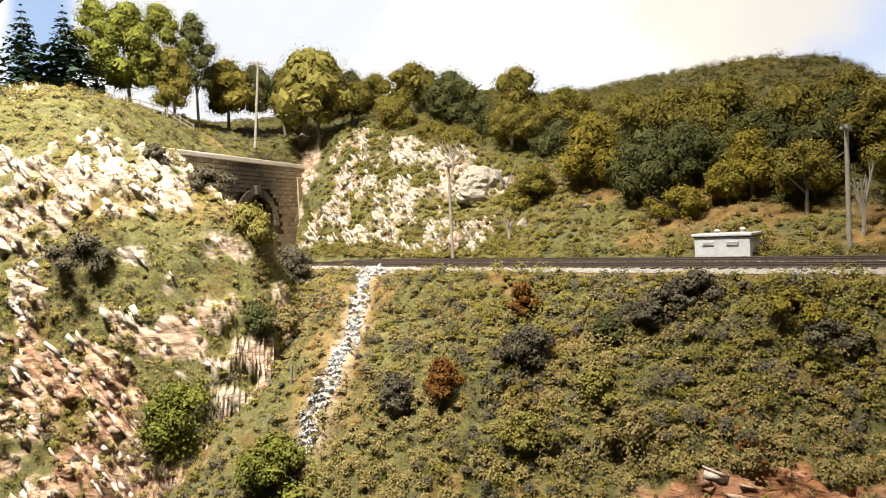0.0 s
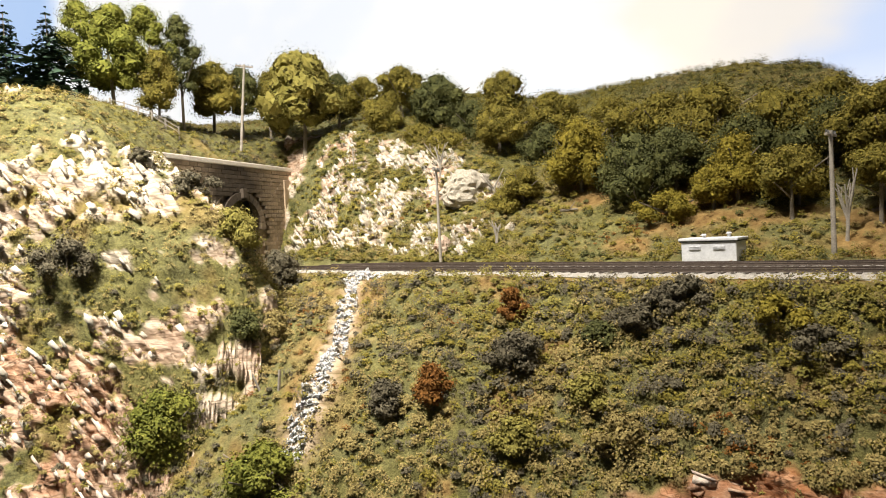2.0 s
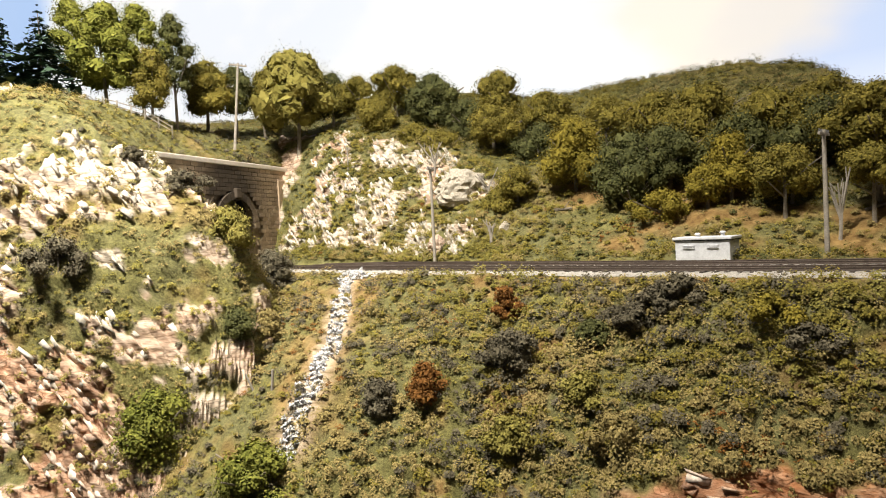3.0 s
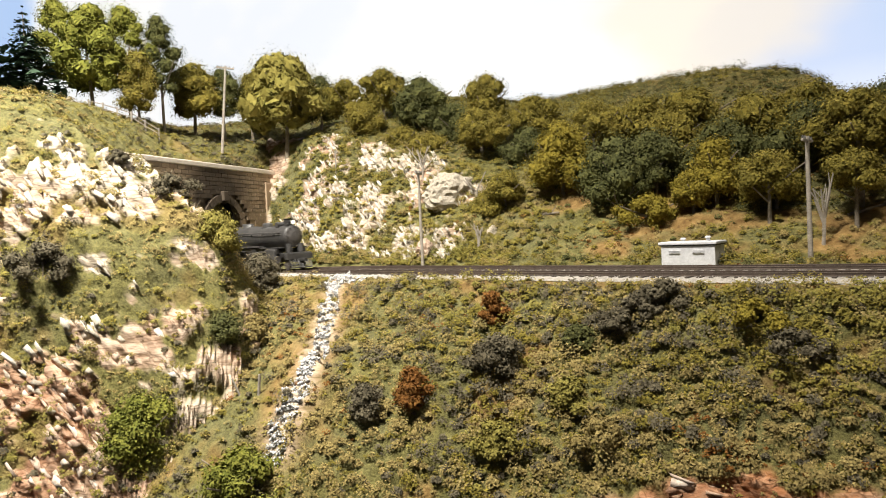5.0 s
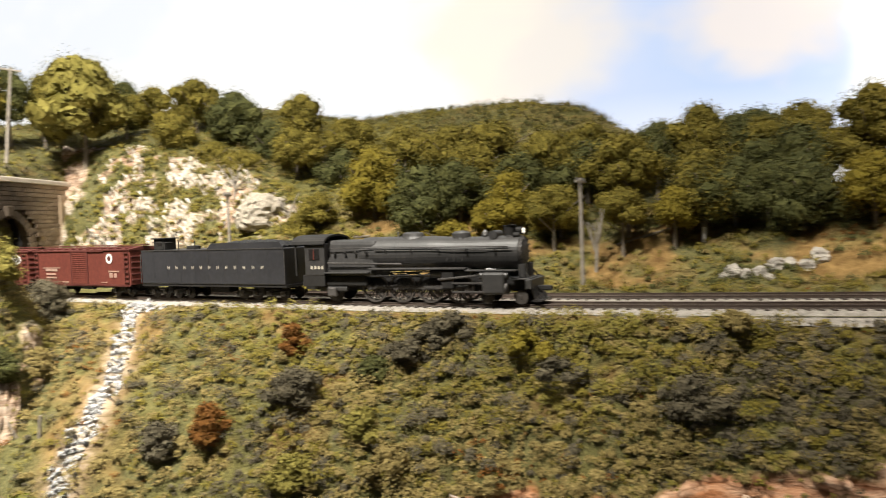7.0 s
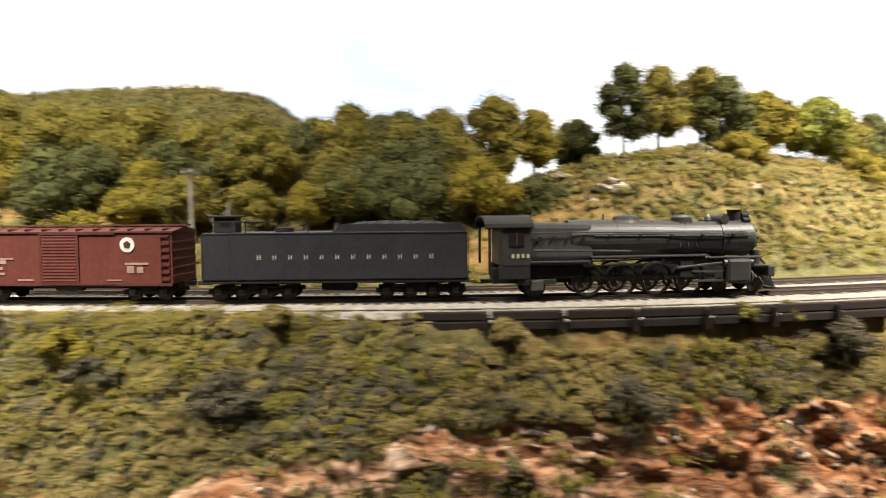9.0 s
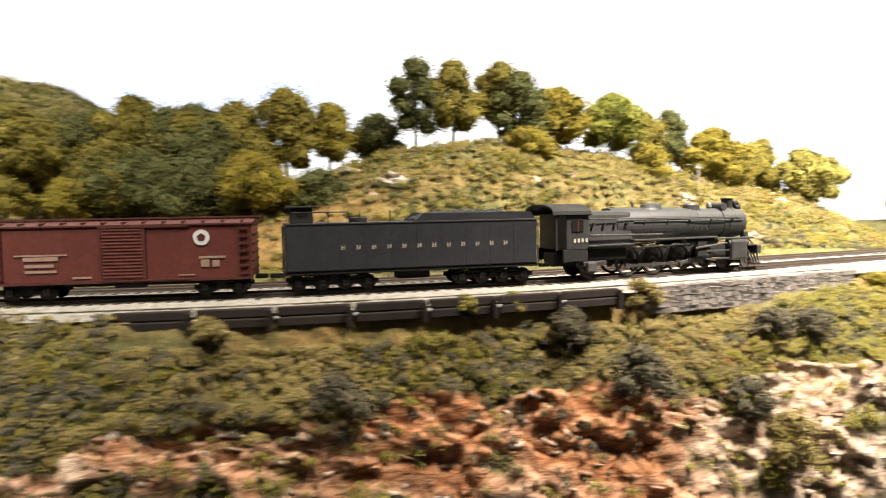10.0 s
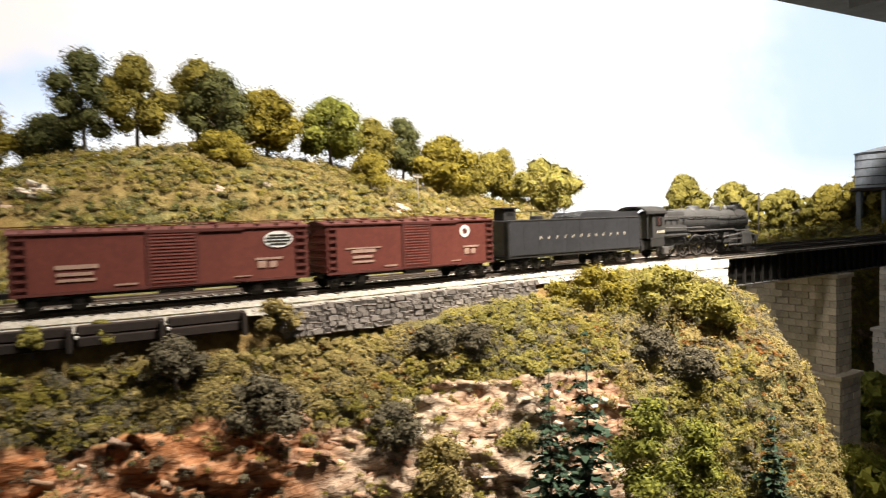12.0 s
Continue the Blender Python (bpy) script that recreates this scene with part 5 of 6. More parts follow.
def boxcar(label, emblem):
    root = empty("boxcar")
    tagged(root, label, "boxcar", group="freight cars behind the tender")
    h = 6.18
    body = tpart("body", boxed(-h, h, -1.38, 1.38, 0.98, 3.72, 0.03), M_RED, root)
    roof = bmesh.new()
    prof = [(-1.45, 3.68), (-1.45, 3.76), (0, 3.98), (1.45, 3.76), (1.45, 3.68)]
    e = [[roof.verts.new((x, y, z)) for y, z in prof] for x in (-h - 0.08, h + 0.08)]
    for i in range(5):
        roof.faces.new([e[0][i], e[0][(i + 1) % 5], e[1][(i + 1) % 5], e[1][i]])
    roof.faces.new(e[0][::-1])
    roof.faces.new(e[1])
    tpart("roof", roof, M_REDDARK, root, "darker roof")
    tpart("running_board", boxed(-h - 0.3, h + 0.3, -0.25, 0.25, 4.02, 4.09), M_REDDARK, root)
    for k in range(13):
        x = -5.7 + 0.95 * k
        tpart("roof_rib", boxed(x - 0.04, x + 0.04, -1.4, 1.4, 3.80, 3.9), M_REDDARK, root)
    tpart("underframe", boxed(-h + 0.2, h - 0.2, -0.45, 0.45, 0.62, 0.98), M_BLACK2, root)
    tpart("air_brake_tank", tubed((-0.6, -0.75, 0.75), (0.9, -0.75, 0.75), 0.22, seg=12), M_BLACK2, root)
    tpart("brake_cylinder", tubed((1.3, 0.7, 0.75), (2.2, 0.7, 0.75), 0.2, seg=12), M_BLACK2, root)
    for x0 in (-h - 0.62, h):
        tpart("coupler", boxed(x0, x0 + 0.62, -0.14, 0.14, 0.75, 1.0, 0.04), M_BLACK2, root)
    for side in (-1, 1):
        y = side * 1.40
        door = tpart("door", boxed(-1.0, 0.95, y - 0.03, y + 0.03, 1.02, 3.62, 0.01), M_RED, root, "ribbed sliding door")
        for k in range(15):
            z = 1.10 + 0.168 * k
            tpart("door_rib", boxed(-0.95, 0.9, y - 0.055, y + 0.055, z, z + 0.075, 0.015), M_RED, door)
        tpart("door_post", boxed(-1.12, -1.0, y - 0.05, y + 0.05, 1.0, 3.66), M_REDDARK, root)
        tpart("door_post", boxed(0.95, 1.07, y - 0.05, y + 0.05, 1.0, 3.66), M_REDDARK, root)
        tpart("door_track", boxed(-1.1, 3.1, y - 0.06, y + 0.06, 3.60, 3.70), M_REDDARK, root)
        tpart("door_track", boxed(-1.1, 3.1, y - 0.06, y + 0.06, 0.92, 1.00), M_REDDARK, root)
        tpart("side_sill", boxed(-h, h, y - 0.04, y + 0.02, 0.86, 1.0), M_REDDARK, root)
        for ex in (h - 0.62, -h + 0.12):
            lad = tpart("ladder", boxed(ex, ex + 0.05, y - 0.02, y + 0.06 * side + 0.02, 1.05, 3.62), M_REDDARK, root)
            tpart("ladder_rail", boxed(ex + 0.45, ex + 0.5, y - 0.02, y + 0.06 * side + 0.02, 1.05, 3.62), M_REDDARK, lad)
            for k in range(7):
                zz = 1.15 + 0.38 * k
                tpart("rung", boxed(ex + 0.02, ex + 0.48, y + 0.05 * side - 0.03, y + 0.05 * side + 0.03, zz, zz + 0.08), M_REDDARK, lad)
        yy = side * 1.412
        # stencilled data as bars
        f = -side  # letters read from the side
        for x0, x1, z0, z1 in ((-5.0, -2.6, 2.28, 2.36), (-4.6, -3.0, 2.04, 2.24), (-4.55, -3.2, 1.72, 1.88), (-4.55, -3.1, 1.45, 1.58), (-2.4, -1.5, 1.12, 1.22)):
            if emblem == "oval" and z1 > 2.26:
                continue
            tpart("stencil_bar", boxed(min(x0, x1), max(x0, x1), yy - 0.006, yy + 0.006, z0, z1), M_LETTER, root)
        for x0, x1, z0, z1 in ((3.6, 4.9, 1.98, 2.10), (3.7, 4.1, 1.55, 1.92), (4.25, 4.6, 1.55, 1.88), (2.6, 3.4, 1.14, 1.2)):
            tpart("stencil_bar", boxed(x0, x1, yy - 0.006, yy + 0.006, z0, z1), M_LETTER, root)
        cx, cz = (3.75, 3.05) if emblem == "round" else (4.72, 3.05)
        if emblem == "round":
            bm = bmesh.new()
            bmesh.ops.create_cone(bm, cap_ends=True, segments=28, radius1=0.40, radius2=0.40, depth=0.02, matrix=Matrix.Translation((cx, yy, cz)) @ Matrix.Rotation(math.pi / 2, 4, "X"))
            em = tpart("emblem", bm, M_WHITE, root, "white round emblem with a dark shield")
            bm = bmesh.new()
            bmesh.ops.create_cone(bm, cap_ends=True, segments=5, radius1=0.22, radius2=0.22, depth=0.02, matrix=Matrix.Translation((cx, yy + side * 0.012, cz)) @ Matrix.Rotation(math.pi / 2, 4, "X"))
            tpart("emblem_shield", bm, M_REDDARK, em)
        else:
            bm = bmesh.new()
            bmesh.ops.create_cone(bm, cap_ends=True, segments=32, radius1=0.45, radius2=0.45, depth=0.02, matrix=Matrix.Translation((cx, yy, cz)) @ Matrix.Diagonal((1.55, 1, 1.0, 1)) @ Matrix.Rotation(math.pi / 2, 4, "X"))
            em = tpart("emblem", bm, M_WHITE, root, "white oval emblem with black bars")
            for dz, w in ((0.22, 0.46), (0.07, 0.62), (-0.10, 0.62), (-0.26, 0.42)):
                tpart("emblem_bar", boxed(cx - w, cx + w, yy + side * 0.012 - 0.01, yy + side * 0.012 + 0.01, cz + dz - 0.05, cz + dz + 0.05), M_BLACK2, em)
    for k in range(5):
        for ex in (-h, h):
            tpart("end_rib", boxed(ex - 0.06, ex + 0.06, -1.3, 1.3, 1.3 + 0.45 * k, 1.42 + 0.45 * k, 0.02), M_REDDARK, root)
    tpart("brake_wheel", tubed((-h - 0.2, 0.6, 3.2), (-h - 0.14, 0.6, 3.2), 0.25, seg=16), M_BLACK2, root)
    truck(root, 4.6, 2, 0.42, 1.68, height=0.9)
    truck(root, -4.6, 2, 0.42, 1.68, height=0.9)
    return root


LONG[0] = 1.0
LOCO, DRIVERS, RODS = locomotive()
LONG[0] = 1.03
TENDER = tender()
LONG[0] = 1.01
CAR_A = boxcar("weathered red-brown boxcar with a white round emblem", "round")
LONG[0] = 1.14
CAR_B = boxcar("weathered red-brown boxcar with a white oval emblem", "oval")


# ---- trees and bushes: kind, s, d, crown bottom, crown top, crown radius ----
HILLTOP_TREES = [
    ("fir", 0.104, -0.188, 0.195, 0.306, 0.040),
    ("fir", 0.118, -0.149, 0.198, 0.309, 0.044),
    ("green", 0.097, -0.108, 0.252, 0.338, 0.024),
    ("green", 0.127, -0.081, 0.240, 0.325, 0.034),
    ("green", 0.126, -0.038, 0.245, 0.338, 0.028),
    ("olive", 0.156, -0.042, 0.208, 0.274, 0.020),
    ("dark", 0.142, -0.003, 0.240, 0.332, 0.022),
    ("olive", 0.107, 0.059, 0.220, 0.277, 0.037),
    ("dark", 0.110, 0.103, 0.221, 0.277, 0.024),
    ("lime", 0.189, 0.148, 0.206, 0.290, 0.049),
    ("dark", 0.178, 0.221, 0.202, 0.269, 0.025),
    ("olive", 0.114, 0.147, 0.222, 0.276, 0.025),
]
FACE_TREES = [
    ("olive", 0.212, 0.240, 0.207, 0.259, 0.035),
    ("olive", 0.293, 0.200, 0.160, 0.210, 0.023),
    ("olive", 0.272, 0.260, 0.207, 0.266, 0.038),
    ("dark", 0.341, 0.261, 0.165, 0.240, 0.046),
    ("olive", 0.457, 0.250, 0.165, 0.226, 0.028),
    ("olive", 0.472, 0.220, 0.120, 0.174, 0.037),
    ("dark", 0.406, 0.250, 0.137, 0.195, 0.029),
    ("olive", 0.359, 0.201, 0.125, 0.166, 0.027),
    ("olive", 0.398, 0.210, 0.108, 0.154, 0.028),
    ("yellow", 0.601, 0.199, 0.062, 0.142, 0.031),
    ("olive", 0.508, 0.281, 0.140, 0.191, 0.029),
    ("olive", 0.543, 0.171, 0.057, 0.093, 0.021),
    ("olive", 0.524, 0.165, 0.043, 0.073, 0.018),
    ("dark", 0.520, 0.249, 0.091, 0.147, 0.030),
]
MIDDLE_TREES = [
    ("dark", 0.667, 0.200, 0.035, 0.118, 0.032),
    ("dark", 0.701, 0.211, 0.058, 0.120, 0.030),
    ("yellow", 0.766, 0.199, 0.056, 0.106, 0.022),
    ("yellow", 0.746, 0.190, 0.042, 0.077, 0.019),
    ("yellow", 0.709, 0.175, 0.025, 0.057, 0.031),
    ("olive", 0.820, 0.199, 0.052, 0.088, 0.023),
    ("olive", 0.784, 0.270, 0.098, 0.149, 0.037),
    ("olive", 0.717, 0.289, 0.115, 0.169, 0.043),
    ("dark", 0.839, 0.261, 0.090, 0.140, 0.038),
    ("olive", 0.868, 0.271, 0.093, 0.143, 0.028),
    ("olive", 0.658, 0.290, 0.123, 0.168, 0.040),
    ("olive", 0.594, 0.280, 0.123, 0.171, 0.038),
    ("olive", 0.701, 0.250, 0.098, 0.143, 0.034),
    ("dark", 0.762, 0.250, 0.091, 0.128, 0.029),
    ("dark", 0.592, 0.250, 0.084, 0.128, 0.025),
]
FOREST_TREES = [
    ("olive", 0.895, 0.200, 0.093, 0.134, 0.035),
    ("olive", 0.820, 0.175, 0.059, 0.087, 0.020),
    ("olive", 0.892, 0.170, 0.057, 0.081, 0.020),
    ("olive", 0.971, 0.270, 0.116, 0.163, 0.027),
    ("olive", 0.967, 0.201, 0.054, 0.115, 0.029),
    ("olive", 1.025, 0.270, 0.097, 0.149, 0.031),
    ("dark", 1.025, 0.200, 0.046, 0.099, 0.028),
    ("olive", 0.842, 0.270, 0.107, 0.155, 0.034),
    ("dark", 0.924, 0.279, 0.109, 0.150, 0.030),
    ("yellow", 0.940, 0.181, 0.055, 0.081, 0.017),
    ("dark", 1.027, 0.290, 0.110, 0.158, 0.033),
    ("dark", 0.997, 0.209, 0.063, 0.105, 0.027),
    ("olive", 1.073, 0.290, 0.124, 0.159, 0.030),
    ("yellow", 1.066, 0.251, 0.101, 0.135, 0.023),
]
GAP_TREES = [
    ("dark", 1.006, 0.270, 0.097, 0.153, 0.031),
    ("olive", 1.081, 0.270, 0.104, 0.144, 0.033),
    ("olive", 1.137, 0.251, 0.089, 0.168, 0.031),
    ("yellow", 1.192, 0.259, 0.110, 0.160, 0.021),
    ("dark", 1.256, 0.280, 0.099, 0.150, 0.030),
    ("dark", 1.051, 0.191, 0.034, 0.097, 0.030),
    ("yellow", 1.106, 0.179, 0.043, 0.100, 0.030),
    ("dark", 1.171, 0.190, 0.043, 0.086, 0.030),
    ("olive", 0.974, 0.280, 0.109, 0.161, 0.029),
    ("dark", 0.969, 0.201, 0.048, 0.106, 0.028),
    ("dark", 1.059, 0.239, 0.084, 0.135, 0.030),
]
KNOLL_TREES = [
    ("dark", 1.288, 0.220, 0.127, 0.200, 0.021),
    ("olive", 1.338, 0.229, 0.118, 0.199, 0.024),
    ("olive", 1.406, 0.240, 0.152, 0.202, 0.025),
    ("dark", 1.422, 0.220, 0.106, 0.192, 0.026),
    ("yellow", 1.472, 0.220, 0.110, 0.176, 0.028),
    ("yellow", 1.413, 0.189, 0.093, 0.128, 0.029),
    ("green", 1.538, 0.210, 0.103, 0.171, 0.029),
    ("olive", 1.596, 0.230, 0.100, 0.158, 0.024),
    ("dark", 1.631, 0.229, 0.110, 0.162, 0.018),
    ("yellow", 1.562, 0.180, 0.072, 0.110, 0.021),
    ("yellow", 1.666, 0.199, 0.065, 0.139, 0.032),
    ("olive", 1.747, 0.219, 0.060, 0.121, 0.026),
    ("olive", 1.695, 0.199, 0.061, 0.121, 0.024),
    ("lime", 1.812, 0.200, 0.042, 0.113, 0.041),
    ("olive", 1.775, 0.231, 0.082, 0.135, 0.014),
    ("olive", 1.372, 0.165, 0.073, 0.101, 0.014),
]
FAR_BANK_TREES = [
    ("lime", 2.589, 0.573, 0.042, 0.131, 0.050),
    ("lime", 2.569, 0.429, 0.009, 0.104, 0.060),
    ("lime", 2.663, 0.370, -0.000, 0.085, 0.060),
    ("olive", 2.792, 0.341, -0.011, 0.096, 0.056),
    ("olive", 2.955, 0.346, -0.030, 0.131, 0.056),
    ("green", 2.380, 0.067, -0.335, -0.219, 0.060),
    ("olive", 2.580, 0.152, -0.242, -0.190, 0.036),
    ("sage", 2.271, 0.022, -0.358, -0.293, 0.049),
    ("green", 2.022, -0.075, -0.285, -0.218, 0.034),
]
NEAR_TREES = [
    ("fir", 1.520, -0.138, -0.165, -0.014, 0.024),
    ("fir", 1.496, -0.130, -0.165, -0.036, 0.019),
    ("green", 1.517, -0.185, -0.150, -0.040, 0.017),
    ("green", 1.545, -0.198, -0.150, -0.060, 0.016),
    ("fir", 1.667, -0.180, -0.190, -0.089, 0.017),
    ("green", 0.494, -0.208, -0.137, -0.070, 0.024),
    ("green", 0.595, -0.192, -0.139, -0.097, 0.029),
]
BUSHES_LEFT = [
    ("grey", 0.717, -0.091, -0.056, 0.0211, 0.0263),
    ("grey", 0.781, -0.058, -0.031, 0.0217, 0.0167),
    ("grey", 0.804, -0.043, -0.019, 0.0182, 0.0182),
    ("lime", 0.767, -0.094, -0.074, 0.0137, 0.0209),
    ("yellow", 0.852, -0.047, -0.025, 0.0182, 0.0182),
    ("rust", 0.671, -0.119, -0.079, 0.0117, 0.0288),
    ("rust", 0.697, -0.065, -0.031, 0.0085, 0.0264),
    ("grey", 0.871, -0.054, -0.037, 0.0231, 0.0145),
    ("lime", 0.462, -0.122, 0.022, 0.0263, 0.0359),
    ("grey", 0.433, -0.065, -0.019, 0.0212, 0.0424),
    ("grey", 0.415, -0.135, 0.064, 0.0273, 0.0223),
    ("grey", 0.424, -0.243, 0.006, 0.0280, 0.0302),
    ("grey", 0.389, -0.169, 0.093, 0.0098, 0.0123),
    ("dark", 0.762, -0.070, -0.044, 0.0118, 0.0169),
    ("grey", 0.643, -0.133, -0.083, 0.0110, 0.0258),
    ("lime", 0.730, -0.117, -0.100, 0.0165, 0.0231),
    ("sage", 0.788, -0.101, -0.087, 0.0168, 0.0184),
    ("dark", 0.503, -0.143, -0.051, 0.0156, 0.0267),
    ("sage", 0.497, -0.113, -0.051, 0.0140, 0.0233),
]
BUSHES_RIGHT = [
    ("grey", 1.358, -0.045, -0.078, 0.0255, 0.0374),
    ("grey", 1.314, -0.033, -0.050, 0.0179, 0.0261),
    ("sage", 1.374, -0.025, -0.031, 0.0161, 0.0197),
    ("grey", 1.470, -0.047, -0.049, 0.0156, 0.0234),
    ("grey", 1.496, -0.058, -0.051, 0.0178, 0.0237),
    ("grey", 1.432, -0.061, -0.098, 0.0200, 0.0291),
    ("sage", 1.457, -0.075, -0.124, 0.0295, 0.0405),
    ("lime", 1.248, -0.026, -0.027, 0.0091, 0.0121),
    ("lime", 1.280, -0.023, -0.028, 0.0095, 0.0127),
    ("yellow", 1.622, -0.059, -0.025, 0.0365, 0.0365),
    ("lime", 1.666, -0.092, -0.032, 0.0342, 0.0410),
    ("lime", 1.692, -0.115, -0.046, 0.0250, 0.0409),
    ("grey", 1.623, -0.111, -0.061, 0.0191, 0.0254),
    ("grey", 1.644, -0.134, -0.078, 0.0252, 0.0293),
    ("grey", 0.792, -0.049, -0.024, 0.0191, 0.0174),
    ("sage", 0.967, -0.036, -0.022, 0.0130, 0.0120),
    ("grey", 0.944, -0.059, -0.063, 0.0178, 0.0259),
    ("sage", 1.100, -0.036, -0.034, 0.0120, 0.0150),
    ("grey", 1.166, -0.043, -0.069, 0.0229, 0.0262),
]


def leaves_at(centres, normals, sizes, rng, ruffle=0.30):
    """Three-cornered leaves at the centres, facing roughly along the normals."""
    n = normals / (np.linalg.norm(normals, axis=1)[:, None] + 1e-9) + rng.normal(0, ruffle, normals.shape)
    n /= np.linalg.norm(n, axis=1)[:, None] + 1e-9
    a = np.cross(n, rng.normal(0, 1, n.shape))
    a /= np.linalg.norm(a, axis=1)[:, None] + 1e-9
    b = np.cross(n, a)
    k = rng.uniform(0.6, 1.0, (len(n), 1))
    s = sizes[:, None]
    v = np.stack([centres + 1.1 * s * a, centres + s * (0.95 * k * b - 0.6 * a), centres - s * (0.95 * k * b + 0.6 * a)], 1).reshape(-1, 3)
    return v, np.arange(len(v)).reshape(-1, 3)


def sphere_points(n, rng):
    p = rng.normal(0, 1, (n, 3))
    return p / np.linalg.norm(p, axis=1)[:, None]


def crown_mesh(name, r, h, leaves, size, mat, parent, rng, flat=0.75, lumps=11):
    """A crown of overlapping leafy lumps, standing on z = 0, with gaps and an uneven outline."""
    vs, fs, off = [], [], 0
    cs = []
    for k in range(lumps):
        t = (k + 0.5) / lumps
        z = h * (0.16 + 0.72 * t)
        spread = r * 0.72 * math.sin(math.pi * min(1, 0.18 + 0.82 * t)) ** 0.8
        a = k * 2.4 + rng.uniform(-0.5, 0.5)
        q = rng.uniform(0.35, 1.0)
        lr = rng.uniform(0.30, 0.48) * min(r, h * 0.62)
        cs.append((np.array([spread * q * math.cos(a), spread * q * math.sin(a), z]), lr))
    tot = sum(l * l for _, l in cs)
    for c, lr in cs:
        n = max(24, int(leaves * lr * lr / tot))
        d = sphere_points(n, rng)
        rad = lr * (1 + 0.22 * rng.normal(0, 1, n)).clip(0.55, 1.5)
        p = c + d * rad[:, None] * np.array([1, 1, flat])
        p[:, 2] = np.maximum(p[:, 2], -0.1 * h)
        v, f = leaves_at(p, d + np.array([0, 0, 0.35]), size * rng.uniform(0.6, 1.25, n), rng)
        vs.append(v)
        fs.append(f + off)
        off += len(v)
        # dense inside of the lump
        d = sphere_points(70, rng)
        v, f = leaves_at(c + d * lr * 0.62 * np.array([1, 1, flat]), d, np.full(len(d), lr * 0.34), rng)
        vs.append(v)
        fs.append(f + off)
        off += len(v)
    return mesh_np(name, np.concatenate(vs), np.concatenate(fs), mat, parent)


def fir_mesh(name, r, h, mat, parent, rng):
    vs, fs, off = [], [], 0
    tiers = 15
    for k in range(tiers):
        t = k / (tiers - 1)
        z = h * (0.05 + 0.93 * t)
        rr = r * (1 - t) ** 0.85 * rng.uniform(0.8, 1.12) + 0.0008
        for j in range(11 if t < 0.7 else 7):
            a = 2 * math.pi * j / 11 + rng.uniform(-0.3, 0.3)
            L = rr * rng.uniform(0.7, 1.15)
            m = 9
            u = np.linspace(0.12, 1, m)
            p = np.column_stack([L * u * math.cos(a), L * u * math.sin(a), z - 0.32 * L * u ** 1.5 + 0.12 * L * u])
            p += rng.normal(0, L * 0.055 + 0.0002, p.shape)
            nrm = np.tile([0.2 * math.cos(a), 0.2 * math.sin(a), 1.0], (m, 1))
            v, f = leaves_at(p, nrm, (0.15 * L + 0.0009) * rng.uniform(0.7, 1.2, m), rng)
            vs.append(v)
            fs.append(f + off)
            off += len(v)
    return mesh_np(name, np.concatenate(vs), np.concatenate(fs), mat, parent)


TREE_WORDS = {
    "olive": "olive-green broadleaf model tree with a ragged foam crown",
    "dark": "dark green broadleaf model tree with a dense crown",
    "yellow": "yellow-green autumn-tinged model tree with a bushy crown",
    "green": "bright green model tree with an upright leafy crown",
    "lime": "pale lime-green rounded model tree",
    "fir": "blue-green tiered model fir tree",
    "sage": "pale sage-green leafy model tree",
}


def tree(kind, s, d, z0, z1, r, seed, leaves=1500):
    rng = np.random.default_rng(seed)
    g = height(s, d)
    if kind != "fir":
        r, z0 = r * 1.42, max(z0 - 0.38 * (z1 - z0), g + 0.12 * (z1 - z0)) if g < z0 else z0
    g = min(g, z0 + 0.004)
    g = max(g, z0 - 0.075)
    root = empty("fir_tree" if kind == "fir" else "tree", Matrix.Translation(spot(s, d, g)))
    tagged(root, TREE_WORDS[kind], "tree", group="scenery trees")
    zb, h = z0 - g, z1 - z0
    if kind == "fir":
        part("trunk", tubed((0, 0, -0.01), (0, 0, zb + h * 0.9), 0.0018, 0.0004, 7), M_BARK, root)
        ob = fir_mesh("crown", r, h, LEAF[kind], root, rng)
        ob.location.z = zb
        return root
    top = zb + h * 0.62
    lean = rng.uniform(-0.12, 0.12, 2) * r
    tw = 0.0012 + 0.03 * r
    part("trunk", tubed((0, 0, -0.012), (lean[0], lean[1], top), tw, tw * 0.4, 8), M_BARK, root)
    for k in range(4):
        a = k * 1.7 + rng.uniform(0, 1)
        f = rng.uniform(0.35, 0.7)
        b = Vector((lean[0] * f, lean[1] * f, max(zb * 0.6, top * f)))
        e = b + Vector((math.cos(a) * r * 0.7, math.sin(a) * r * 0.7, h * 0.35))
        part("limb", tubed(b, e, tw * 0.5, tw * 0.2, 6), M_BARK, root)
    ob = crown_mesh("crown", r, h, leaves, 0.00115, LEAF[kind], root, rng, 0.72, 9 + int(160 * r) + int(30 * h))
    ob.location.z = zb
    return root


for n, group in enumerate((HILLTOP_TREES, FACE_TREES, MIDDLE_TREES, FOREST_TREES, GAP_TREES, KNOLL_TREES, FAR_BANK_TREES, NEAR_TREES)):
    for k, row in enumerate(group):
        tree(*row, seed=100 * n + k, leaves=2200 if group is FAR_BANK_TREES else 8000)

BUSH_WORDS = {
    "grey": "dark grey-green clump bush on the slope",
    "lime": "bright green grassy bush on the slope",
    "yellow": "yellow-green bush on the slope",
    "rust": "rust-brown dry bush on the slope",
    "dark": "dark green low bush on the slope",
    "sage": "pale sage-green bush on the slope",
}


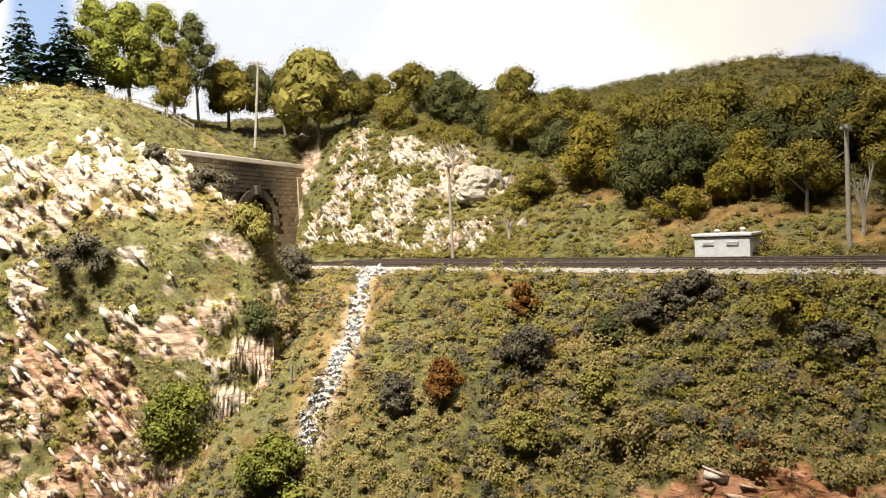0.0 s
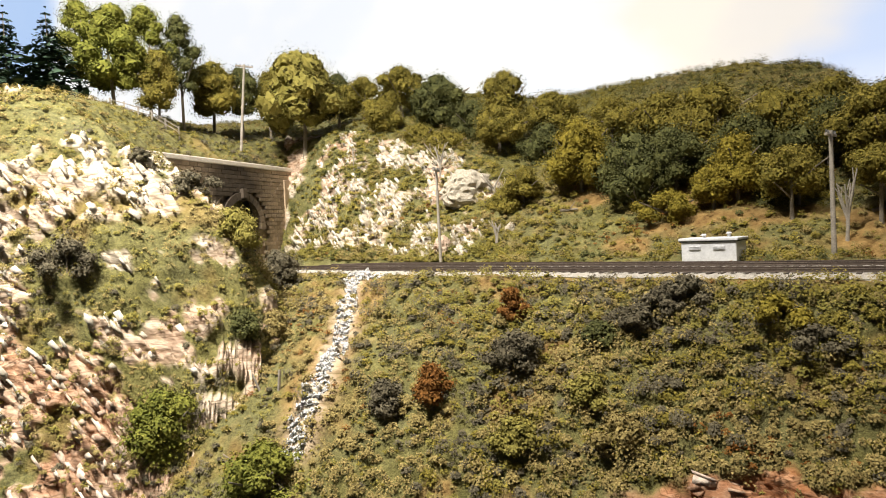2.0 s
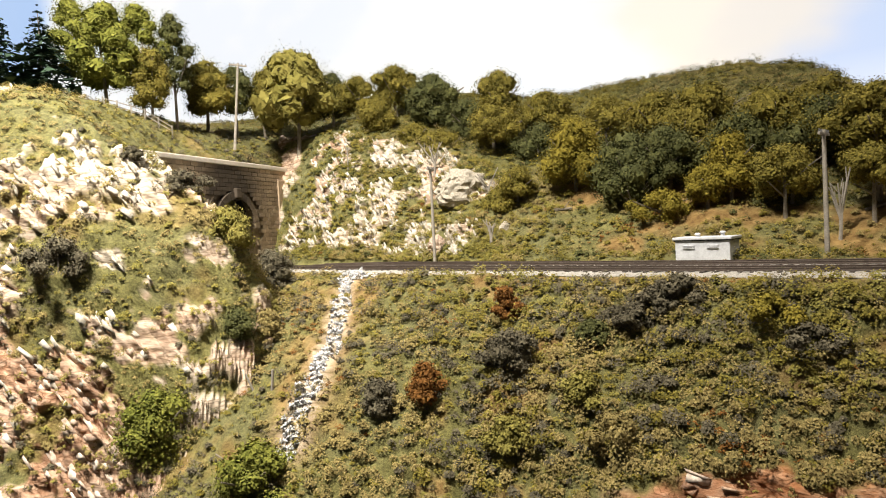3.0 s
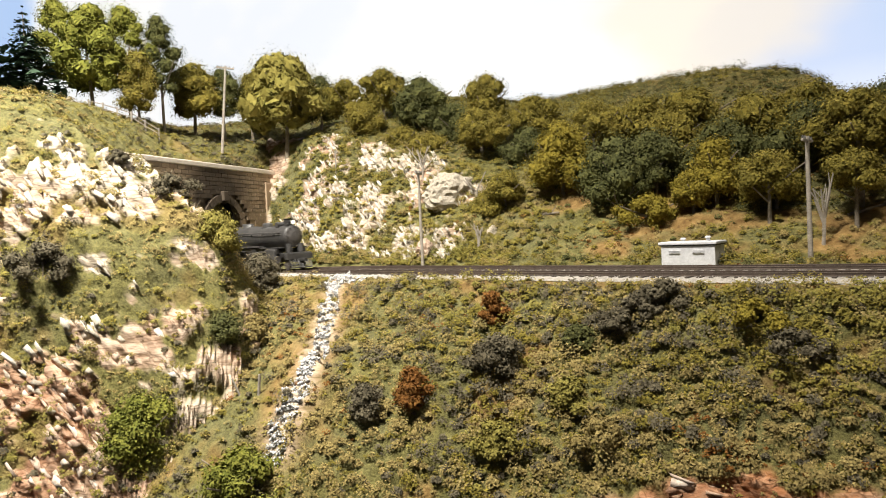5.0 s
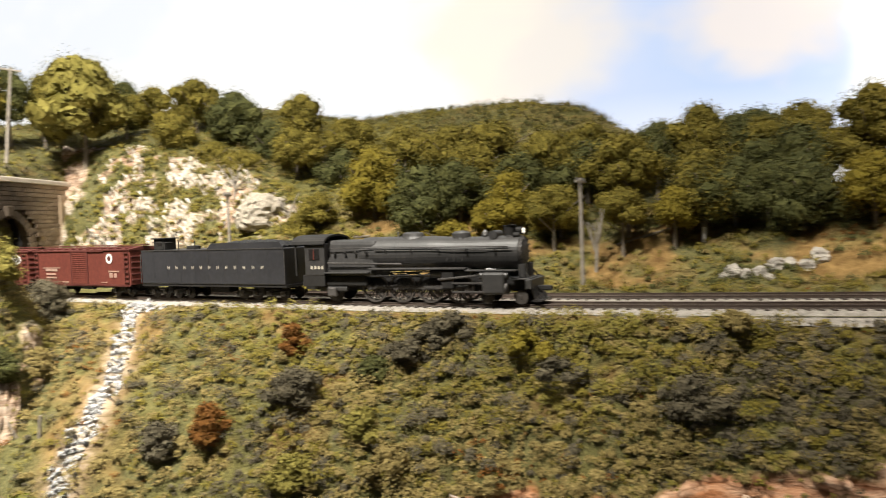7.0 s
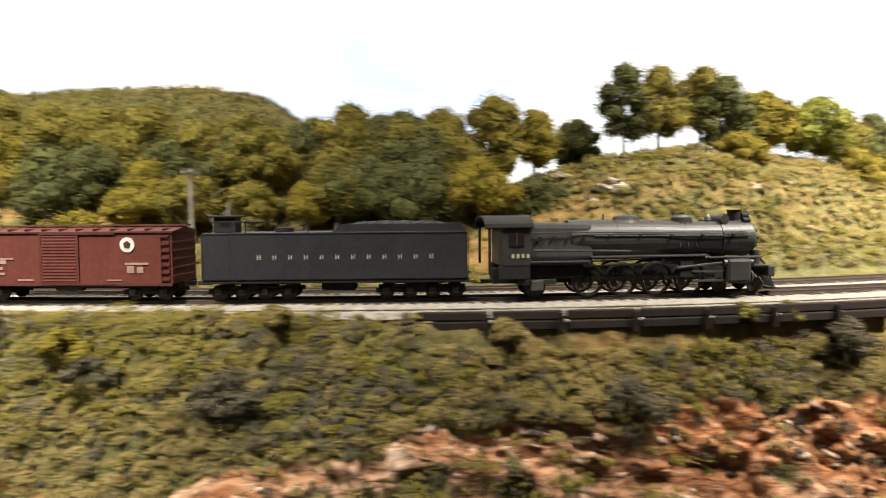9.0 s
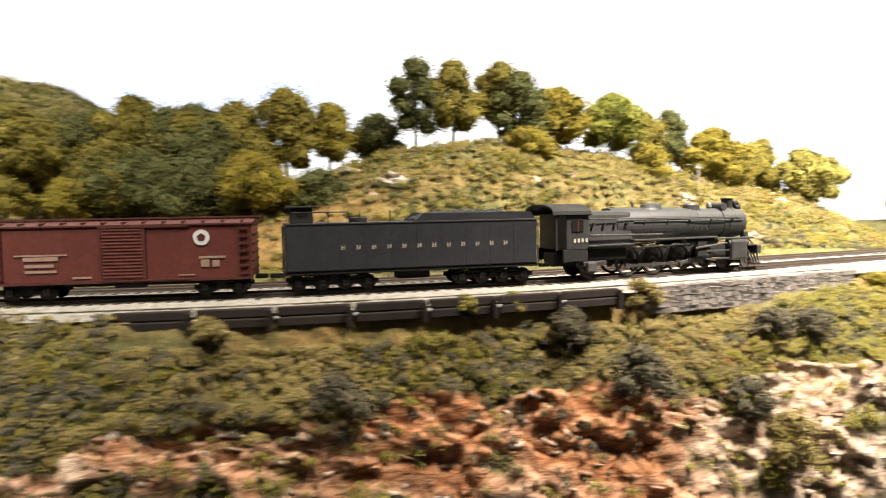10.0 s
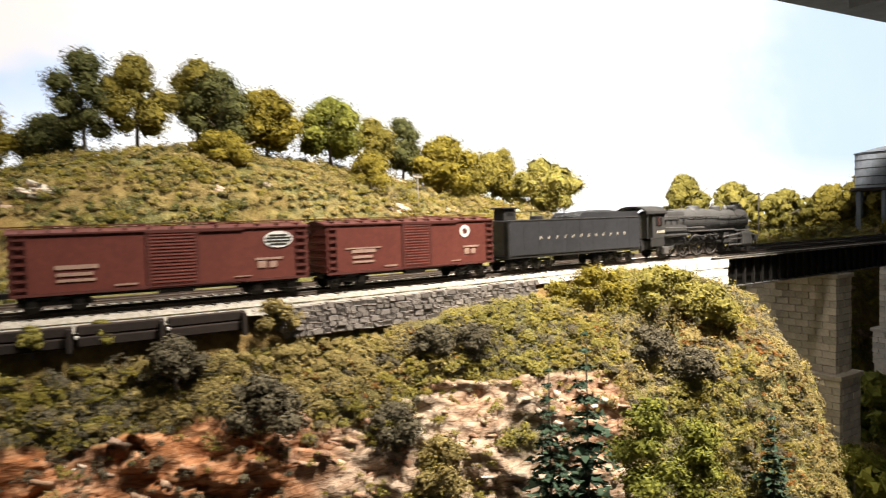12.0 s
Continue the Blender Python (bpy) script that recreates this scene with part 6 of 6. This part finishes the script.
def bush(kind, s, d, z, r, h, seed):
    rng = np.random.default_rng(seed)
    g = height(s, d)
    root = empty("bush", Matrix.Translation(spot(s, d, min(g, z + 0.012) - 0.15 * h)))
    tagged(root, BUSH_WORDS[kind], "bush", group="slope bushes")
    crown_mesh("foliage", r * 1.25, h * 1.0, 3600, 0.0010, LEAF[kind], root, rng, 0.7, 13)
    part("stem", tubed((0, 0, -0.004), (0, 0, h * 0.5), 0.0011, 0.0006, 6), M_BARK, root)


for k, row in enumerate(BUSHES_LEFT + BUSHES_RIGHT):
    bush(*row, seed=4000 + k)


# ---- low scrub over the slopes ----
def scrub(sheet, kinds, count, s0, s1, seed, z_low=-0.24, size=(0.0016, 0.0038), per=20, d_far=0.6, keep=0.45, bare=0.25, leaf=0.00085):
    ob, gs, gd, p, nrm, rock, soil = GROUND[sheet]
    rng = np.random.default_rng(seed)
    free = (gs > s0) & (gs < s1) & (p[:, 2] > z_low) & (gd < d_far)
    on_bed = (gd > -0.027) & (gd < 0.088) & (p[:, 2] < 0.004)
    free &= ~on_bed
    free &= ~((gs > 1.05) & (gs < 1.60) & (gd > -0.036) & (gd < -0.01) & (p[:, 2] > -0.03))
    ok = np.flatnonzero(free & (rng.uniform(0, 1, len(rock)) > rock * (1 - keep * 0.4) + soil * bare))
    pick = rng.choice(ok, count)
    zone = fractal(p[pick], 11, 3, 0.6, seed * 1.7)
    jit = rng.normal(0, 0.16, count)
    order = np.argsort(np.argsort(zone + jit)) / count
    edges = np.cumsum([w for _, w in kinds]) / sum(w for _, w in kinds)
    which = np.searchsorted(edges, order).clip(0, len(kinds) - 1)
    for i, (kind, _) in enumerate(kinds):
        idx = pick[which == i]
        m = len(idx)
        if not m:
            continue
        rad = rng.uniform(*size, m) * (0.6 + 0.9 * rng.uniform(0, 1, m) ** 3)
        d = sphere_points(m * per, rng).reshape(m, per, 3)
        d[..., 2] = np.abs(d[..., 2])
        nn = nrm[idx]
        c = p[idx][:, None] + (d + nn[:, None] * 0.5) * rad[:, None, None] * rng.uniform(0.6, 1.05, (m, per, 1))
        v, f = leaves_at(c.reshape(-1, 3), (d + nn[:, None]).reshape(-1, 3), np.clip(np.repeat(rad, per) * 0.30, 0.0005, leaf) * rng.uniform(0.65, 1.2, m * per), rng)
        o = mesh_np("scrub_" + kind, v, f, LEAF[kind])
        tagged(o, "low " + SCRUB[kind] + " scenery scrub", "scrub", kind="stuff")


SCRUB = {"sage": "sage-green", "lime": "bright green", "grey": "dark grey-green", "rust": "rust-brown", "olive": "olive-green", "yellow": "yellow-green", "dark": "dark green"}
scrub("ground_slope_below", (("rust", 4), ("sage", 38), ("olive", 22), ("lime", 14), ("grey", 22)), 17000, 0.40, 1.88, 11, per=26)
scrub("ground_slope_below", (("sage", 44), ("grey", 24), ("olive", 22), ("lime", 10)), 5200, 0.40, 1.88, 16, size=(0.0034, 0.0066), per=90, keep=0.2)
scrub("ground_rocky_outcrop", (("sage", 42), ("lime", 24), ("grey", 22)), 2300, -0.2, 0.53, 17, size=(0.0030, 0.0060), per=90, keep=1.5)
scrub("ground_hillside", (("sage", 30), ("olive", 40), ("dark", 20)), 1900, 0.2, 1.9, 18, size=(0.0032, 0.0062), per=90, d_far=0.26, bare=0.8)
scrub("ground_hillside", (("sage", 36), ("olive", 30), ("grey", 24)), 1500, 1.12, 1.85, 19, size=(0.0030, 0.0060), per=90, d_far=0.26, bare=0.5)
scrub("ground_hillside", (("lime", 36), ("olive", 34), ("sage", 24)), 900, 0.24, 0.60, 20, size=(0.0028, 0.0056), per=80, d_far=0.20, bare=0.4, keep=1.2)
scrub("ground_hillside", (("rust", 4), ("sage", 28), ("olive", 32), ("lime", 18), ("dark", 16)), 10000, -0.02, 1.95, 12, d_far=0.30, bare=0.85, per=26)
scrub("ground_hillside", (("olive", 50), ("dark", 25), ("sage", 10)), 8000, 0.28, 1.15, 13, d_far=0.5, size=(0.003, 0.0065), z_low=0.07, per=30)
scrub("ground_rocky_outcrop", (("sage", 36), ("lime", 32), ("olive", 18), ("grey", 14)), 15000, -0.2, 0.53, 14, keep=1.5, per=24)
scrub("ground_hillside", (("olive", 40), ("lime", 40), ("sage", 20)), 2500, 1.95, 3.3, 15, z_low=-0.4, size=(0.006, 0.016), per=70, leaf=0.0025)


# ---- broken rock ledges ----
def stone_colour(name, lo, mid, hi):
    m, nt, b = material(name, 0.93, 0.0, 0.12)
    isl = nt.nodes.new("ShaderNodeNewGeometry").outputs["Random Per Island"]
    c = ramp(nt, isl, [(0.0, lo), (0.35, mid), (1.0, hi)])
    grain = noise_tex(nt, 420, 5, 0.7)
    c = mixc(nt, 0.4, c, ramp(nt, grain, [(0.3, tuple(v * 0.5 for v in lo)), (0.65, hi)]))
    nt.links.new(c, b.inputs["Base Color"])
    bump(nt, b, grain, 0.8, 0.0010)
    return m


M_CRAG_W = stone_colour("pale_crag", (0.22, 0.18, 0.13), (0.42, 0.37, 0.29), (0.66, 0.61, 0.53))
M_CRAG_R = stone_colour("red_crag", (0.15, 0.055, 0.025), (0.40, 0.21, 0.12), (0.62, 0.46, 0.34))
M_CRAG_P = stone_colour("pink_crag", (0.24, 0.13, 0.08), (0.50, 0.36, 0.27), (0.72, 0.62, 0.52))


def ledges(sheet, count, s0, s1, mats, axis, seed, z_low=-0.24, big=1.0, least=0.35, by_height=0.0):
    ob, gs, gd, p, nrm, rock, soil = GROUND[sheet]
    rng = np.random.default_rng(seed)
    ok = np.flatnonzero((gs > s0) & (gs < s1) & (p[:, 2] > z_low) & (rock > least) & ((gs > 0.64) | (gd < -0.17) | (gd > 0)) & ~((gd > -0.022) & (gd < 0.085) & (p[:, 2] < 0.004)))
    if not len(ok):
        return
    pick = rng.choice(ok, count)
    tone = fractal(p[pick], 12, 3, 0.6, seed + 0.3) + rng.normal(0, 0.12, count) - by_height * p[pick][:, 2]
    cut = np.searchsorted(np.quantile(tone, np.linspace(0, 1, len(mats) + 1)[1:-1]), tone)
    L = np.array(axis) / np.linalg.norm(axis)
    cube = np.array([[-1, -1, -1], [1, -1, -1], [1, 1, -1], [-1, 1, -1], [-1, -1, 1], [1, -1, 1], [1, 1, 1], [-1, 1, 1]], float)
    faces = np.array([[0, 3, 2, 1], [4, 5, 6, 7], [0, 1, 5, 4], [1, 2, 6, 5], [2, 3, 7, 6], [3, 0, 4, 7]])
    for i, mat in enumerate(mats):
        idx = pick[cut == i]
        m = len(idx)
        a = L + rng.normal(0, 0.13, (m, 3))
        a /= np.linalg.norm(a, axis=1)[:, None]
        n = nrm[idx] - (nrm[idx] * a).sum(1)[:, None] * a + rng.normal(0, 0.16, (m, 3))
        n -= (n * a).sum(1)[:, None] * a
        n /= np.linalg.norm(n, axis=1)[:, None]
        b = np.cross(n, a)
        sc = big * np.column_stack([rng.uniform(0.003, 0.012, m), rng.uniform(0.0012, 0.0040, m), rng.uniform(0.0008, 0.0026, m)])
        c = cube[None] * sc[:, None] * rng.uniform(0.4, 1.2, (m, 8, 3))
        v = p[idx][:, None] + c[..., :1] * a[:, None] + c[..., 1:2] * b[:, None] + c[..., 2:] * n[:, None]
        f = (faces[None] + 8 * np.arange(m)[:, None, None]).reshape(-1, 4)
        o = mesh_np("rock_ledges", v.reshape(-1, 3), f, mat)
        tagged(o, "broken slabs of layered plaster rock", "rock", kind="stuff")


ledges("ground_rocky_outcrop", 1500, -0.2, 0.5, (M_CRAG_W, M_CRAG_P), (0.60, -0.12, -0.78), 21, big=0.68, by_height=6.0)
ledges("ground_hillside", 700, 0.22, 0.56, (M_CRAG_W,), (0.45, -0.30, -0.84), 22, big=0.60)
ledges("ground_hillside", 260, 1.16, 1.75, (M_CRAG_P, M_CRAG_W), (0.88, -0.40, -0.25), 24, big=0.8)
ledges("ground_slope_below", 420, 0.80, 1.62, (M_CRAG_R, M_CRAG_R, M_CRAG_P), (0.88, -0.45, -0.28), 23, big=0.62)


def scree(count, seed):
    """Pale grey chips lying in the washed-out chute and spread at its head."""
    ob, gs, gd, p, nrm, rock, soil = GROUND["ground_slope_below"]
    rng = np.random.default_rng(seed)
    off = np.abs(gs - np.interp(-gd, CHUTE_D, CHUTE_S))
    width = 0.0085 + 0.020 * smooth01(gd, -0.060, -0.025)
    ok = np.flatnonzero((off < width) & (gd < -0.021) & (gd > -0.175))
    idx = rng.choice(ok, count)
    tet = np.array([[1, 0, -0.5], [-0.5, 0.9, -0.5], [-0.5, -0.9, -0.5], [0, 0, 0.7]])
    r = rng.uniform(0.0006, 0.0017, count)
    c = p[idx] + rng.normal(0, 0.0008, (count, 3))
    v = (c[:, None] + tet[None] * r[:, None, None] * rng.uniform(0.5, 1.3, (count, 4, 1))).reshape(-1, 3)
    f = (np.arange(count)[:, None, None] * 4 + np.array([[0, 1, 3], [1, 2, 3], [2, 0, 3], [0, 2, 1]])[None]).reshape(-1, 3)
    tagged(mesh_np("scree", v, f, M_SCREE), "pale grey stone chips lying in a washed-out chute", "scree", kind="stuff")


M_SCREE = stone_colour("grey_scree", (0.20, 0.19, 0.19), (0.42, 0.41, 0.41), (0.80, 0.79, 0.78))
scree(9000, 31)


# ---- single rocks, logs, posts ----
def boulder(s, d, r, seed, mat, label, stretch=(1, 1, 1), sink=0.3, name="boulder"):
    rng = random.Random(seed)
    bm = bmesh.new()
    bmesh.ops.create_icosphere(bm, subdivisions=4, radius=1.0)
    planes = [(Vector((rng.uniform(-1, 1), rng.uniform(-1, 1), rng.uniform(-1, 1))).normalized(), rng.uniform(0.55, 0.85)) for _ in range(12)]
    for v in bm.verts:
        for n, o in planes:
            k = v.co.dot(n) - o
            if k > 0:
                v.co -= n * k * 0.92
        q = Vector((v.co.x * 2.0 + v.co.z * 2.0, v.co.y * 3.0, v.co.z * 7.0 - v.co.x * 5.0)) + Vector((seed, 0, 0))
        v.co += v.co.normalized() * (0.16 * round(2.5 * noise.noise(q)) / 2.5 + 0.10 * noise.noise(q * 3.0))
        v.co = Vector((v.co.x * stretch[0], v.co.y * stretch[1], v.co.z * stretch[2])) * r
    ob = link(name, bm, mat)
    ob.matrix_world = Matrix.Translation(spot(s, d, height(s, d) + r * stretch[2] * (0.75 - sink))) @ Matrix.Rotation(rng.uniform(0, 6), 4, "Z")
    return tagged(ob, label, "rock", group="loose rocks")


boulder(0.466, 0.158, 0.027, 3, M_CRAG_W, "large pale cracked rock face set in the hillside", (1.3, 1.0, 0.9), 0.55)
boulder(0.548, 0.140, 0.006, 4, M_CRAG_W, "small pale rock on the hillside")
boulder(0.485, 0.105, 0.012, 5, M_CRAG_P, "pinkish rock beside the track", (1, 1, 1.1))
for k, (s, d, r) in enumerate(((0.985, 0.138, 0.007), (0.995, 0.136, 0.005), (1.006, 0.135, 0.006), (1.018, 0.140, 0.008), (1.030, 0.142, 0.006), (0.977, 0.133, 0.004), (1.042, 0.138, 0.006), (1.052, 0.145, 0.008), (1.012, 0.129, 0.004))):
    boulder(s, d, r, 30 + k, M_ROCK, "grey-white loose boulder at the foot of the slope")


def fallen_log(s0, d0, s1, d1, r, label):
    a, b = spot(s0, d0, height(s0, d0) + r), spot(s1, d1, height(s1, d1) + r * 2)
    bm = tubed(a, b, r, r * 0.6, 9)
    m = (a + b) / 2
    tube(bm, m, m + Vector((0.006, -0.002, 0.008)), r * 0.4, r * 0.2, 6)
    ob = link("fallen_log", bm, M_BARK)
    tagged(ob, label, "log", group="fallen logs")


fallen_log(0.885, 0.186, 0.936, 0.208, 0.0015, "thin brown fallen log on the bare slope")
fallen_log(0.595, 0.165, 0.612, 0.172, 0.0017, "pale bent dead trunk on the bare slope")
fallen_log(0.405, -0.130, 0.445, -0.113, 0.0016, "pale weathered plank lying on the outcrop")


def snag(s, d, h, seed, label, spread=0.55):
    """A bare pale dead tree with forking limbs."""
    rng = random.Random(seed)
    root = empty("dead_tree", Matrix.Translation(spot(s, d, height(s, d) - 0.003)))
    tagged(root, label, "dead tree", group="bare trees")
    part("trunk", tubed((0, 0, 0), (0.002, 0, h * 0.45), 0.0016, 0.0010, 7), M_POLE, root)
    for k in range(6):
        a = k * 1.05 + rng.uniform(-0.3, 0.3)
        b = Vector((0.002 * (k / 6), 0, h * (0.22 + 0.04 * k)))
        e = b + Vector((math.cos(a) * h * spread, math.sin(a) * h * spread * 0.5, h * rng.uniform(0.25, 0.55)))
        limb = part("limb", tubed(b, e, 0.0009, 0.0005, 6), M_POLE, root)
        part("twig", tubed(b.lerp(e, 0.6), b.lerp(e, 0.6) + Vector((rng.uniform(-1, 1), 0.2, 1.2)) * h * 0.18, 0.0005, 0.0003, 5), M_POLE, limb)


snag(0.676, 0.178, 0.040, 1, "bare silver-grey dead tree before the dark trees")
snag(0.868, 0.150, 0.060, 2, "thin bare grey tree beside the pole", 0.14)
snag(0.425, 0.165, 0.045, 3, "thin pale bare tree on the hillside", 0.4)
snag(0.505, 0.165, 0.040, 4, "forked pale tree trunk on the hillside", 0.35)
snag(0.545, 0.118, 0.036, 5, "slim bare sapling beside the track", 0.12)


def marker(s, d, h, r, label, name="stake", lean=0.1):
    ob = link(name, tubed((0, 0, -0.004), (lean * h, 0, h), r, r * 0.8, 7), M_WHITE if "white" in label else M_POLE)
    ob.matrix_world = Matrix.Translation(spot(s, d, height(s, d)))
    return tagged(ob, label, "stake", group="stakes")


marker(0.552, -0.149, 0.016, 0.0012, "pale wooden stake standing on the slope")
marker(0.535, -0.152, 0.012, 0.0009, "short leaning wooden stake on the slope", lean=-0.5)
marker(0.966, 0.193, 0.012, 0.0022, "white marker post on the bare slope")
marker(0.300, 0.14, 0.030, 0.0010, "thin grey post standing in the hillside grass", lean=0.0)


def fence(s0, d0, s1, d1, n):
    root = empty("rail_fence")
    tagged(root, "low weathered post-and-rail fence on the hilltop", "fence")
    pts = []
    for k in range(n):
        t = k / (n - 1)
        s, d = s0 + (s1 - s0) * t, d0 + (d1 - d0) * t
        pts.append(spot(s, d, height(s, d)))
    for q in pts:
        part("post", tubed(q - Vector((0, 0, 0.003)), q + Vector((0, 0, 0.012)), 0.0010, 0.0009, 6), M_POLE, root)
    for a, b in zip(pts, pts[1:]):
        for z in (0.005, 0.010):
            part("rail", tubed(a + Vector((0, 0, z)), b + Vector((0, 0, z)), 0.0006, seg=6), M_POLE, root)


fence(0.17, -0.105, 0.19, -0.035, 6)


# ---- what moves ----
def front_at(t):
    """The front coupler's place along the line."""
    ts = [0.0, 4.8, 5.0, 5.5, 6.0, 6.5, 6.7, 8.3, 8.5, 9.0, 9.5, 10.0, 10.5, 11.0, 11.5, 12.0]
    ss = [-0.690, 0.372, 0.418, 0.530, 0.643, 0.757, 0.801, 1.132, 1.177, 1.287, 1.398, 1.508, 1.615, 1.722, 1.830, 1.940]
    return float(np.interp(t, ts, ss))


FRONT = [front_at(k / 30) for k in range(361)]
for _ in range(6):
    FRONT = [FRONT[0]] + [0.25 * a + 0.5 * b + 0.25 * c for a, b, c in zip(FRONT, FRONT[1:], FRONT[2:])] + [FRONT[-1]]


def ride(behind, half_base, t):
    """The pose of a vehicle whose centre runs that far behind the front coupler."""
    c = FRONT[round(t * 30)] - behind
    a, b = at(c - half_base), at(c + half_base)
    return Matrix.Translation(((a[0] + b[0]) / 2, (a[1] + b[1]) / 2, 0.0)) @ Matrix.Rotation(math.atan2(b[1] - a[1], b[0] - a[0]), 4, "Z")


def motions():
    times = [k / 10 for k in range(121)]
    for ob, behind, base in ((LOCO, 0.096, 0.031), (TENDER, 0.2875, 0.052), (CAR_A, 0.4565, 0.054), (CAR_B, 0.621, 0.061)):
        walk(ob, [(t, ride(behind, base, t)) for t in times])
    fine = [k / 15 for k in range(181)]
    turn = [(FRONT[2 * k] - FRONT[0]) / (0.915 * K) for k in range(181)]
    for w in DRIVERS:
        x = w.matrix_basis.translation.copy()
        walk(w, [(t, Matrix.Translation(x) @ Matrix.Rotation(a, 4, "Y")) for t, a in zip(fine, turn)])
    for r, name in zip(RODS, ("side", "main", "side", "main")):
        rows = []
        for t, a in zip(fine, turn):
            dx, dz = 0.34 * K * math.cos(a), -0.34 * K * math.sin(a)
            m = Matrix.Translation((dx, 0, 0.915 * K + dz))
            if name == "main":
                m = m @ Matrix.Translation((0.65 * K, 0, 0)) @ Matrix.Rotation(math.asin(-(0.10 * K - dz) / (2.95 * K)), 4, "Y") @ Matrix.Translation((-0.65 * K, 0, 0))
            rows.append((t, m))
        walk(r, rows)


motions()
